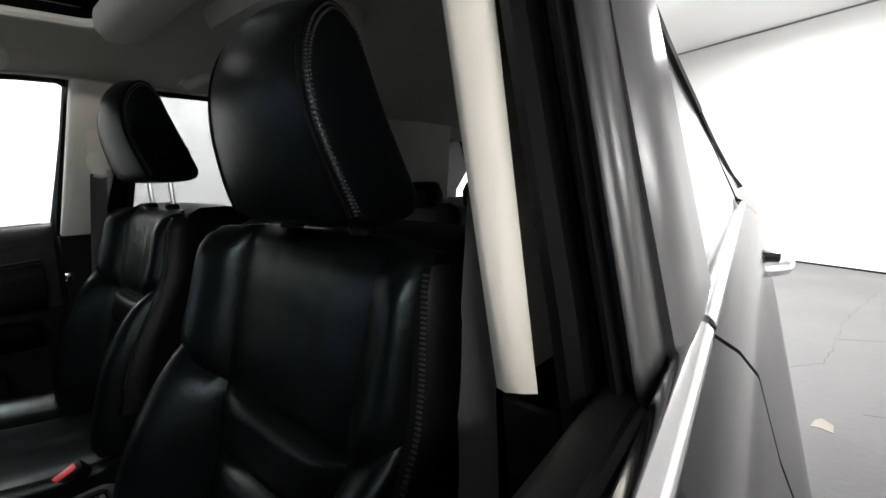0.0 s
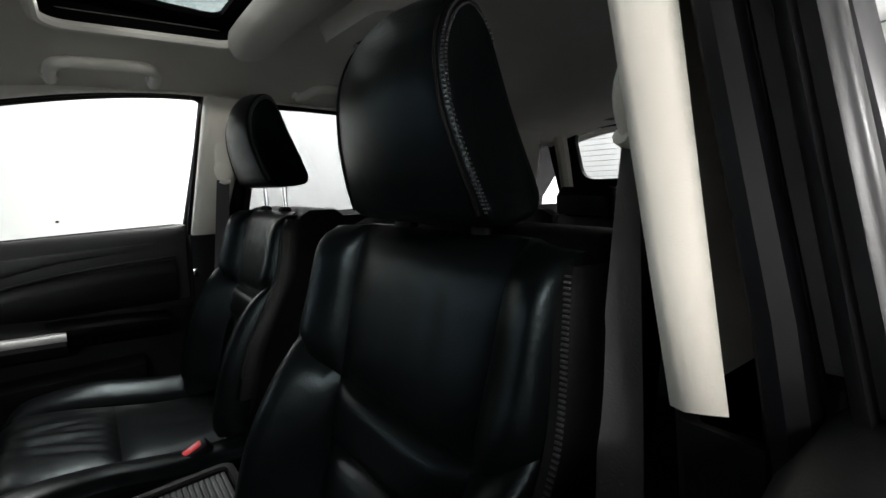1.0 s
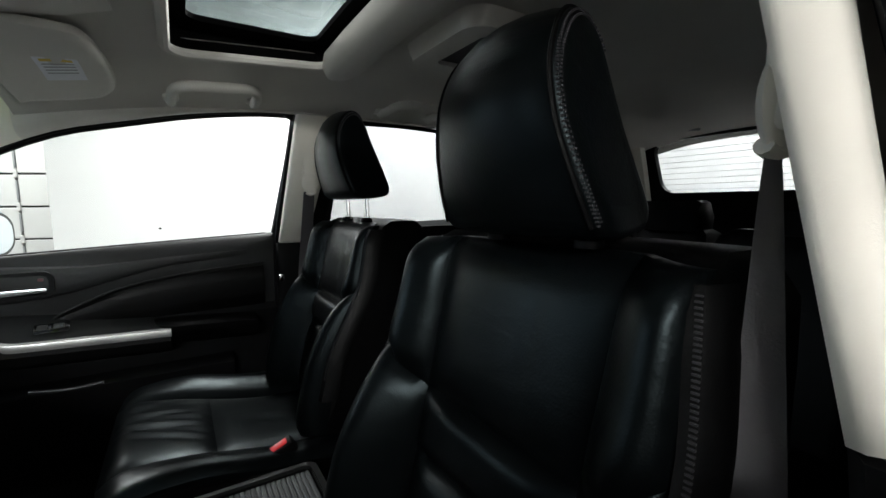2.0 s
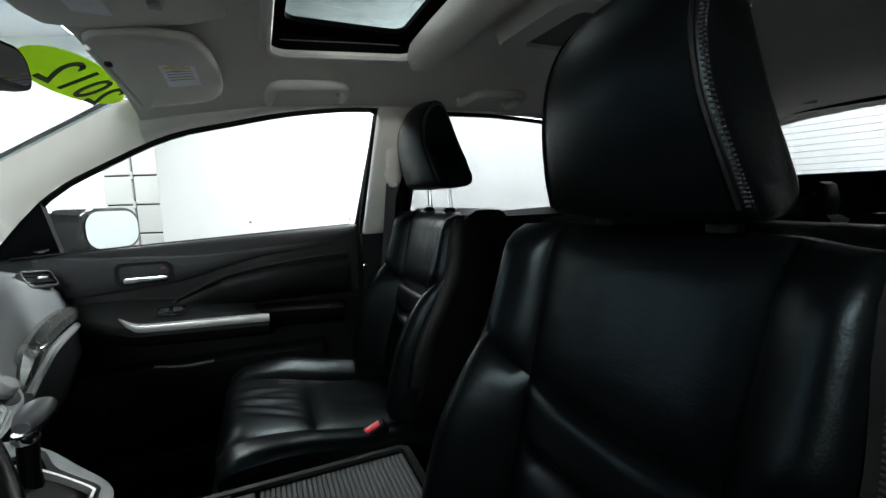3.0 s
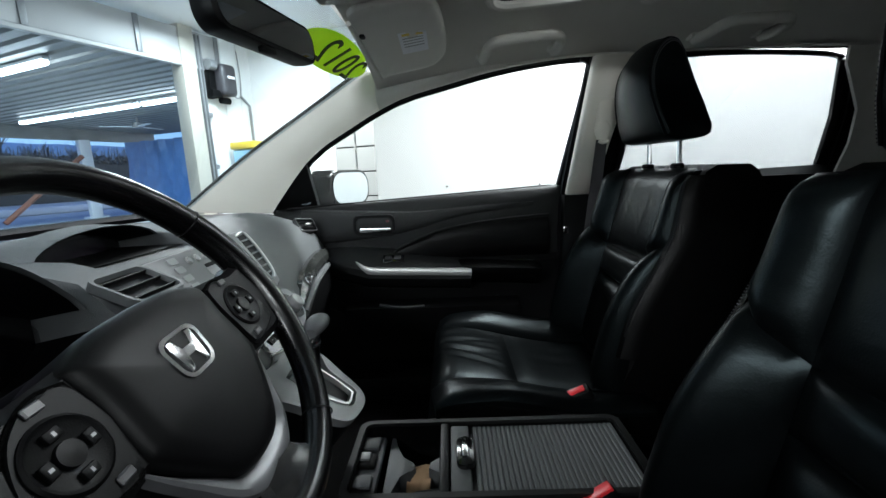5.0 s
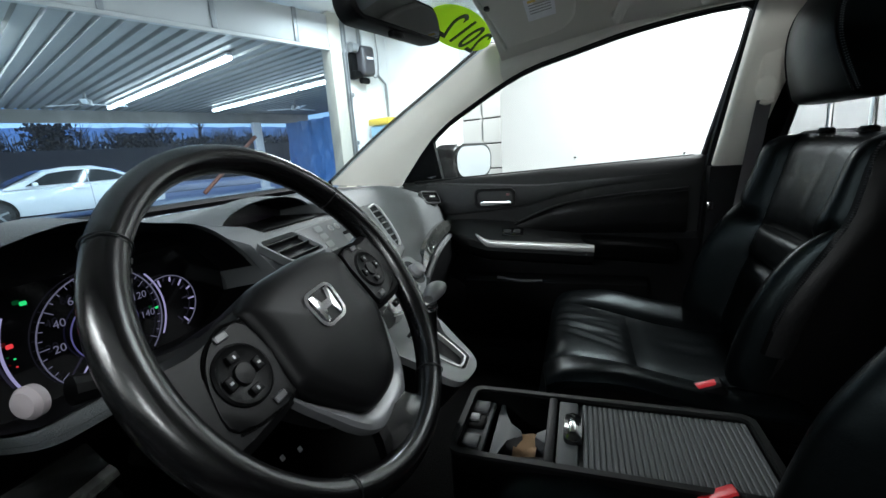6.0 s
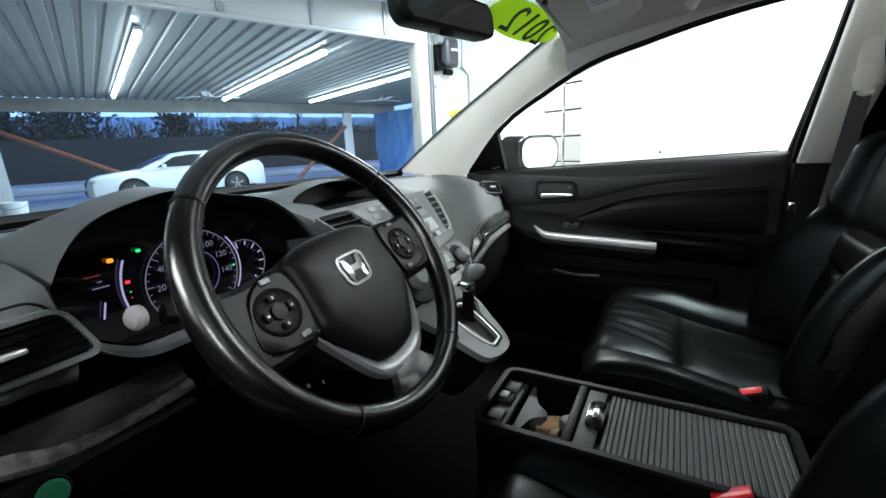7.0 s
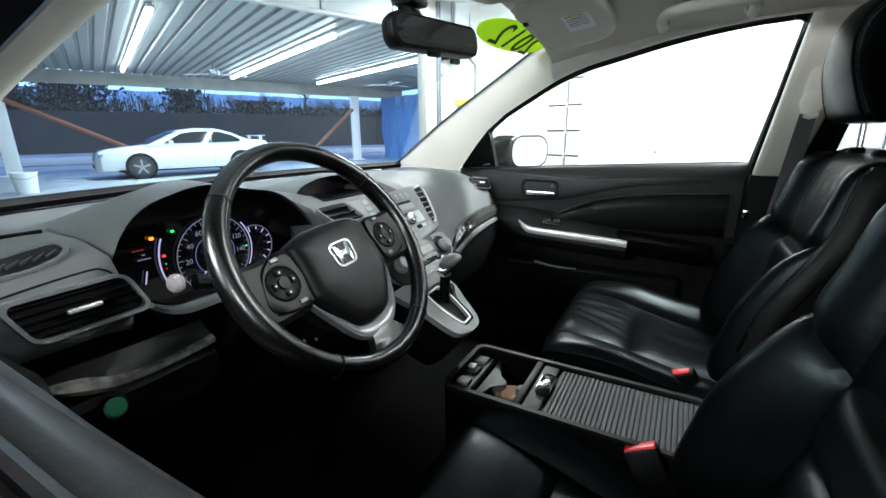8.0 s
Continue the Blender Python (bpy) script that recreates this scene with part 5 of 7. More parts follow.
def pad(bm, corners, f, puff, n=(9, 9), creases=()):
    """A stuffed panel between four corners of the surface f; its edges sink into the seams."""
    P = []
    for i in range(n[0]):
        s = i / (n[0] - 1)
        row = []
        for j in range(n[1]):
            t = j / (n[1] - 1)
            a = [lerp(lerp(corners[0][k], corners[1][k], s), lerp(corners[3][k], corners[2][k], s), t) for k in (0, 1)]
            h = puff * (1 - abs(2 * s - 1) ** 5) ** 0.7 * (1 - abs(2 * t - 1) ** 5) ** 0.7
            for c0, c1, dep in creases:
                h -= dep * math.exp(-((s - lerp(c0, c1, t)) / 0.032) ** 2) * math.sin(math.pi * t)
            row.append(f(a[0], a[1], h))
        P.append(row)
    return P


def front_seat(x0, y0, lift, label, drop):
    m = pose(x0, y0, 0)
    st = thing("car_seat", (0, 0, 0), label, "car seat", m, group="front seats")
    slim = lambda x: x if abs(x) < 0.146 else math.copysign(0.146 + (abs(x) - 0.146) * 0.72, x)
    fb = lambda x, z, h: Vector((slim(x), back_y(x, z) + h * 0.96, z + h * 0.25))
    # core of the backrest
    bm = BM()
    rings = []
    for z in (0.52, 0.58, 0.68, 0.8, 0.9, 1.0, 1.06, 1.09, 1.104):
        w = np.interp(z, [0.52, 0.7, 0.95, 1.06, 1.104], [0.255, 0.278, 0.274, 0.262, 0.23])
        q = 0 if z < 1.08 else (z - 1.08) * 1.2
        fr = [(slim(x * w), min(back_y(x * w, z), back_y(0.9 * x * w, z)) - 0.012 - q, z) for x in np.linspace(-1, 1, 15)]
        yb = -0.20 + 0.20 * (1.09 - z) + q
        bk = [(slim(x * w), yb - 0.02 * (1 - x * x), z) for x in np.linspace(1, -1, 9)]
        rings.append(fr + bk)
    loft(bm, rings)
    back = part("backrest", bm, LEATHER_SIDE, st, "black vinyl backrest shell")
    ZT, ZS, ZB = 1.098, 0.884, 0.803
    bm = BM()
    sheet(bm, pad(bm, [(-0.146, ZT), (0.146, ZT), (0.135, ZS), (-0.135, ZS)], fb, 0.014, (31, 21), ((0.31, 0.345, 0.0016), (0.62, 0.70, 0.0008))), (0, -0.012, 0))
    part("back_insert", bm, LEATHER, back)
    bm = BM()
    sheet(bm, pad(bm, [(-0.135, ZS), (0.135, ZS), (0.132, ZB), (-0.132, ZB)], fb, 0.024, (21, 15), ((0.85, 0.7, 0.0015), (0.95, 0.85, 0.0015))), (0, -0.012, 0))
    part("lumbar_insert", bm, LEATHER, back)
    bm = BM()
    sheet(bm, pad(bm, [(-0.132, ZB), (0.132, ZB), (0.125, 0.60), (-0.125, 0.60)], fb, 0.024, (17, 17), ((0.5, 0.5, 0.003),)), (0, -0.012, 0))
    part("lower_insert", bm, LEATHER, back)
    for s in (-1, 1):
        bm = BM()
        sheet(bm, pad(bm, [(s * 0.146, ZT), (s * 0.240, ZT - 0.004), (s * 0.256, 0.944), (s * 0.135, ZS)], fb, 0.018, (13, 13)), (0, -0.014, 0))
        part("shoulder_bolster", bm, LEATHER, back)
        bm = BM()
        sheet(bm, pad(bm, [(s * 0.135, ZS), (s * 0.256, 0.944), (s * 0.272, 0.62), (s * 0.125, 0.60)], fb, 0.022, (15, 19)), (0, -0.014, 0))
        part("side_bolster", bm, LEATHER, back)
        # stitched edge band down the outer side
        bm = BM()
        rows = []
        for k in range(20):
            z = lerp(1.085, 0.70, k / 19)
            w = np.interp(z, [0.7, 0.95, 1.06, 1.1], [0.276, 0.268, 0.252, 0.238])
            y = back_y(w * 0.93, z)
            w = slim(w)
            rows.append([(s * (w - 0.010), y + 0.004, z), (s * (w + 0.002), y, z), (s * (w + 0.009), y - 0.012, z), (s * (w + 0.012), y - 0.03, z)])
        sheet(bm, rows, (0, -0.006, 0))
        band = part("edge_band", bm, LEATHER_SIDE, back)
        bm = BM()
        for k in range(80):
            z = lerp(1.078, 0.75, k / 79)
            w = np.interp(z, [0.7, 0.95, 1.06, 1.1], [0.276, 0.268, 0.252, 0.238])
            y = back_y(w * 0.93, z)
            w = slim(w)
            rbox(bm, (s * (w - 0.0005), y + 0.0018, z), (0.0055, 0.0022, 0.0016), 0)
        part("stitching", bm, THREAD, band, "grey saddle stitching")
    # headrest: a wedge, thick below
    prof = curve([(-0.042, 1.122), (-0.027, 1.165), (-0.014, 1.22), (-0.014, 1.27), (-0.028, 1.308), (-0.050, 1.331), (-0.070, 1.335), (-0.086, 1.317), (-0.112, 1.245), (-0.146, 1.160), (-0.152, 1.132), (-0.138, 1.116), (-0.09, 1.110), (-0.058, 1.112), (-0.042, 1.122)], 57)[:-1]
    hx = lambda z: np.interp(z, [1.11, 1.16, 1.22, 1.27, 1.305, 1.33, 1.345], [0.131, 0.122, 0.108, 0.099, 0.093, 0.084, 0.070])
    cy, cz = -0.078, 1.215

    def hr_point(f, k, y, z):
        """A place on the headrest: f across, k the shrink towards its side."""
        yy, zz = cy + (y - cy) * k, cz + (z - cz) * k
        crown = 0.016 * (1 - f * f) * smooth(-0.10, -0.03, yy)
        return (f * hx(zz) * (1 - 0.14 * smooth(-0.05, -0.15, yy)), yy + crown, zz + 0.008 * (1 - f * f) * smooth(1.27, 1.34, zz) + lift)

    bm = BM()
    rings = []
    for f, k in ((-1.0, 0.70), (-1.0, 0.90), (-0.99, 0.955), (-0.965, 0.985), (-0.92, 1.0), (-0.75, 1.01), (-0.4, 1.015), (0, 1.015), (0.4, 1.015), (0.75, 1.01), (0.92, 1.0), (0.965, 0.985), (0.99, 0.955), (1.0, 0.90), (1.0, 0.70)):
        rings.append([hr_point(f, k, y, z) for y, z in prof])
    loft(bm, rings)
    hr = part("headrest", bm, LEATHER, st, "black leather wedge headrest", smooth=60)
    for s in (-1, 1):
        bm = BM()
        tube(bm, [hr_point(s * 0.935, 1.0, y, z) for y, z in prof[:36]], 0.0028, 6)
        part("seam_welt", bm, LEATHER_SIDE, hr)
        bm = BM()
        for y, z in curve(prof[:30], 78):
            rbox(bm, hr_point(s * 0.985, 0.968, y, z), (0.0034, 0.0018, 0.0018), 0)
        for y, z in curve(prof[:30], 78):
            rbox(bm, hr_point(s * 1.0, 0.925, y, z), (0.0022, 0.0022, 0.0018), 0)
        part("stitching", bm, THREAD, hr, "grey double stitching")
        bm = BM()
        cyl(bm, (s * 0.075, -0.100, 1.05), (s * 0.075, -0.095, 1.15 + lift), 0.006, 0.006, 10)
        part("post", bm, CHROME, hr, "steel headrest post")
        bm = BM()
        lathe(bm, [(0.016, 0), (0.016, 0.008), (0.012, 0.012)], pose(s * 0.075, -0.094, 1.098), 12)
        part("post_guide", bm, DARK, st)
    # cushion
    cx = 0.022 if x0 < 0 else -0.025
    fc = lambda x, y, h: Vector((x * 1.04 + cx, y, cush_z(x, y) + h - drop))
    bm = BM()
    rings = []
    for y in (-0.02, 0.1, 0.25, 0.38, 0.45, 0.49, 0.515):
        q = smooth(0.45, 0.52, y) * 0.04
        tp = [(x * 0.279 + cx, y, cush_z(x * 0.255, y) - 0.012 - q - drop) for x in np.linspace(-1, 1, 13)]
        bt = [(x * 0.26 + cx, y - q, 0.44) for x in np.linspace(1, -1, 7)]
        rings.append(tp + bt)
    loft(bm, rings)
    cu = part("cushion", bm, LEATHER_SIDE, st)
    bm = BM()
    sheet(bm, pad(bm, [(-0.150, 0.30), (0.150, 0.30), (0.165, 0.505), (-0.165, 0.505)], fc, 0.012, (37, 17), () if x0 < 0 else ((0.18, 0.40, 0.0035), (0.30, 0.55, 0.0045), (0.42, 0.50, 0.004), (0.55, 0.62, 0.0035), (0.72, 0.60, 0.0045), (0.80, 0.74, 0.003), (0.92, 0.75, 0.003))), (0, 0, -0.02))
    part("thigh_insert", bm, LEATHER, cu, "creased black leather")
    bm = BM()
    sheet(bm, pad(bm, [(-0.140, 0.06), (0.140, 0.06), (0.150, 0.30), (-0.150, 0.30)], fc, 0.012, (19, 13), ((0.4, 0.5, 0.0025), (0.7, 0.62, 0.002))), (0, 0, -0.02))
    part("seat_insert", bm, LEATHER, cu)
    for s in (-1, 1):
        bm = BM()
        sheet(bm, pad(bm, [(s * 0.140, 0.03), (s * 0.262, 0.03), (s * 0.260, 0.492), (s * 0.165, 0.505)], fc, 0.013, (11, 25), ((0.5, 0.42, 0.0012),)), (0, 0, -0.02))
        part("side_bolster", bm, LEATHER, cu)
        bm = BM()
        tube(bm, curve([(cx + s * 0.280, 0.49, 0.555), (cx + s * 0.286, 0.3, 0.565), (cx + s * 0.286, 0.05, 0.55)], 10), 0.012, 8)
        part("edge_piping", bm, LEATHER_SIDE, cu)
    bm = BM()
    rbox(bm, (0, 0.2, 0.40), (0.44, 0.46, 0.1), 0.02)
    part("seat_frame", bm, DARK, st)
    for s in (-1, 1):
        bm = BM()
        rbox(bm, (s * 0.19, 0.2, 0.345), (0.05, 0.55, 0.035), 0.006)
        part("seat_rail", bm, SATIN, st)
        bm = BM()
        rbox(bm, (s * 0.285, 0.02, 0.50), (0.025, 0.2, 0.11), 0.012)
        part("hinge_cover", bm, DARK, st)
    return st


front_seat(-0.393, 0.010, 0.0, "black leather driver's seat with grey stitching", 0.035)
front_seat(0.395, -0.052, 0.052, "black leather passenger seat with raised headrest", 0.0)


def buckle(x, y, z, tilt, k=1.0):
    b = thing("belt_buckle", (x, y, z), "black belt buckle with a red release button", "belt buckle", pose(x, y, z, tilt[0], tilt[1], tilt[2]), group="belt buckles")
    bm = BM()
    rbox(bm, (0, 0, -0.035), (0.030, 0.056, 0.09), 0.007)
    part("housing", bm, DARK, b)
    bm = BM()
    rbox(bm, (0, 0.0, 0.006), (0.018 * k, 0.038 * k, 0.010 * k), 0.003)
    part("release_button", bm, RED, b)
    bm = BM()
    cyl(bm, (0, 0, -0.07), (0, -0.03, -0.19), 0.010, 0.008, 8)
    part("stalk", bm, DARK, b)


buckle(0.135, 0.135, 0.632, (-28, -14, 0))
buckle(-0.155, 0.190, 0.628, (-28, 14, 0), 1.35)

# rear bench
rb = thing("bench_seat", (XC, -0.9, 0.4), "black leather split rear bench with low headrests", "rear seat")
for x, w in ((0.36, 0.56), (-0.42, 0.56), (-0.03, 0.24)):
    bm = BM()
    rings = []
    for z, y, d, k in ((0.5, -0.86, 0.16, 1), (0.8, -0.93, 0.16, 1), (1.0, -0.98, 0.14, 0.97), (1.05, -1.0, 0.11, 0.9), (1.07, -1.01, 0.06, 0.75)):
        rings.append([(x + a * k, y - d / 2 + b * d, z) for a, b in rrect(w, 1.0, 0.2 if w > 0.3 else 0.1, 4)])
    loft(bm, rings)
    part("backrest", bm, LEATHER_SIDE, rb)
    bm = BM()
    rings = []
    hw = 0.27 if w > 0.3 else 0.2
    for dx, k in ((-0.5, 0.6), (-0.47, 0.85), (-0.4, 1.0), (0.4, 1.0), (0.47, 0.85), (0.5, 0.6)):
        rings.append([(x + dx * hw, -1.03 + yy * k, 1.10 + zz * k) for yy, zz in ((0.05, -0.04), (0.055, 0.02), (0.03, 0.05), (-0.03, 0.05), (-0.06, 0.0), (-0.05, -0.05))])
    loft(bm, rings)
    part("headrest", bm, LEATHER_SIDE, rb)
bm = BM()
rbox(bm, (XC, -0.60, 0.5), (1.36, 0.56, 0.2), 0.06, seg=3)
part("cushion", bm, LEATHER_SIDE, rb)
bm = BM()
rbox(bm, (XC, -1.45, 0.72), (1.3, 0.8, 0.03), 0.01)
solo("cargo_floor", bm, CARPET, "black carpeted load floor behind the rear seat", "load floor", kind="structure")

# ---------------------------------------------------------------- dashboard
yb = lambda x: np.interp(x, [-0.86, -0.5, 0.0, 0.4, 0.82], [1.28, 1.46, 1.54, 1.50, 1.36])
HOOD = [(-0.592, 0.985), (-0.571, 1.025), (-0.545, 1.051), (-0.509, 1.066), (-0.449, 1.076), (-0.382, 1.063), (-0.314, 1.046), (-0.259, 1.002), (-0.225, 0.955)]
DASH_SHAPE = {
    -0.84: [(1.10, 0.99), (0.95, 1.0), (0.84, 1.0), (0.80, 0.990), (0.785, 0.965), (0.782, 0.93), (0.788, 0.918), (0.80, 0.908)],
    -0.62: [(1.15, 1.0), (1.0, 1.015), (0.88, 1.015), (0.81, 1.003), (0.787, 0.968), (0.782, 0.93), (0.788, 0.918), (0.80, 0.908)],
    -0.20: [(1.15, 1.01), (1.0, 1.02), (0.90, 1.015), (0.84, 1.0), (0.80, 0.96), (0.775, 0.92), (0.745, 0.88), (0.73, 0.85)],
    0.14: [(1.15, 1.01), (1.0, 1.025), (0.90, 1.02), (0.84, 1.0), (0.805, 0.952), (0.777, 0.914), (0.755, 0.887), (0.712, 0.850)],
    0.20: [(1.15, 1.01), (1.0, 1.025), (0.92, 1.01), (0.86, 0.985), (0.825, 0.955), (0.792, 0.915), (0.768, 0.889), (0.738, 0.856)],
    0.35: [(1.15, 1.01), (1.02, 1.02), (0.94, 1.008), (0.885, 0.985), (0.845, 0.955), (0.815, 0.915), (0.797, 0.89), (0.79, 0.872)],
    0.65: [(1.15, 1.0), (1.05, 1.008), (0.98, 0.998), (0.925, 0.98), (0.885, 0.955), (0.862, 0.91), (0.85, 0.875), (0.845, 0.855)],
    0.84: [(1.15, 0.985), (1.07, 0.985), (1.02, 0.97), (0.97, 0.955), (0.92, 0.935), (0.88, 0.90), (0.865, 0.87), (0.86, 0.845)],
}


HOOD_LINE = curve(HOOD, 60)


def dash_row(x):
    ks = sorted(DASH_SHAPE)
    P = [tuple(np.interp(x, ks, [DASH_SHAPE[k][j][c] for k in ks]) for c in (0, 1)) for j in range(8)]
    if -0.592 < x < -0.225:
        zh = np.interp(x, [h[0] for h in HOOD_LINE], [h[1] for h in HOOD_LINE])
        zb = 0.908 + 0.05 * max(0, (abs(x + 0.41) - 0.10) / 0.08) ** 2
        zb = min(zb, zh - 0.02)
        P[1] = (1.0, max(1.02, 0.4 * 1.02 + 0.6 * zh))
        P[2] = (0.90, zh + 0.004)
        P[3] = (0.822, zh)
        P[4] = (0.895, zh - 0.012)
        P[5] = (0.895, zb - 0.016)
        P[6] = (0.808, zb)
        P[7] = (0.792, zb - 0.010)
    if -0.163 < x < 0.088:
        q = max(0.0, 1 - ((x + 0.037) / 0.126) ** 2) ** 0.5
        zh = 1.012 + 0.040 * q
        P[0] = (1.15, 1.012)
        P[1] = (1.0, zh)
        P[2] = (0.952, zh - 0.003)
        P[3] = (1.03, zh - 0.014)
        P[4] = (1.03, min(0.994, zh - 0.02))
        P[5] = (0.86, 0.998)
        P[6] = (0.79, 0.94)
    return [(x, yb(x), 0.985)] + [(x, y, z) for y, z in P]


db = thing("dashboard", (XC, 0.9, 0.9), "dark grey soft dashboard with silver-grey centre panel", "dashboard")
XS = sorted([-0.84, -0.78, -0.72, -0.66, -0.62, -0.60, -0.594] + [round(-0.588 + 0.012 * k, 4) for k in range(31)] + [-0.224, -0.20, -0.18, -0.164, -0.162, -0.155, -0.14, -0.12, -0.095, -0.07, -0.037, 0.0, 0.022, 0.045, 0.065, 0.08, 0.087, 0.089, 0.11, 0.14, 0.17, 0.20, 0.27, 0.35, 0.45, 0.55, 0.65, 0.72, 0.78, 0.84])
bm = BM()
sheet(bm, [dash_row(x) for x in XS], (0, 0.015, -0.004))
part("dash_pad", bm, DASH_TOP, db, "soft grained dash pad", smooth=50)
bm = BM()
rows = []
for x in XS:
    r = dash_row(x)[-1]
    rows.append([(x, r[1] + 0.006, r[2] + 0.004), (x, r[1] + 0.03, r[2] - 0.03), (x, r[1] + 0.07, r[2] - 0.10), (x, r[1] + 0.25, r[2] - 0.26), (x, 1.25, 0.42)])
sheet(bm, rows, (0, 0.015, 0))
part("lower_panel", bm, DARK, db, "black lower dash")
# dark lining of the instrument hood
bm = BM()
rows = []
for x in XS:
    if -0.585 < x < -0.23:
        r = [Vector(p) for p in dash_row(x)]
        rows.append([r[4] + Vector((0, 0.006, -0.004)), r[5] + Vector((0, -0.003, -0.003)), r[6] + Vector((0, -0.003, 0.003)), r[7] + Vector((0, 0.004, 0.003))])
sheet(bm, rows, (0, 0.002, 0))
part("hood_lining", bm, DARK, db, "matt black hood lining")
# dark well of the upper display
bm = BM()
rows = []
for x in XS:
    if -0.158 < x < 0.084:
        r = [Vector(p) for p in dash_row(x)]
        rows.append([r[3] + Vector((0, 0.004, -0.003)), r[4] + Vector((0, -0.003, -0.003)), r[5] + Vector((0, -0.003, 0.003)), r[5].lerp(r[6], 0.75) + Vector((0, 0, 0.003))])
sheet(bm, rows, (0, 0.001, -0.001))
part("display_well", bm, DARK, db, "matt black display well")
# crease and small side demister
bm = BM()
tube(bm, curve([(-0.80, 1.06, 0.998), (-0.7, 1.02, 1.012), (-0.60, 0.985, 1.018)], 10), 0.003, 6)
part("dash_seam", bm, DARK, db)


def pad_top(x, y, up):
    """A place on top of the pad."""
    r = sorted(dash_row(x)[1:5], key=lambda p: p[1])
    return Vector((x, y, np.interp(y, [p[1] for p in r], [p[2] for p in r]) + up))


slot = [(-0.745, 0.812), (-0.694, 0.814), (-0.668, 0.816), (-0.640, 0.830), (-0.625, 0.850), (-0.622, 0.868), (-0.630, 0.879), (-0.677, 0.866), (-0.740, 0.848)]
slot = [tuple(p) for p in curve(slot + slot[:1], 37)][:-1]
mid = (-0.682, 0.846)
bm = BM()
annulus(bm, [(mid[0] + (a - mid[0]) * 1.12, mid[1] + (b - mid[1]) * 1.12) for a, b in slot], slot, lambda a, b, h: pad_top(a, b, 0.001 + 0.004 * h))
part("demister_bezel", bm, DASH_TOP, db)
bm = BM()
prism(bm, slot, lambda a, b, h: pad_top(a, b, 0.0005 + 0.002 * h))
dg = part("demister_grille", bm, RUBBER, db)
for k in range(9):
    bm = BM()
    rbox(bm, (0, 0, 0), (0.0022, 0.040, 0.003), 0, Matrix.Translation(pad_top(lerp(-0.735, -0.635, k / 8), lerp(0.832, 0.850, k / 8), 0.003)) @ Matrix.Rotation(radians(-35), 4, "Z"))
    part("grille_bar", bm, VENT, dg)


def air_vent(m, w, h, slats, vertical, name="air_vent", tab=True, skew=0.0, bezel=None, bar=None):
    """A bezel with a dark well, slats and a thumb tab; m maps x right, y up, z out."""
    bm = BM()
    sk = lambda o: [(a + skew * b, b) for a, b in o]
    annulus(bm, sk(rrect(w + 0.009, h + 0.009, 0.013, 4)), sk(rrect(w, h, 0.010, 4)), lambda a, b, q: m @ Vector((a, b, -0.004 + 0.012 * q)))
    v = part(name, bm, bezel or (DASH_TOP if tab else VENT), db)
    bm = BM()
    prism(bm, sk(rrect(w + 0.004, h + 0.004, 0.010, 4)), lambda a, b, q: m @ Vector((a, b, -0.006 + 0.006 * q)))
    part("vent_well", bm, RUBBER, v)
    for k in range(slats):
        bm = BM()
        q = (k + 0.5) / slats - 0.5
        if vertical:
            rbox(bm, (q * w, 0, 0.003), (0.003, h * 0.97, 0.010), 0.001, m)
        else:
            rbox(bm, (skew * q * h, q * h, 0.002), (w * 0.98, 0.0016, 0.008), 0, m)
        part("slat", bm, bar or VENT, v)
    if tab:
        bm = BM()
        rbox(bm, (0, 0, 0.012), (w * 0.30, 0.0055, 0.007), 0.002, m)
        part("thumb_tab", bm, SILVER, v)
    return v


def frame_at(p, xdir, ydir):
    x = Vector(xdir).normalized()
    z = x.cross(Vector(ydir)).normalized()
    y = z.cross(x)
    return Matrix(((x.x, y.x, z.x, p[0]), (x.y, y.y, z.y, p[1]), (x.z, y.z, z.z, p[2]), (0, 0, 0, 1)))


def face_y(x, z):
    """How far the pad's front face stands at a height."""
    r = sorted(dash_row(x)[3:], key=lambda p: p[2])
    return np.interp(z, [p[2] for p in r], [p[1] for p in r])


bm = BM()
tube(bm, [(x, face_y(x, z) - 0.0005, z) for x, z in curve([(-0.74, 0.978), (-0.70, 0.986), (-0.625, 0.9925), (-0.606, 0.989), (-0.597, 0.978)], 24)], 0.0014, 6)
part("panel_seam", bm, RUBBER, db)
air_vent(frame_at((-0.647, 0.770, 0.962), (1, 0, 0.02), (0, 0.12, 1)), 0.110, 0.045, 5, False, skew=-0.4, bar=DARK)
bm = BM()
tube(bm, [(-0.672, 0.775, 0.930), (-0.65, 0.764, 0.928), (-0.628, 0.775, 0.931)], 0.005, 8)
part("vent_lever", bm, DASH_TOP, db)
air_vent(frame_at((-0.188, 0.795, 0.985), (1, 0.04, 0.0), (0, 0.9, 0.42)), 0.085, 0.062, 3, False, tab=False, bezel=DASH_TOP, bar=DARK)
air_vent(frame_at((0.705, 0.886, 0.952), (1, -0.12, -0.12), (0, 0.45, 0.9)), 0.120, 0.040, 2, False, tab=True, bezel=VENT, bar=DARK)
# wood and lower trim on the passenger side
bm = BM()
rows = [[(x, y - 0.012, z + 0.026 * k), (x, y - 0.014 - 0.012 * k, z + 0.008 * k), (x, y - 0.014 - 0.012 * k, z - 0.014 * k), (x, y - 0.008, z - 0.030 * k)] for x, y, z, k in curve([(0.185, 0.744, 0.826, 0.15), (0.24, 0.758, 0.842, 0.75), (0.30, 0.772, 0.851, 0.95), (0.45, 0.808, 0.853, 1), (0.65, 0.842, 0.846, 1), (0.80, 0.856, 0.836, 0.8)], 28)]
sheet(bm, rows, (0, 0.012, 0))
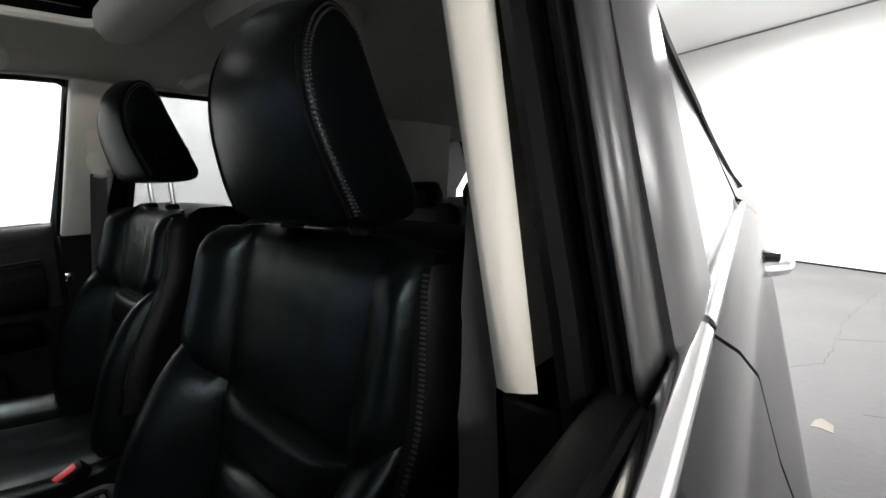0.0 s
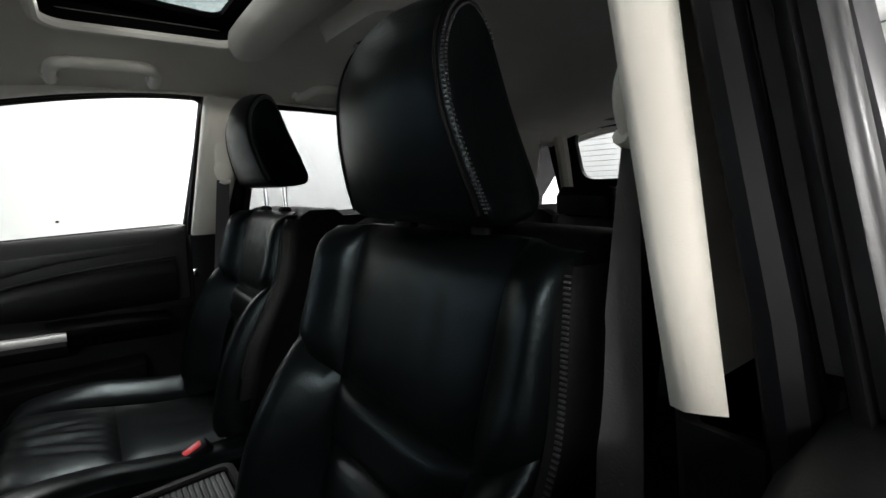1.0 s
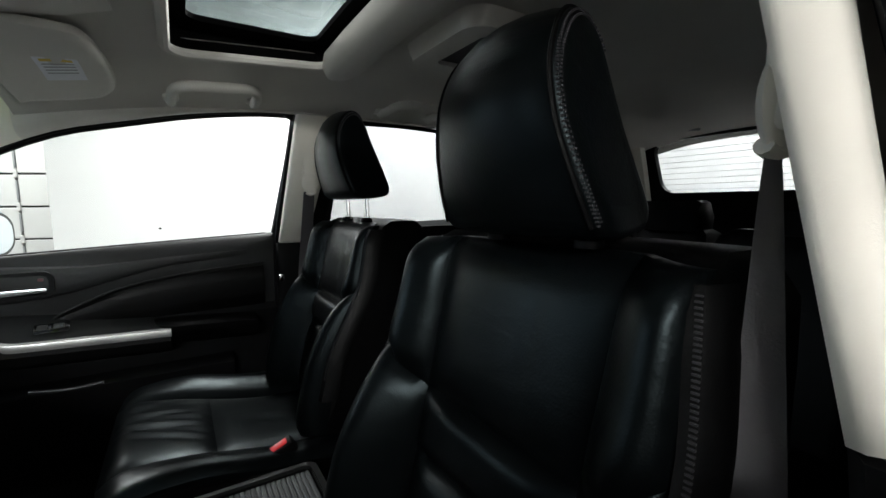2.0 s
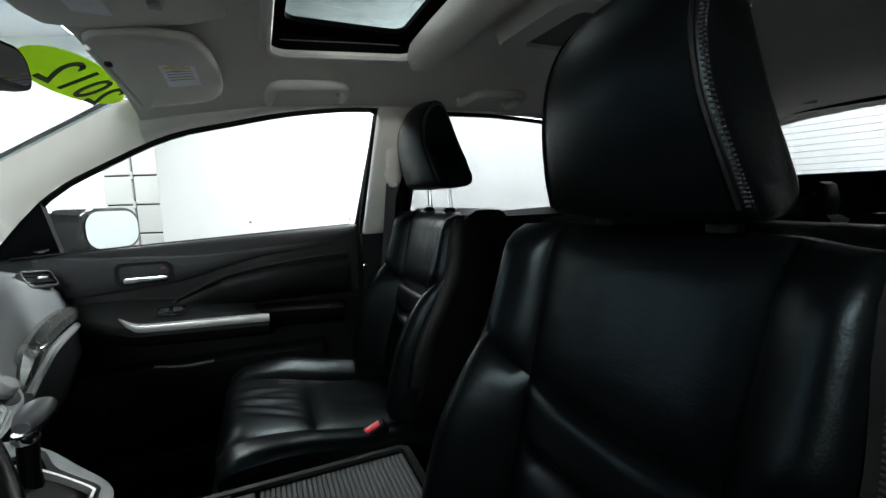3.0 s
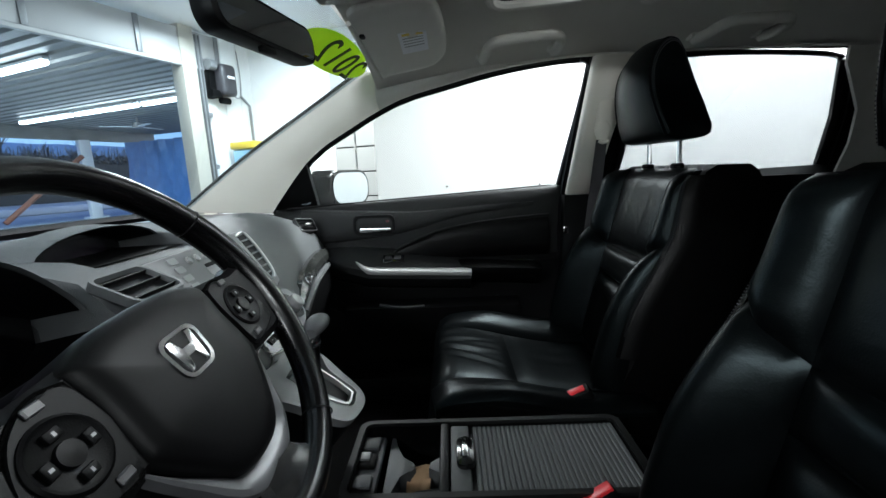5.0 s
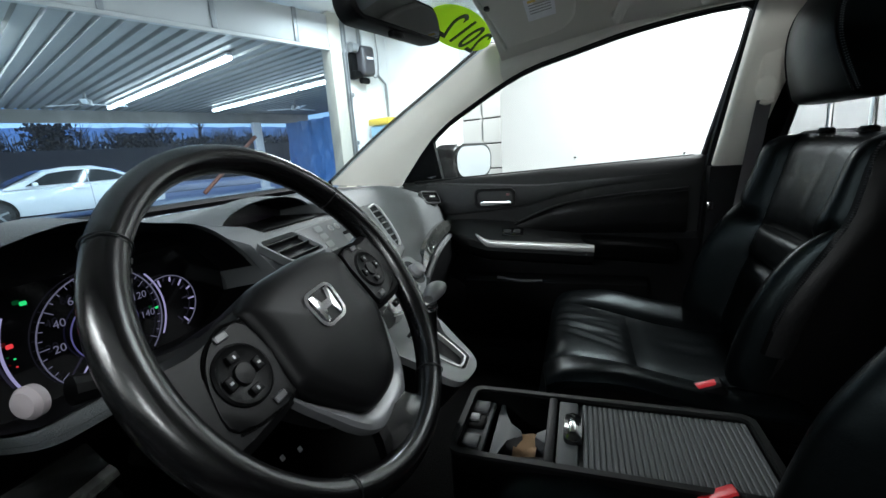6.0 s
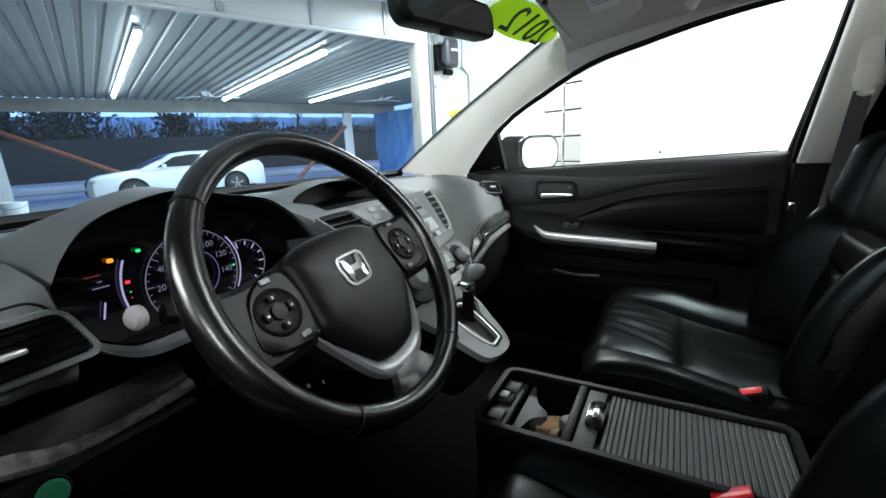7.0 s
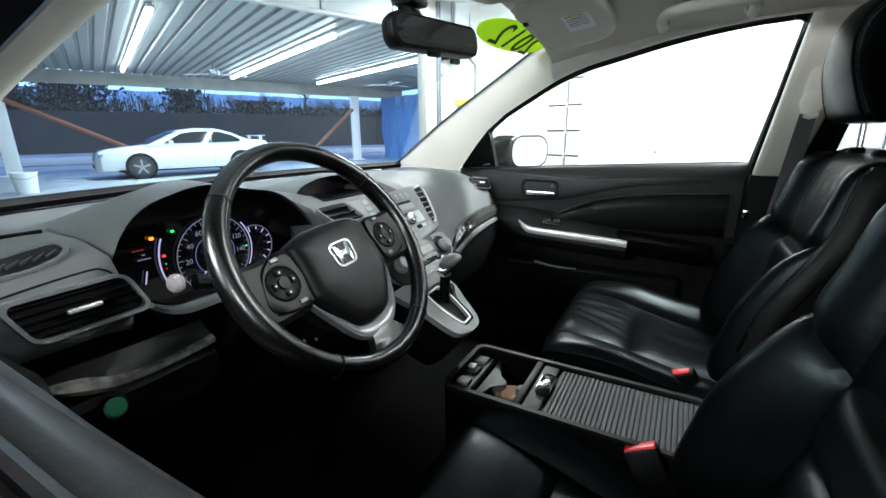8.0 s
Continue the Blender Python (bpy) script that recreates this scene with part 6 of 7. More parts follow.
# toned lighter than the driver's side for the sky it reflects
part("wood_trim", bm, SKYWOOD, db, "burr wood trim, toned up for reflected sky")
bm = BM()
tube(bm, curve([(0.19, 0.725, 0.815), (0.32, 0.752, 0.822), (0.5, 0.79, 0.820), (0.82, 0.845, 0.803)], 16), 0.010, 8)
part("trim_edge", bm, DASH_TOP, db)
bm = BM()
rbox(bm, (0.365, 0.763, 0.855), (0.06, 0.012, 0.008), 0.003)
part("trim_emblem", bm, CHROME, db)
bm = BM()
rows = [[(x, 0.80 + 0.05 * (x - 0.2), 0.79), (x, 0.79 + 0.05 * (x - 0.2), 0.74), (x, 0.83 + 0.05 * (x - 0.2), 0.62), (x, 0.92, 0.56)] for x in np.linspace(0.2, 0.8, 7)]
sheet(bm, rows, (0, 0.02, 0))
part("glovebox_lid", bm, DARK, db)
# wood on the driver's side, with the coloured round button below
bm = BM()
rows = []
for x, zb, zl, zt in curve([(-0.690, 0.868, 0.872, 0.874), (-0.672, 0.855, 0.871, 0.875), (-0.650, 0.845, 0.866, 0.875), (-0.628, 0.839, 0.856, 0.874), (-0.595, 0.837, 0.850, 0.873), (-0.55, 0.838, 0.850, 0.873), (-0.515, 0.840, 0.853, 0.873), (-0.495, 0.842, 0.856, 0.872)], 34):
    rows.append([(x, 0.792, zb - 0.004), (x, 0.782, zb), (x, 0.779, lerp(zb, zl, 0.35)), (x, 0.782, lerp(zb, zl, 0.75)), (x, 0.788, lerp(zb, zl, 0.95))])
sheet(bm, rows, (0, 0.010, 0))
# upper face gets the dark copy, the lip the pale: painted shade and light
upper_face = [[(r[4][0], 0.790 + 0.008 * q, lerp(r[4][2] - 0.001, 0.874, q / 3)) for q in range(4)] for r in rows]
part("wood_trim", bm, LITWOOD, db, "burr wood trim, its lip coloured paler as lit")
bm = BM()
sheet(bm, upper_face, (0, 0.006, 0))
part("wood_inlay", bm, SHADEWOOD, db, "gloss burr wood, coloured darker as shaded")
bm = BM()
rows = [[(x, 0.785, 0.840), (x, 0.774, 0.832), (x, 0.775, 0.805), (x, 0.80, 0.765)] for x in np.linspace(-0.72, -0.50, 8)]
sheet(bm, rows, (0, 0.015, 0))
part("knee_panel", bm, DOORSKIN, db)
bm = BM()
mb = frame_at((-0.6425, 0.766, 0.826), (1, 0.05, 0), (0, 0.35, 1))
lathe(bm, [(0.016, -0.004), (0.016, 0.004), (0.014, 0.006), (0.011, 0.005)], mb)
bz = part("button_ring", bm, DARK, db)
bm = BM()
lathe(bm, [(0.0125, 0.002), (0.0125, 0.008), (0.010, 0.011), (0.001, 0.0115)], mb)
part("round_button", bm, pmat("green_button", (0.05, 0.30, 0.15), 0.3, coat=0.5), bz, "green round button")

# instrument panel
ip = thing("instrument_panel", (-0.41, 0.9, 0.88), "lit round speedometer with violet rings and warning lamps", "instrument panel")
FACE = frame_at((-0.412, 0.885, 0.950), (1, 0, 0), (0, 0.0, 1))
bm = BM()
prism(bm, rrect(0.33, 0.13, 0.03, 5, 0.005, 0.004), lambda a, b, h: FACE @ Vector((a, b, -0.006 + 0.004 * h)))
part("face", bm, PIANO, ip)


def arc(bm, cx, cy, r0, r1, a0, a1, n=40, z=0.003):
    P = [[FACE @ Vector((cx + r * math.cos(radians(t)), cy + r * math.sin(radians(t)), z)) for r in (r0, r1)] for t in np.linspace(a0, a1, n)]
    return sheet(bm, P, FACE.to_3x3() @ Vector((0, 0, 0.001)))


def bar(bm, cx, cy, w, h):
    return prism(bm, rrect(w, h, min(w, h) * 0.25, 3, cx, cy), lambda a, b, q: FACE @ Vector((a, b, 0.003 + 0.001 * q)))


RD = 0.066
bm = BM()
arc(bm, 0, 0, RD - 0.0011, RD, -45, 225)
part("dial_ring", bm, G_DIM, ip)
bm = BM()
arc(bm, 0, 0, 0.0350, 0.0361, -70, 250)
part("inner_ring", bm, G_VIOLET, ip)
bm = BM()
for k in range(29):
    t = radians(215 - 250 * k / 28)
    r1 = RD - (0.011 if k % 4 == 0 else 0.006)
    d, n = Vector((math.cos(t), math.sin(t), 0)), Vector((-math.sin(t), math.cos(t), 0))
    bm.faces.new([bm.verts.new(FACE @ (Vector((0, 0, 0.003)) + d * a + n * b)) for a, b in ((r1, -0.0005), (RD - 0.002, -0.0005), (RD - 0.002, 0.0005), (r1, 0.0005))])
part("dial_ticks", bm, G_DIM, ip, smooth=0)
for k, w in enumerate(("20", "40", "60", "80", "100", "120", "140")):
    t = radians(215 - 250 * (k + 1) / 8)
    text_part("numeral", w, FACE @ pose(0.0475 * math.cos(t), 0.0475 * math.sin(t), 0.004), 0.0120, G_DIM, ip)
bm = BM()
t = radians(228)
d, n = Vector((math.cos(t), math.sin(t), 0)), Vector((-math.sin(t), math.cos(t), 0))
bm.faces.new([bm.verts.new(FACE @ (Vector((0, 0, 0.006)) + d * a + n * b)) for a, b in ((0.034, -0.0014), (0.060, -0.0007), (0.060, 0.0007), (0.034, 0.0014))])
part("needle", bm, G_WHITE, ip)
bm = BM()
arc(bm, 0.0, 0.008, 0.0905, 0.0928, 156, 202)
part("eco_arc", bm, G_WHITE, ip)
bm = BM()
arc(bm, 0, 0, RD + 0.004, RD + 0.0058, -30, 40)
part("eco_arc", bm, G_WHITE, ip)
bm = BM()
arc(bm, 0.077, -0.004, 0.0385, 0.0395, -60, 118)
part("rev_ring", bm, G_DIM, ip)
for k in range(7):
    bm = BM()
    arc(bm, 0.077, -0.004, 0.031 if k % 2 else 0.028, 0.037, -55 + 26 * k, -52 + 26 * k, 2)
    part("rev_tick", bm, G_WHITE, ip)
for cx, cy, w in ((-0.016, 0.006, 0.009), (-0.004, 0.006, 0.005), (0.006, 0.006, 0.010), (0.0, -0.010, 0.016)):
    bm = BM()
    bar(bm, cx, cy, w, 0.0045)
    part("trip_bar", bm, G_VIOLET, ip)
for cx, cy, w, mt in ((-0.097, 0.048, 0.0095, G_ORANGE), (-0.065, 0.053, 0.0075, G_GREEN), (-0.084, 0.017, 0.0075, G_RED), (0.060, 0.0, 0.005, G_GREEN), (-0.083, 0.004, 0.0025, G_GREEN), (-0.083, -0.004, 0.002, G_RED)):
    bm = BM()
    bar(bm, cx, cy, w * 0.72, w * 0.55)
    part("warning_lamp", bm, mt, ip)
for cx, cy, w in ((-0.118, 0.034, 0.016), (-0.112, 0.026, 0.005), (-0.112, 0.019, 0.018)):
    bm = BM()
    bar(bm, cx, cy, w, 0.0014)
    part("message_bar", bm, glow("dim_red", (0.6, 0.05, 0.06), 0.08) if cy > 0.03 else G_DIM, ip)
bm = BM()
prism(bm, rrect(0.0018, 0.020, 0.0006, 2, -0.114, -0.010), lambda a, b, h: FACE @ Vector((a + 0.25 * (b + 0.01), b, 0.003 + 0.001 * h)))
part("fuel_bar", bm, G_WHITE, ip)

# screen hood in the middle of the dash
nv = thing("dash_display", (-0.037, 1.02, 1.0), "small dark display under a hood on the dash", "display")
bm = BM()
prism(bm, [(-0.15, 0.996), (0.076, 0.996), (0.060, 1.018), (0.02, 1.034), (-0.09, 1.034), (-0.135, 1.018)], lambda a, b, h: (a, 1.027 - 0.006 * h, b))
part("screen_surround", bm, PIANO, nv)
bm = BM()
prism(bm, rrect(0.15, 0.028, 0.003, 2, -0.037, 1.013), lambda a, b, h: (a, 1.0205 - 0.003 * h, b))
part("screen", bm, pmat("dim_screen", (0.012, 0.008, 0.014), 0.2), nv)

# centre stack
cs = thing("centre_stack", (0, 0.78, 0.85), "silver-grey audio and climate panel", "centre console")
RAD = frame_at((0.045, 0.805, 0.948), (1, 0.03, 0), (0, 0.62, 0.78))


def raised(m, z0, z1):
    """Maps a flat outline onto the tilted face m, from height z0 to z1."""
    return lambda a, b, h: m @ Vector((a, b, z0 + (z1 - z0) * h))


def rounded(outline, n):
    return [tuple(p) for p in curve(outline + outline[:1], n)][:-1]


LCD = pmat("lcd_grey", (0.70, 0.72, 0.73), 0.3)
KEY = pmat("pale_grey_keys", (0.34, 0.345, 0.35), 0.42, 0.1, var=0.05)
panel = [(-0.180, 0.062), (0.060, 0.064), (0.100, 0.067), (0.146, 0.066), (0.149, 0.030), (0.137, -0.014), (0.125, -0.045), (0.112, -0.066), (0.070, -0.077), (0.0, -0.082), (-0.115, -0.083), (-0.170, -0.070)]
bm = BM()
prism(bm, [(a * 1.012, b * 1.03) for a, b in panel], raised(RAD, -0.004, 0.0055))
part("panel_gap", bm, RUBBER, cs)
bm = BM()
prism(bm, panel, raised(RAD, 0.002, 0.010), bev=0.002)
rad = part("audio_panel", bm, SATIN, cs)
# tall vent at the passenger side of the panel
well = [(0.104, 0.056), (0.138, 0.058), (0.138, 0.027), (0.126, -0.013), (0.111, -0.042), (0.092, -0.052), (0.091, -0.029), (0.098, 0.012)]
bm = BM()
prism(bm, well, raised(RAD, 0.0085, 0.0104))
vw = part("vent_well", bm, RUBBER, rad)
for k in range(6):
    b0 = 0.043 - 0.0165 * k
    xl = np.interp(b0, [-0.052, -0.029, 0.012, 0.056], [0.091, 0.091, 0.098, 0.104])
    xr = np.interp(b0, [-0.042, -0.013, 0.027, 0.056], [0.108, 0.124, 0.136, 0.137])
    bm = BM()
    rbox(bm, (lerp(xl, xr, 0.42), b0, 0.0125), (0.84 * (xr - xl), 0.0032, 0.004), 0.0008, RAD)
    part("slat", bm, SATIN, vw)
bm = BM()
tube(bm, curve([RAD @ Vector((a, b, 0.0115)) for a, b in ((0.103, 0.0585), (0.139, 0.061), (0.1405, 0.027), (0.128, -0.014), (0.113, -0.043), (0.094, -0.054))], 26), [0.0018] * 6 + [0.0034] * 20, 8)
part("vent_rim", bm, SILVER, rad, "silver rim beside the vent")
bm = BM()
tube(bm, curve([RAD @ Vector((a, b, 0.0105)) for a, b in ((0.102, 0.056), (0.096, 0.012), (0.089, -0.029), (0.090, -0.052))], 14), 0.0014, 6)
part("vent_edge", bm, KEY, rad)
# disc slot, display, keys and volume knob
bm = BM()
prism(bm, rrect(0.112, 0.0075, 0.003, 3, -0.002, 0.0245), raised(RAD, 0.0095, 0.0108))
part("disc_slot", bm, RUBBER, rad)
bm = BM()
prism(bm, rrect(0.118, 0.017, 0.003, 3, -0.002, 0.0125), raised(RAD, 0.0095, 0.0108))
part("disc_flap", bm, KEY, rad)
bm = BM()
prism(bm, rrect(0.040, 0.032, 0.003, 3, 0.044, -0.022), raised(RAD, 0.010, 0.0115))
part("audio_display", bm, LCD, rad)
for k in range(7):
    bm = BM()
    lathe(bm, [(0.0068, 0.009), (0.0068, 0.0115), (0.0060, 0.0122)], RAD @ pose(-0.082 + 0.0225 * k, 0.044, 0), 14)
    pb = part("preset_button", bm, SILVER, rad)
    bm = BM()
    lathe(bm, [(0.0052, 0.010), (0.0050, 0.0128), (0.0005, 0.0132)], RAD @ pose(-0.082 + 0.0225 * k, 0.044, 0), 12)
    part("button_cap", bm, KEY, pb)
for k in range(12):
    a, b = ((-0.120, 0.050 - 0.017 * k) if k < 4 else (-0.096 + 0.024 * (k % 4), -0.050 - 0.015 * (k // 4 - 1)))
    bm = BM()
    prism(bm, rrect(0.020, 0.0115, 0.002, 3, a, b), raised(RAD, 0.009, 0.0128))
    part("audio_button", bm, LCD if k in (6, 7) else KEY, rad)
for k in range(3):
    bm = BM()
    prism(bm, rrect(0.020, 0.010, 0.002, 3, 0.022 + 0.023 * k, -0.050), raised(RAD, 0.009, 0.0125))
    part("audio_button", bm, RUBBER if k == 0 else LCD if k == 1 else KEY, rad)
KN = RAD @ pose(0.003, -0.022, 0)
bm = BM()
lathe(bm, [(0.0185, 0.009), (0.0185, 0.0112), (0.0165, 0.0115)], KN)
vk = part("knob_recess", bm, RUBBER, rad)
bm = BM()
lathe(bm, [(0.0150, 0.008), (0.0145, 0.020), (0.0125, 0.0225), (0.0110, 0.0215)], KN)
part("volume_knob", bm, CHROME, vk, "chrome volume knob")
bm = BM()
lathe(bm, [(0.0112, 0.012), (0.0110, 0.0212), (0.0005, 0.0214)], KN)
part("knob_cap", bm, KEY, vk)
# climate controls below
CLI = frame_at((-0.02, 0.715, 0.848), (1, 0.03, 0), (0, 0.70, 0.72))
face = [(-0.118, 0.048), (-0.060, 0.052), (0.027, 0.053), (0.114, 0.052), (0.172, 0.046), (0.178, 0.022), (0.165, -0.008), (0.120, -0.030), (0.027, -0.040), (-0.066, -0.036), (-0.112, -0.008), (-0.124, 0.022)]
face = rounded(face, 49)
bm = BM()
prism(bm, face, raised(CLI, -0.012, 0.006), bev=0.002)
cli = part("climate_panel", bm, SATIN, cs)
bm = BM()
prism(bm, rounded([(-0.060, 0.006), (0.027, 0.007), (0.100, 0.004), (0.096, -0.018), (0.050, -0.029), (-0.020, -0.031), (-0.050, -0.020)], 36), raised(CLI, 0.004, 0.0072))
part("key_strip", bm, PIANO, cli)
bm = BM()
tube(bm, curve([CLI @ Vector((a, b, 0.0085)) for a, b in ((-0.055, -0.026), (-0.020, -0.0335), (0.020, -0.0335), (0.055, -0.0305), (0.098, -0.020))], 18), 0.0018, 6)
part("lower_chrome_line", bm, SILVER, cli)
bm = BM()
prism(bm, rrect(0.070, 0.019, 0.003, 3, 0.047, 0.0215), raised(CLI, 0.005, 0.0078))
part("climate_display", bm, pmat("lcd_pale", (0.62, 0.62, 0.61), 0.35), cli)
for x in (-0.078, 0.130):
    bm = BM()
    s0 = 1.5 if x < 0 else 1.0
    prism(bm, rounded([(x + s0 * a, 0.012 + s0 * b) for a, b in ((-0.030, 0.0), (-0.022, 0.022), (0, 0.030), (0.022, 0.022), (0.029, 0), (0.020, -0.024), (0, -0.032), (-0.022, -0.024))], 28), raised(CLI, 0.003, 0.0072))
    part("knob_well", bm, RUBBER, cli)
    bm = BM()
    lathe(bm, [(0.0175, 0.006), (0.017, 0.014), (0.0160, 0.015), (0.0155, 0.026), (0.0140, 0.0275), (0.0128, 0.0265), (0.0005, 0.0265)], CLI @ pose(x, 0.010, 0))
    kb = part("climate_knob", bm, KEY, cli)
    bm = BM()
    lathe(bm, [(0.0180, 0.006), (0.0188, 0.010), (0.0172, 0.0145)], CLI @ pose(x, 0.010, 0))
    part("knob_ring", bm, SATIN, kb)
for k in range(5):
    bm = BM()
    prism(bm, rrect(0.018, 0.012, 0.002, 3, -0.018 + 0.023 * k, -0.010), raised(CLI, 0.006, 0.0095))
    cb = part("climate_button", bm, DARK, cli)
    bm = BM()
    prism(bm, rrect(0.006, 0.0018, 0, 1, -0.018 + 0.023 * k, -0.010), raised(CLI, 0.0095, 0.0099))
    part("button_mark", bm, SATIN, cb)
# shifter on its silver bezel
sh = thing("gear_shifter", (-0.03, 0.63, 0.76), "grey-topped gear lever in a silver gate", "gear lever")
BEZ = frame_at((-0.055, 0.628, 0.762), (1, 0.0, 0), (0, 0.78, 0.62))
outer = rounded([(-0.112, 0.088), (-0.030, 0.090), (0.062, 0.086), (0.088, 0.034), (0.076, -0.020), (0.062, -0.066), (0.034, -0.082), (-0.018, -0.076), (-0.047, -0.055), (-0.074, 0.014)], 48)
inner = rounded([(-0.032, 0.054), (0.004, 0.056), (0.046, 0.056), (0.083, 0.032), (0.057, 0.002), (0.051, -0.054), (0.034, -0.063), (0.002, -0.062), (-0.020, -0.026), (-0.030, 0.014)], 48)
bm = BM()
annulus(bm, outer, inner, lambda a, b, h: BEZ @ Vector((a, b, -0.004 + 0.014 * h)))
bez = part("gate_bezel", bm, SATIN, sh)
bm = BM()
prism(bm, [(a * 1.02, b * 1.02) for a, b in inner], lambda a, b, h: BEZ @ Vector((a, b, -0.006 + 0.006 * h)))
part("gate_plate", bm, RUBBER, bez)
bm = BM()
slot_edge = rounded([(-0.026, 0.047), (0.004, 0.049), (0.038, 0.046), (0.048, 0.002), (0.045, -0.050), (0.034, -0.057), (0.004, -0.056), (-0.014, -0.024), (-0.023, 0.012)], 40)
annulus(bm, slot_edge, [(0.014 + (a - 0.014) * 0.86, -0.004 + (b + 0.004) * 0.93) for a, b in slot_edge], raised(BEZ, 0.0, 0.009))
part("gate_rim", bm, SILVER, bez)
bm = BM()
prism(bm, [(-0.016, 0.012), (-0.008, 0.012), (0.012, -0.050), (0.006, -0.050), (-0.004, -0.024)], raised(BEZ, 0.0, 0.004))
part("gate_marks_strip", bm, SATIN, bez)
bm = BM()
prism(bm, [(a * 1.0, b * 1.0) for a, b in outer], lambda a, b, h: BEZ @ Vector((a * (1 - 0.1 * h), b * (1 - 0.05 * h), -0.004 - 0.12 * h)))
part("gate_body", bm, DARK, sh)
bm = BM()
tube(bm, curve([(-0.024, 0.645, 0.755), (-0.027, 0.640, 0.80), (-0.029, 0.636, 0.84)], 8), [0.016, 0.015, 0.013, 0.012, 0.012, 0.012, 0.012, 0.012], 10)
part("lever", bm, DARK, sh)
bm = BM()
lathe(bm, [(0.014, 0.0), (0.016, 0.006), (0.014, 0.014)], pose(-0.033, 0.636, 0.834), 14)
part("lever_collar", bm, CHROME, sh)
bm = BM()
rings = []
for k in range(9):
    t = k / 8
    r = 0.019 * math.sin(math.pi * (0.12 + 0.80 * t)) ** 0.7
    rings.append([(-0.055 + 0.082 * t, 0.630 + r * math.cos(a), 0.862 + 0.004 * math.sin(3 * t) + 0.78 * r * math.sin(a)) for a in (2 * math.pi * q / 14 for q in range(14))])
loft(bm, rings)
part("knob", bm, pmat("grey_leather", (0.11, 0.112, 0.115), 0.4), sh, "grey leather knob")

# ---------------------------------------------------------------- steering wheel
TH = radians(33)
WM = Matrix(((1, 0, 0, -0.385), (0, math.sin(TH), -math.cos(TH), 0.624), (0, math.cos(TH), math.sin(TH), 0.981), (0, 0, 0, 1)))
sw = thing("steering_wheel", (0, 0, 0), "black leather steering wheel with silver lower spoke", "steering wheel", WM)
bm = BM()
R = 0.1715
tube(bm, [(R * math.cos(t), R * math.sin(t), 0) for t in (2 * math.pi * k / 72 for k in range(72))], [0.0140 + 0.0016 * max(0, math.cos(2 * (2 * math.pi * k / 72) - 0.35)) for k in range(72)], 14, closed=True, flat=1.12)
rim = part("rim", bm, LEATHER_WHEEL, sw, "worn leather rim")
for ang in (142, 38, -56, -124):
    t = radians(ang)
    bm = BM()
    tube(bm, [((R + 0.0152 * math.cos(q)) * math.cos(t), (R + 0.0152 * math.cos(q)) * math.sin(t), 0.0171 * math.sin(q)) for q in (2 * math.pi * k / 16 for k in range(16))], 0.0007, 5, closed=True)
    part("rim_seam", bm, RUBBER, rim)
for a0, a1 in ((145, 215), (320, 385)):
    bm = BM()
    for ang in np.arange(a0, a1, 3.0):
        rbox(bm, (0, 0, 0), (0.0022, 0.0045, 0.0012), 0, Matrix.Rotation(radians(ang), 4, "Z") @ pose(R - 0.0143, 0, 0.003, 0, 90, 0))
    part("rim_lacing", bm, RUBBER, rim)
# hub pad
half = [(0.0, 0.047), (0.045, 0.045), (0.074, 0.035), (0.079, 0.026), (0.078, 0.0), (0.081, -0.038), (0.078, -0.052), (0.060, -0.079), (0.038, -0.106), (0.020, -0.115), (0.0, -0.117)]
hub = half + [(-x, y) for x, y in half[-2:0:-1]]
hubc = [tuple(p) for p in curve(hub + hub[:1], 81)][:-1]
bm = BM()
loft(bm, [[(a * k, -0.03 + (b + 0.03) * k, z) for a, b in hubc] for k, z in ((0.97, -0.055), (1.0, -0.012), (0.995, -0.003), (0.97, 0.003), (0.90, 0.008), (0.75, 0.0115), (0.4, 0.014), (0.01, 0.0145))])
pd = part("airbag_pad", bm, HUBPAD, sw, "grained black hub pad")
bm = BM()
o = [(a * (1 + 5 * b), b) for a, b in rrect(0.041, 0.037, 0.010, 4)]
annulus(bm, o, [(a * 0.84, b * 0.84) for a, b in o], lambda a, b, h: (a * 1.10 - 0.004, b * 1.05 - 0.008, 0.0110 + 0.0045 * h))
em = part("emblem", bm, CHROME, pd, "chrome emblem frame")
bm = BM()
prism(bm, [(-0.0150, 0.0140), (-0.0078, 0.0140), (-0.0058, 0.0030), (0.0058, 0.0030), (0.0078, 0.0140), (0.0150, 0.0140), (0.0118, -0.0140), (0.0068, -0.0140), (0.0054, -0.0020), (-0.0054, -0.0020), (-0.0068, -0.0140), (-0.0118, -0.0140)], lambda a, b, h: (a * 1.10 - 0.004, b * 1.05 - 0.008, 0.0110 + 0.0050 * h), bev=0.001)
part("emblem_bar", bm, CHROME, em)
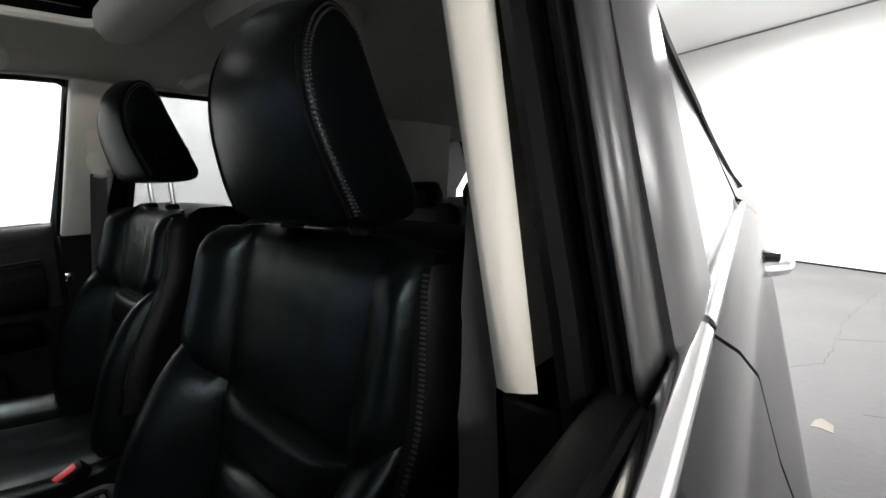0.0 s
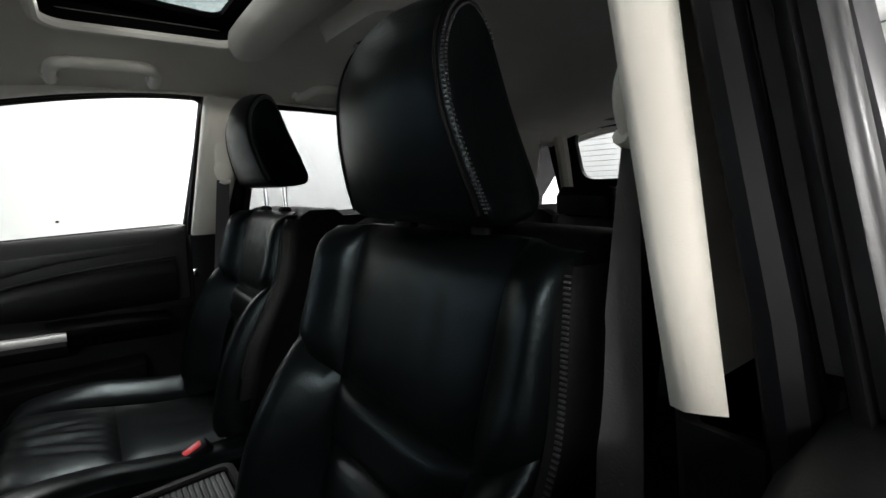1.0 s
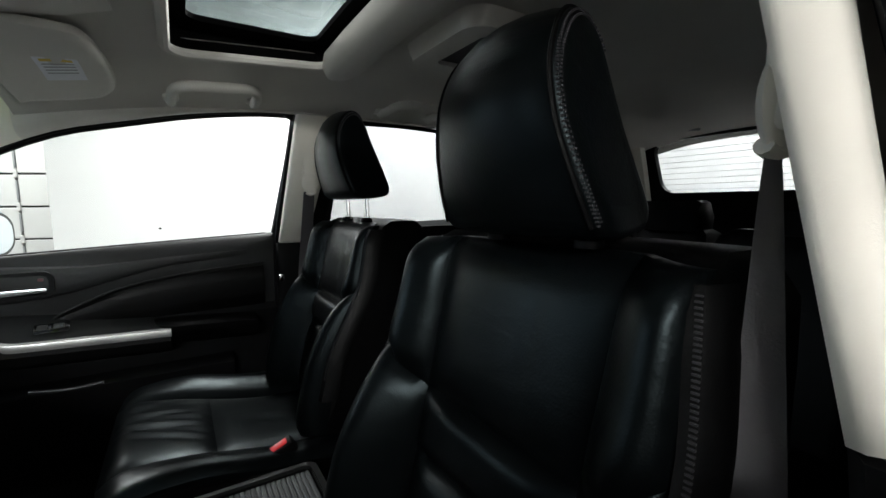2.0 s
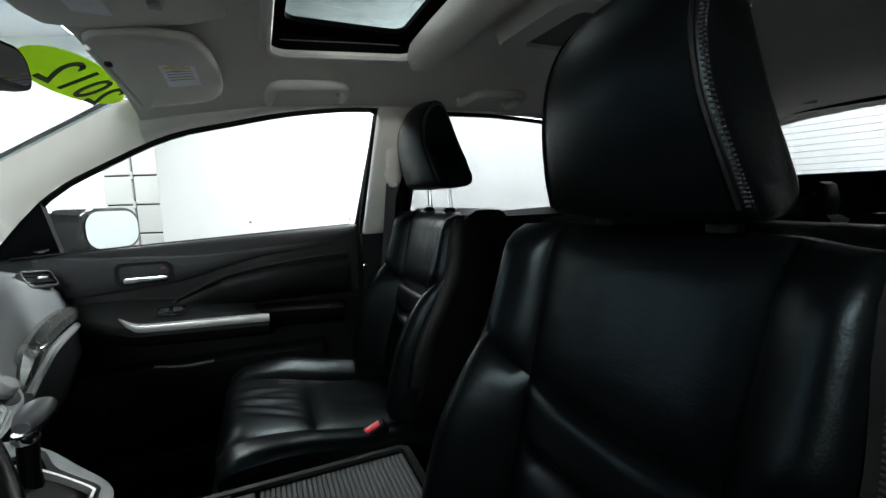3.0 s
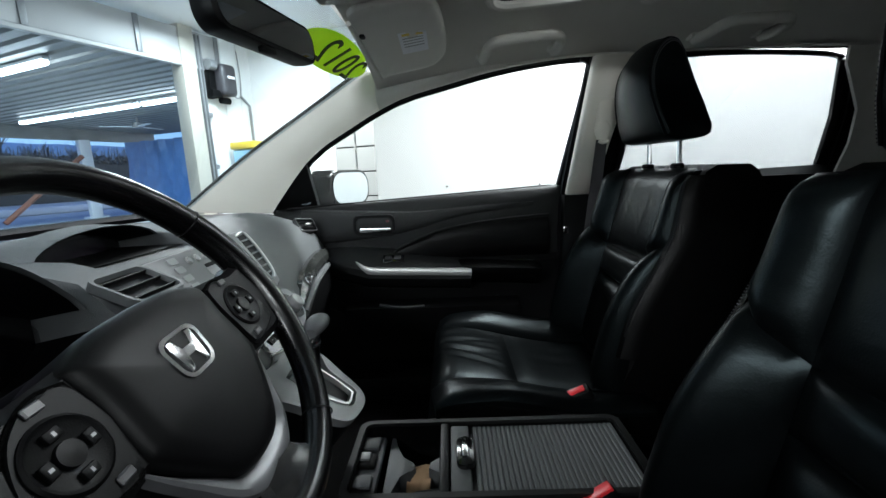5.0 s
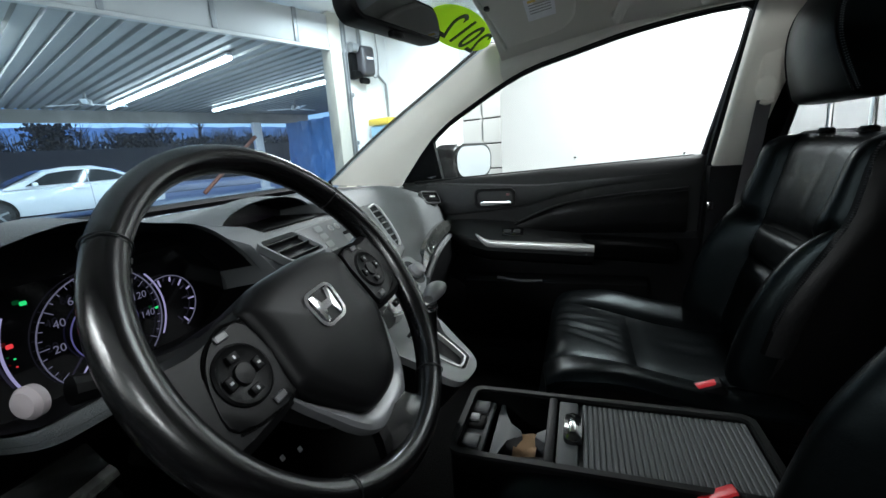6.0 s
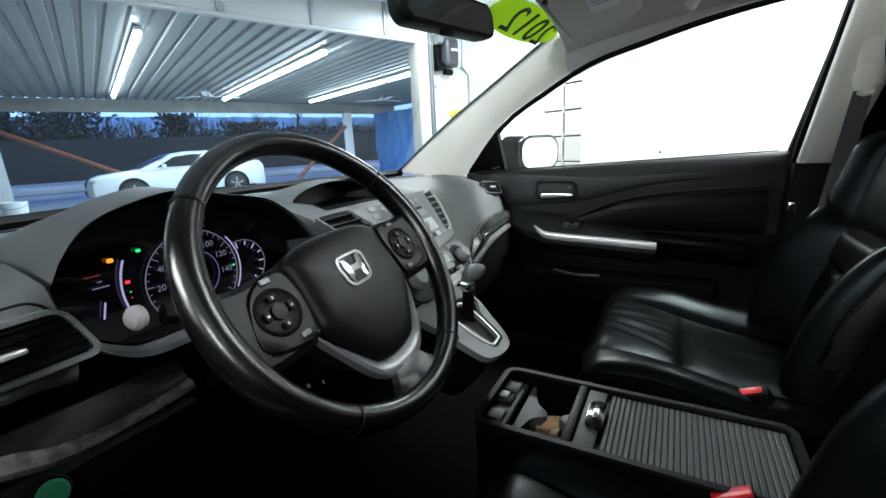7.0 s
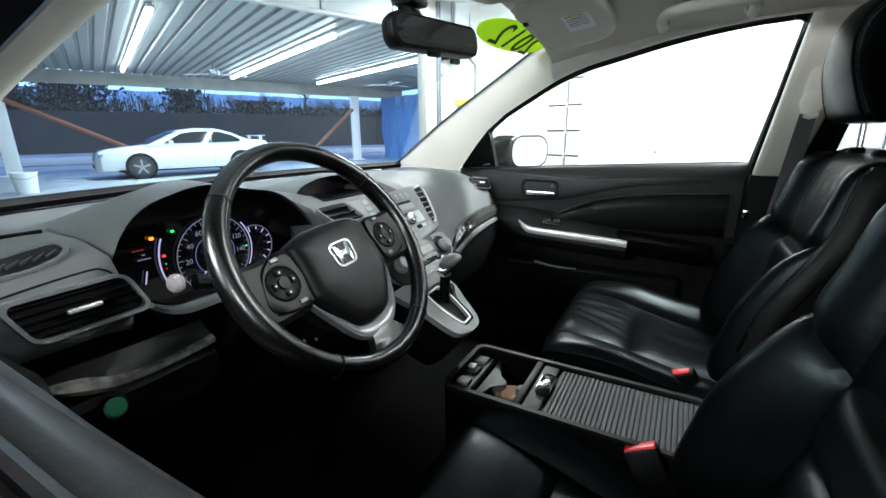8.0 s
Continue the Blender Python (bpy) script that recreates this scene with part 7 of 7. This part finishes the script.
# spokes and switch pods
for s in (-1, 1):
    bm = BM()
    loft(bm, [[(s * x, lerp(y0, y1, q), z + dz) for q, dz in ((0, -0.006), (0.08, 0), (0.5, 0.002), (0.92, 0), (1, -0.006), (1, -0.03), (0, -0.03))] for x, y0, y1, z in ((0.066, -0.052, 0.036, -0.001), (0.085, -0.054, 0.034, 0.0), (0.11, -0.056, 0.032, 0.0), (0.135, -0.056, 0.030, 0.001), (0.155, -0.054, 0.032, 0.003), (0.168, -0.052, 0.036, 0.004))])
    part("spoke", bm, HUBPAD, sw)
    pod = [(0.083, 0.025), (0.104, 0.028), (0.127, 0.016), (0.140, -0.004), (0.146, -0.028), (0.138, -0.041), (0.096, -0.048), (0.087, -0.042), (0.084, -0.020), (0.081, 0.004)]
    pod = [tuple(p) for p in curve(pod + pod[:1], 41)][:-1]
    px, py = 0.112, -0.009
    bm = BM()
    annulus(bm, [(px + (a - px) * 1.05, py + (b - py) * 1.05) for a, b in pod], [(px + (a - px) * 0.97, py + (b - py) * 0.97) for a, b in pod], lambda a, b, h: (s * a, b, 0.0005 + 0.0016 * h))
    part("pod_gap", bm, CARPET, sw)
    bm = BM()
    prism(bm, [(px + (a - px) * 0.98, py + (b - py) * 0.98) for a, b in pod], lambda a, b, h: (s * a, b, -0.004 + 0.0085 * h), bev=0.002)
    p = part("switch_pod", bm, HUBPAD, sw)
    bm = BM()
    mp = frame_at((s * px, py, 0.0045), (1, 0, 0), (0, 1, 0))
    lathe(bm, [(0.0245, -0.003), (0.0245, 0.0012), (0.0225, 0.0024), (0.019, 0.0004), (0.0005, 0.0002)], mp, 32)
    rg = part("switch_ring", bm, DARK, p)
    bm = BM()
    lathe(bm, [(0.0085, 0.0), (0.0080, 0.003), (0.0005, 0.0036)], mp)
    part("centre_switch", bm, HUBPAD, rg)
    for k in range(4):
        bm = BM()
        rbox(bm, (0.0142, 0, 0.002), (0.007, 0.010, 0.003), 0.001, mp @ Matrix.Rotation(math.pi / 2 * k, 4, "Z"))
        part("rocker", bm, DARK, rg)
        bm = BM()
        rbox(bm, (0.0142, 0, 0.0037), (0.003, 0.002, 0.0005), 0, mp @ Matrix.Rotation(math.pi / 2 * k, 4, "Z"))
        part("switch_mark", bm, SATIN, rg)
    for x, y in ((0.108, 0.0225), (0.100, -0.040)):
        bm = BM()
        rbox(bm, (s * x, y, 0.0055), (0.012, 0.0065, 0.003), 0.001, seg=1)
        part("small_switch", bm, SWITCHGREY, p)
    # silver leg of the lower spoke
    bm = BM()
    rows = []
    for xi, yi, xo, yo, z in curve([(0.081, -0.050, 0.087, -0.049, -0.005), (0.071, -0.066, 0.079, -0.068, -0.003), (0.059, -0.081, 0.068, -0.088, -0.002), (0.047, -0.096, 0.057, -0.108, -0.001), (0.035, -0.109, 0.043, -0.124, -0.002), (0.018, -0.116, 0.025, -0.134, -0.001), (0.0, -0.118, 0.0, -0.136, -0.001)], 24):
        rows.append([(s * lerp(xi, xo, q), lerp(yi, yo, q), z + dz) for q, dz in ((-0.12, -0.010), (0.0, -0.004), (0.35, 0.000), (0.70, 0.002), (1.0, 0.0005), (1.12, -0.006))])
    sheet(bm, rows, (0, 0, -0.003))
    part("lower_spoke", bm, WHEELSILVER, sw, "satin silver spoke")
bm = BM()
loft(bm, [[(w * q, y, z + dz) for q, dz in ((-1, -0.004), (-0.8, 0.002), (0, 0.004), (0.8, 0.002), (1, -0.004), (0.8, -0.02), (-0.8, -0.02))] for w, y, z in ((0.030, -0.130, -0.003), (0.036, -0.140, -0.001), (0.044, -0.150, 0.0), (0.056, -0.160, 0.002), (0.070, -0.166, 0.002))])
part("spoke_foot", bm, LEATHER_WHEEL, sw)
for k in range(3):
    bm = BM()
    rbox(bm, (-0.105 + 0.018 * k, -0.088 - 0.006 * k, -0.046), (0.004, 0.0045, 0.001), 0.0005)
    part("column_mark", bm, SATIN, sw)
bm = BM()
cyl(bm, (0, 0, -0.06), (0, 0, -0.30), 0.045, 0.06, 18)
part("column_shroud", bm, DARK, sw)
# the wheel is turned a little
TURN = Matrix.Rotation(radians(4.5), 4, "Z")
for ob in sw.children:
    if ob is not rim and not ob.name.startswith("column"):
        for o in [ob] + list(ob.children_recursive):
            o.data.transform(TURN)
# column stalk with a round end
sk = thing("light_stalk", (-0.5, 0.73, 0.93), "black column stalk with a round grey end", "stalk")
bm = BM()
tube(bm, curve([(-0.42, 0.742, 0.938), (-0.48, 0.748, 0.945), (-0.525, 0.755, 0.955)], 8), [0.013, 0.011, 0.010, 0.009, 0.009, 0.010, 0.011, 0.012], 10)
part("arm", bm, DARK, sk)
bm = BM()
lathe(bm, [(0.0085, -0.006), (0.0125, -0.003), (0.0128, 0.003), (0.0095, 0.007), (0.0005, 0.008)], frame_at((-0.548, 0.757, 0.960), (0.25, -1, 0), (0.1, 0.1, 1)))
part("end_cap", bm, pmat("grey_cap", (0.28, 0.25, 0.26), 0.5), sk)

# ---------------------------------------------------------------- centre console
LID = pmat("ribbed_lid_plastic", (0.062, 0.066, 0.068), 0.55, var=0.1, bump=0.3, bscale=600)
SWITCH = pmat("grey_console_plastic", (0.07, 0.073, 0.077), 0.5, bump=0.2, bscale=500)
cc = thing("floor_console", (-0.05, 0.34, 0.33), "black floor console with cup holders and ribbed lid", "console")
CX0, CX1 = -0.152, 0.046
CXM, CW = (CX0 + CX1) / 2, CX1 - CX0
Z = 0.632
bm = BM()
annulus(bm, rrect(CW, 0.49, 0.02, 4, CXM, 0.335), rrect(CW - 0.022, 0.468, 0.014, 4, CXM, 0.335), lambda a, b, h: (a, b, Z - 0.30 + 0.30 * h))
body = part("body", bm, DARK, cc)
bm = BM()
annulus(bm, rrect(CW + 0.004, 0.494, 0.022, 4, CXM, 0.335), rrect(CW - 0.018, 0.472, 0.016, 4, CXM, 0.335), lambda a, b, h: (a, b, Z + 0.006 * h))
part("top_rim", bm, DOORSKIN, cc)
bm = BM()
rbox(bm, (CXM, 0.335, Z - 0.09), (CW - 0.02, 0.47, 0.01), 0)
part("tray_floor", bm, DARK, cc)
bm = BM()
rbox(bm, (CXM, 0.420, Z - 0.02), (CW - 0.02, 0.016, 0.05), 0.004)
part("divider", bm, DOORSKIN, cc)
# ribbed lid: each rib a slat
ld = thing("console_lid", (CXM, 0.25, Z), "grey ribbed sliding lid with a latch", "console lid")
for k in range(30):
    bm = BM()
    y = 0.108 + 0.0088 * k
    rbox(bm, (CXM, y, Z - 0.0035), (CW - 0.030, 0.0082, 0.0055), 0.0016, seg=1)
    part("slat", bm, LID, ld)
bm = BM()
rbox(bm, (CXM, 0.255, Z - 0.012), (CW - 0.026, 0.305, 0.010), 0)
part("backing", bm, DARK, ld)
bm = BM()
rbox(bm, (CXM, 0.392, Z - 0.004), (CW - 0.028, 0.034, 0.010), 0.003)
part("front_bar", bm, LID, ld)
bm = BM()
prism(bm, rrect(0.078, 0.030, 0.014, 5, -0.052, 0.384), lambda a, b, h: (a, b, Z - 0.001 + 0.010 * h), bev=0.002)
lt = part("latch", bm, PIANO, ld)
bm = BM()
rbox(bm, (-0.052, 0.384, Z + 0.011), (0.038, 0.010, 0.004), 0.002)
part("latch_button", bm, CHROME, lt)
# switch strip across the front, cup divider and a brown leaf of paper
bm = BM()
rbox(bm, (-0.048, 0.556, Z - 0.022), (0.150, 0.050, 0.014), 0.004)
spn = part("switch_panel", bm, SWITCH, body)
for x, w, mt in ((0.002, 0.034, SWITCH), (-0.046, 0.036, DARK), (-0.098, 0.030, SWITCH)):
    bm = BM()
    rbox(bm, (x, 0.556, Z - 0.013), (w, 0.034, 0.010), 0.004)
    part("switch", bm, mt, spn)
bm = BM()
rbox(bm, (-0.040, 0.560, Z - 0.007), (0.020, 0.020, 0.006), 0.002)
part("switch_cap", bm, SATIN, spn)
bm = BM()
prism(bm, [(0.030, 0.522), (0.030, 0.514), (-0.010, 0.506), (-0.030, 0.496), (-0.042, 0.474), (-0.056, 0.470), (-0.066, 0.480), (-0.074, 0.498), (-0.10, 0.506), (-0.138, 0.510), (-0.138, 0.520)], lambda a, b, h: (a, b, Z - 0.075 + 0.055 * h), bev=0.003)
part("cup_divider", bm, SWITCH, body)
bm = BM()
prism(bm, [(-0.025, 0.414), (-0.03, 0.432), (-0.042, 0.446), (-0.056, 0.448), (-0.066, 0.434), (-0.07, 0.414)], lambda a, b, h: (a, b, Z - 0.075 + 0.055 * h), bev=0.003)
part("cup_prong", bm, SWITCH, body)
bm = BM()
P = [[(-0.085 + 0.045 * i / 5 + 0.004 * math.sin(j), 0.445 + 0.04 * j / 5, Z - 0.045 + 0.008 * math.sin(i * 1.3) * math.cos(j * 1.1) + 0.003 * i) for j in range(6)] for i in range(6)]
sheet(bm, P, (0, 0, 0.0012))
solo("paper_scrap", bm, pmat("brown_paper", (0.42, 0.27, 0.15), 0.8), "crumpled brown paper scrap in the cup holder", "paper")

# ---------------------------------------------------------------- overhead things
rv = thing("rearview_mirror", (-0.056, 0.64, 1.32), "black rear-view mirror on a windscreen stalk", "rear-view mirror")
RM = frame_at((-0.014, 0.662, 1.338), (0.295, -0.046, 0.012), (0.0, 0.10, 1.0))
bm = BM()
loft(bm, [[RM @ Vector((a * k, b * k, z)) for a, b in [(p[0], p[1] * (1 + 0.10 * math.cos(p[0] * 10))) for p in rrect(0.276, 0.060, 0.024, 8)]] for k, z in ((0.965, 0.011), (0.99, 0.009), (1.0, 0.004), (1.0, -0.008), (0.95, -0.024), (0.72, -0.036), (0.2, -0.040))])
rmb = part("housing", bm, DARK, rv)
bm = BM()
prism(bm, [(p[0], p[1] * (1 + 0.10 * math.cos(p[0] * 10))) for p in rrect(0.256, 0.048, 0.019, 8)], lambda a, b, h: RM @ Vector((a, b, 0.0105 + 0.002 * h)))
part("mirror_glass", bm, DARKMIRROR, rmb, "mirror glass darkened to subdue its reflection")
bm = BM()
tube(bm, curve([RM @ Vector((0.0, 0, -0.03)), (-0.010, 0.705, 1.372), (-0.010, 0.735, 1.408)], 8), [0.02, 0.014, 0.012, 0.012, 0.012, 0.014, 0.018, 0.024], 10)
part("stalk", bm, DARK, rv)
bm = BM()
rbox(bm, (-0.010, 0.728, 1.412), (0.06, 0.06, 0.02), 0.008, pose(0, 0, 0))
part("mount", bm, DARK, rv)
bm = BM()
rbox(bm, (-0.02, -0.036, 0.004), (0.034, 0.010, 0.012), 0.003, RM)
part("tilt_lever", bm, DARK, rmb)

# lime oval sticker on the glass, lettered to be read from outside
us, vs = 0.68, 0.022
c = ws(us, vs)
ex = (ws(us + 0.05, vs) - ws(us - 0.05, vs)).normalized()
ey = (ws(us, vs - 0.05) - ws(us, vs + 0.05)).normalized()
ST = frame_at(c, ex, ey)
stk = thing("year_sticker", c, "lime green oval year sticker on the windscreen", "sticker")
bm = BM()
prism(bm, [(0.195 * math.cos(t), 0.070 * math.sin(t)) for t in (2 * math.pi * k / 40 for k in range(40))], lambda a, b, h: ws(us + a / 0.64, vs - b / 0.87) + Vector((0, -0.003 - 0.001 * h, -0.003)))
part("vinyl", bm, LIME, stk)
for k, digit in enumerate("2012"):
    text_part("numeral", digit, ST @ Matrix.Translation(((1.5 - k) * 0.064 + 0.022, 0, 0.012)) @ Matrix.Diagonal((-1, 1.05, 1, 1)), 0.115, INK, stk)

for sgn in (1, -1):
    S = (lambda p: Vector(p)) if sgn > 0 else (lambda p: Vector(mir(p)))
    sv = thing("sun_visor", S((0.42, 0.48, 1.44)), "beige-grey cloth sun visor folded up", "sun visor", group="sun visors")
    bm = BM()
    out = [(0.185, 0.582), (0.505, 0.570), (0.530, 0.545), (0.530, 0.44), (0.510, 0.406), (0.45, 0.388), (0.28, 0.394), (0.190, 0.408), (0.168, 0.44), (0.165, 0.55)]
    out = [tuple(p) for p in curve(out + out[:1], 46)][:-1]
    mx, my = 0.365, 0.485
    hang = lambda x, y, dz: S((x, y, min(liner_z(x, y), 1.452) - dz))
    loft(bm, [[hang(mx + (x - mx) * k, my + (y - my) * k, dz) for x, y in out] for k, dz in ((0.95, 0.004), (0.99, 0.008), (1.0, 0.014), (0.99, 0.021), (0.95, 0.026), (0.86, 0.029), (0.5, 0.030), (0.05, 0.030))])
    vb = part("visor_board", bm, LINER, sv)
    bm = BM()
    P = [[hang(x, y, 0.0305) for y in np.linspace(0.496, 0.432, 4)] for x in np.linspace(0.300, 0.415, 4)]
    sheet(bm, P, (0, 0, -0.0008))
    lb = part("warning_label", bm, PAPER, vb, "pale printed label")
    for x0, x1, mt in ((0.306, 0.318, YELLOW), (0.330, 0.334, SATIN), (0.345, 0.349, SATIN), (0.360, 0.364, SATIN), (0.375, 0.379, SATIN)):
        bm = BM()
        sheet(bm, [[hang(x, y, 0.0318) for y in (0.488, 0.464, 0.440)] for x in (x0, x1)], (0, 0, -0.0004))
        part("print_bar", bm, mt, lb)
    bm = BM()
    tube(bm, [S((0.24, 0.590, liner_z(0.28, 0.59) - 0.008)), S((0.58, 0.580, liner_z(0.55, 0.58) - 0.008))], 0.006, 8)
    part("visor_rod", bm, LINER, sv)
    bm = BM()
    rbox(bm, S((0.255, 0.566, liner_z(0.300, 0.566) - 0.034)), (0.016, 0.012, 0.008), 0.003)
    part("visor_clip", bm, DARK, sv)


def grab_handle(x, y0, y1, label):
    g = thing("grab_handle", (x, (y0 + y1) / 2, 1.43), label, "grab handle", group="roof grab handles")
    z = lambda y: liner_z(x, y) + 0.004
    s = 1 if x > 0 else -1
    bm = BM()
    low = lambda a, y, q=0.042: (a, y, liner_z(a, y) - q)
    pts = curve([low(x + s * 0.004, y0, 0.010), low(x - s * 0.050, y0 - 0.001, 0.026), low(x - s * 0.105, y0 - 0.008, 0.032), low(x - s * 0.132, y0 - 0.036, 0.034), low(x - s * 0.138, (y0 + y1) / 2, 0.036), low(x - s * 0.132, y1 + 0.036, 0.034), low(x - s * 0.105, y1 + 0.008, 0.032), low(x - s * 0.050, y1 + 0.001, 0.026), low(x + s * 0.004, y1, 0.010)], 34)
    tube(bm, pts, 0.0125, 12, flat=1.15)
    part("grip", bm, LINER, g)
    for y in (y0, y1):
        bm = BM()
        rbox(bm, (x + s * 0.006, y, z(y) - 0.004), (0.04, 0.036, 0.024), 0.008)
        part("end_cap", bm, LINER, g)


grab_handle(0.568, 0.285, 0.085, "beige-grey folding roof grab handle")
grab_handle(0.555, -0.30, -0.48, "beige-grey folding roof grab handle")

# overhead console and dome light
oc = thing("overhead_console", (XC, 0.5, 1.44), "beige-grey overhead console with map lights", "overhead console")
bm = BM()
P = [[(lerp(-0.18, 0.155, i / 8), lerp(0.62, 0.36, j / 8), liner_z(0, lerp(0.62, 0.36, j / 8)) - 0.004 - 0.006 * min(i, 8 - i, 2) - 0.006 * min(j, 8 - j, 2)) for j in range(9)] for i in range(9)]
sheet(bm, P, (0, 0, 0.012))
ob_ = part("housing", bm, LINER, oc)
for x in (-0.07, 0.03):
    bm = BM()
    rbox(bm, (x, 0.53, liner_z(0, 0.53) - 0.030), (0.055, 0.05, 0.006), 0.003)
    part("map_lamp", bm, PAPER, ob_)
bm = BM()
for k in range(4):
    rbox(bm, (-0.08 + 0.04 * k, 0.45, liner_z(0, 0.45) - 0.030), (0.022, 0.018, 0.006), 0.003)
part("console_switch", bm, SATIN, ob_)
dl = thing("dome_light", (-0.03, -0.25, 1.49), "beige dome light with a dark mesh lens", "dome light")
bm = BM()
f = lambda a, b, h: (0.010 + a, -0.300 + b, liner_z(0.010 + a, -0.300 + b) - 0.034 + 0.036 * h)
annulus(bm, rrect(0.27, 0.23, 0.05, 5), rrect(0.19, 0.12, 0.02, 5), lambda a, b, h: f(a * (1 + 0.08 * h), b * (1 + 0.1 * h), h))
dh = part("housing", bm, LINER, dl)
bm = BM()
prism(bm, rrect(0.20, 0.13, 0.02, 5), lambda a, b, h: f(a, b, 0.3 + 0.2 * h))
part("lens", bm, WEBBING, dh, "dark mesh lens")
bm = BM()
rbox(bm, (-0.03, -0.392, liner_z(-0.03, -0.392) - 0.036), (0.06, 0.022, 0.008), 0.003)
part("lamp_switch", bm, PAPER, dh)
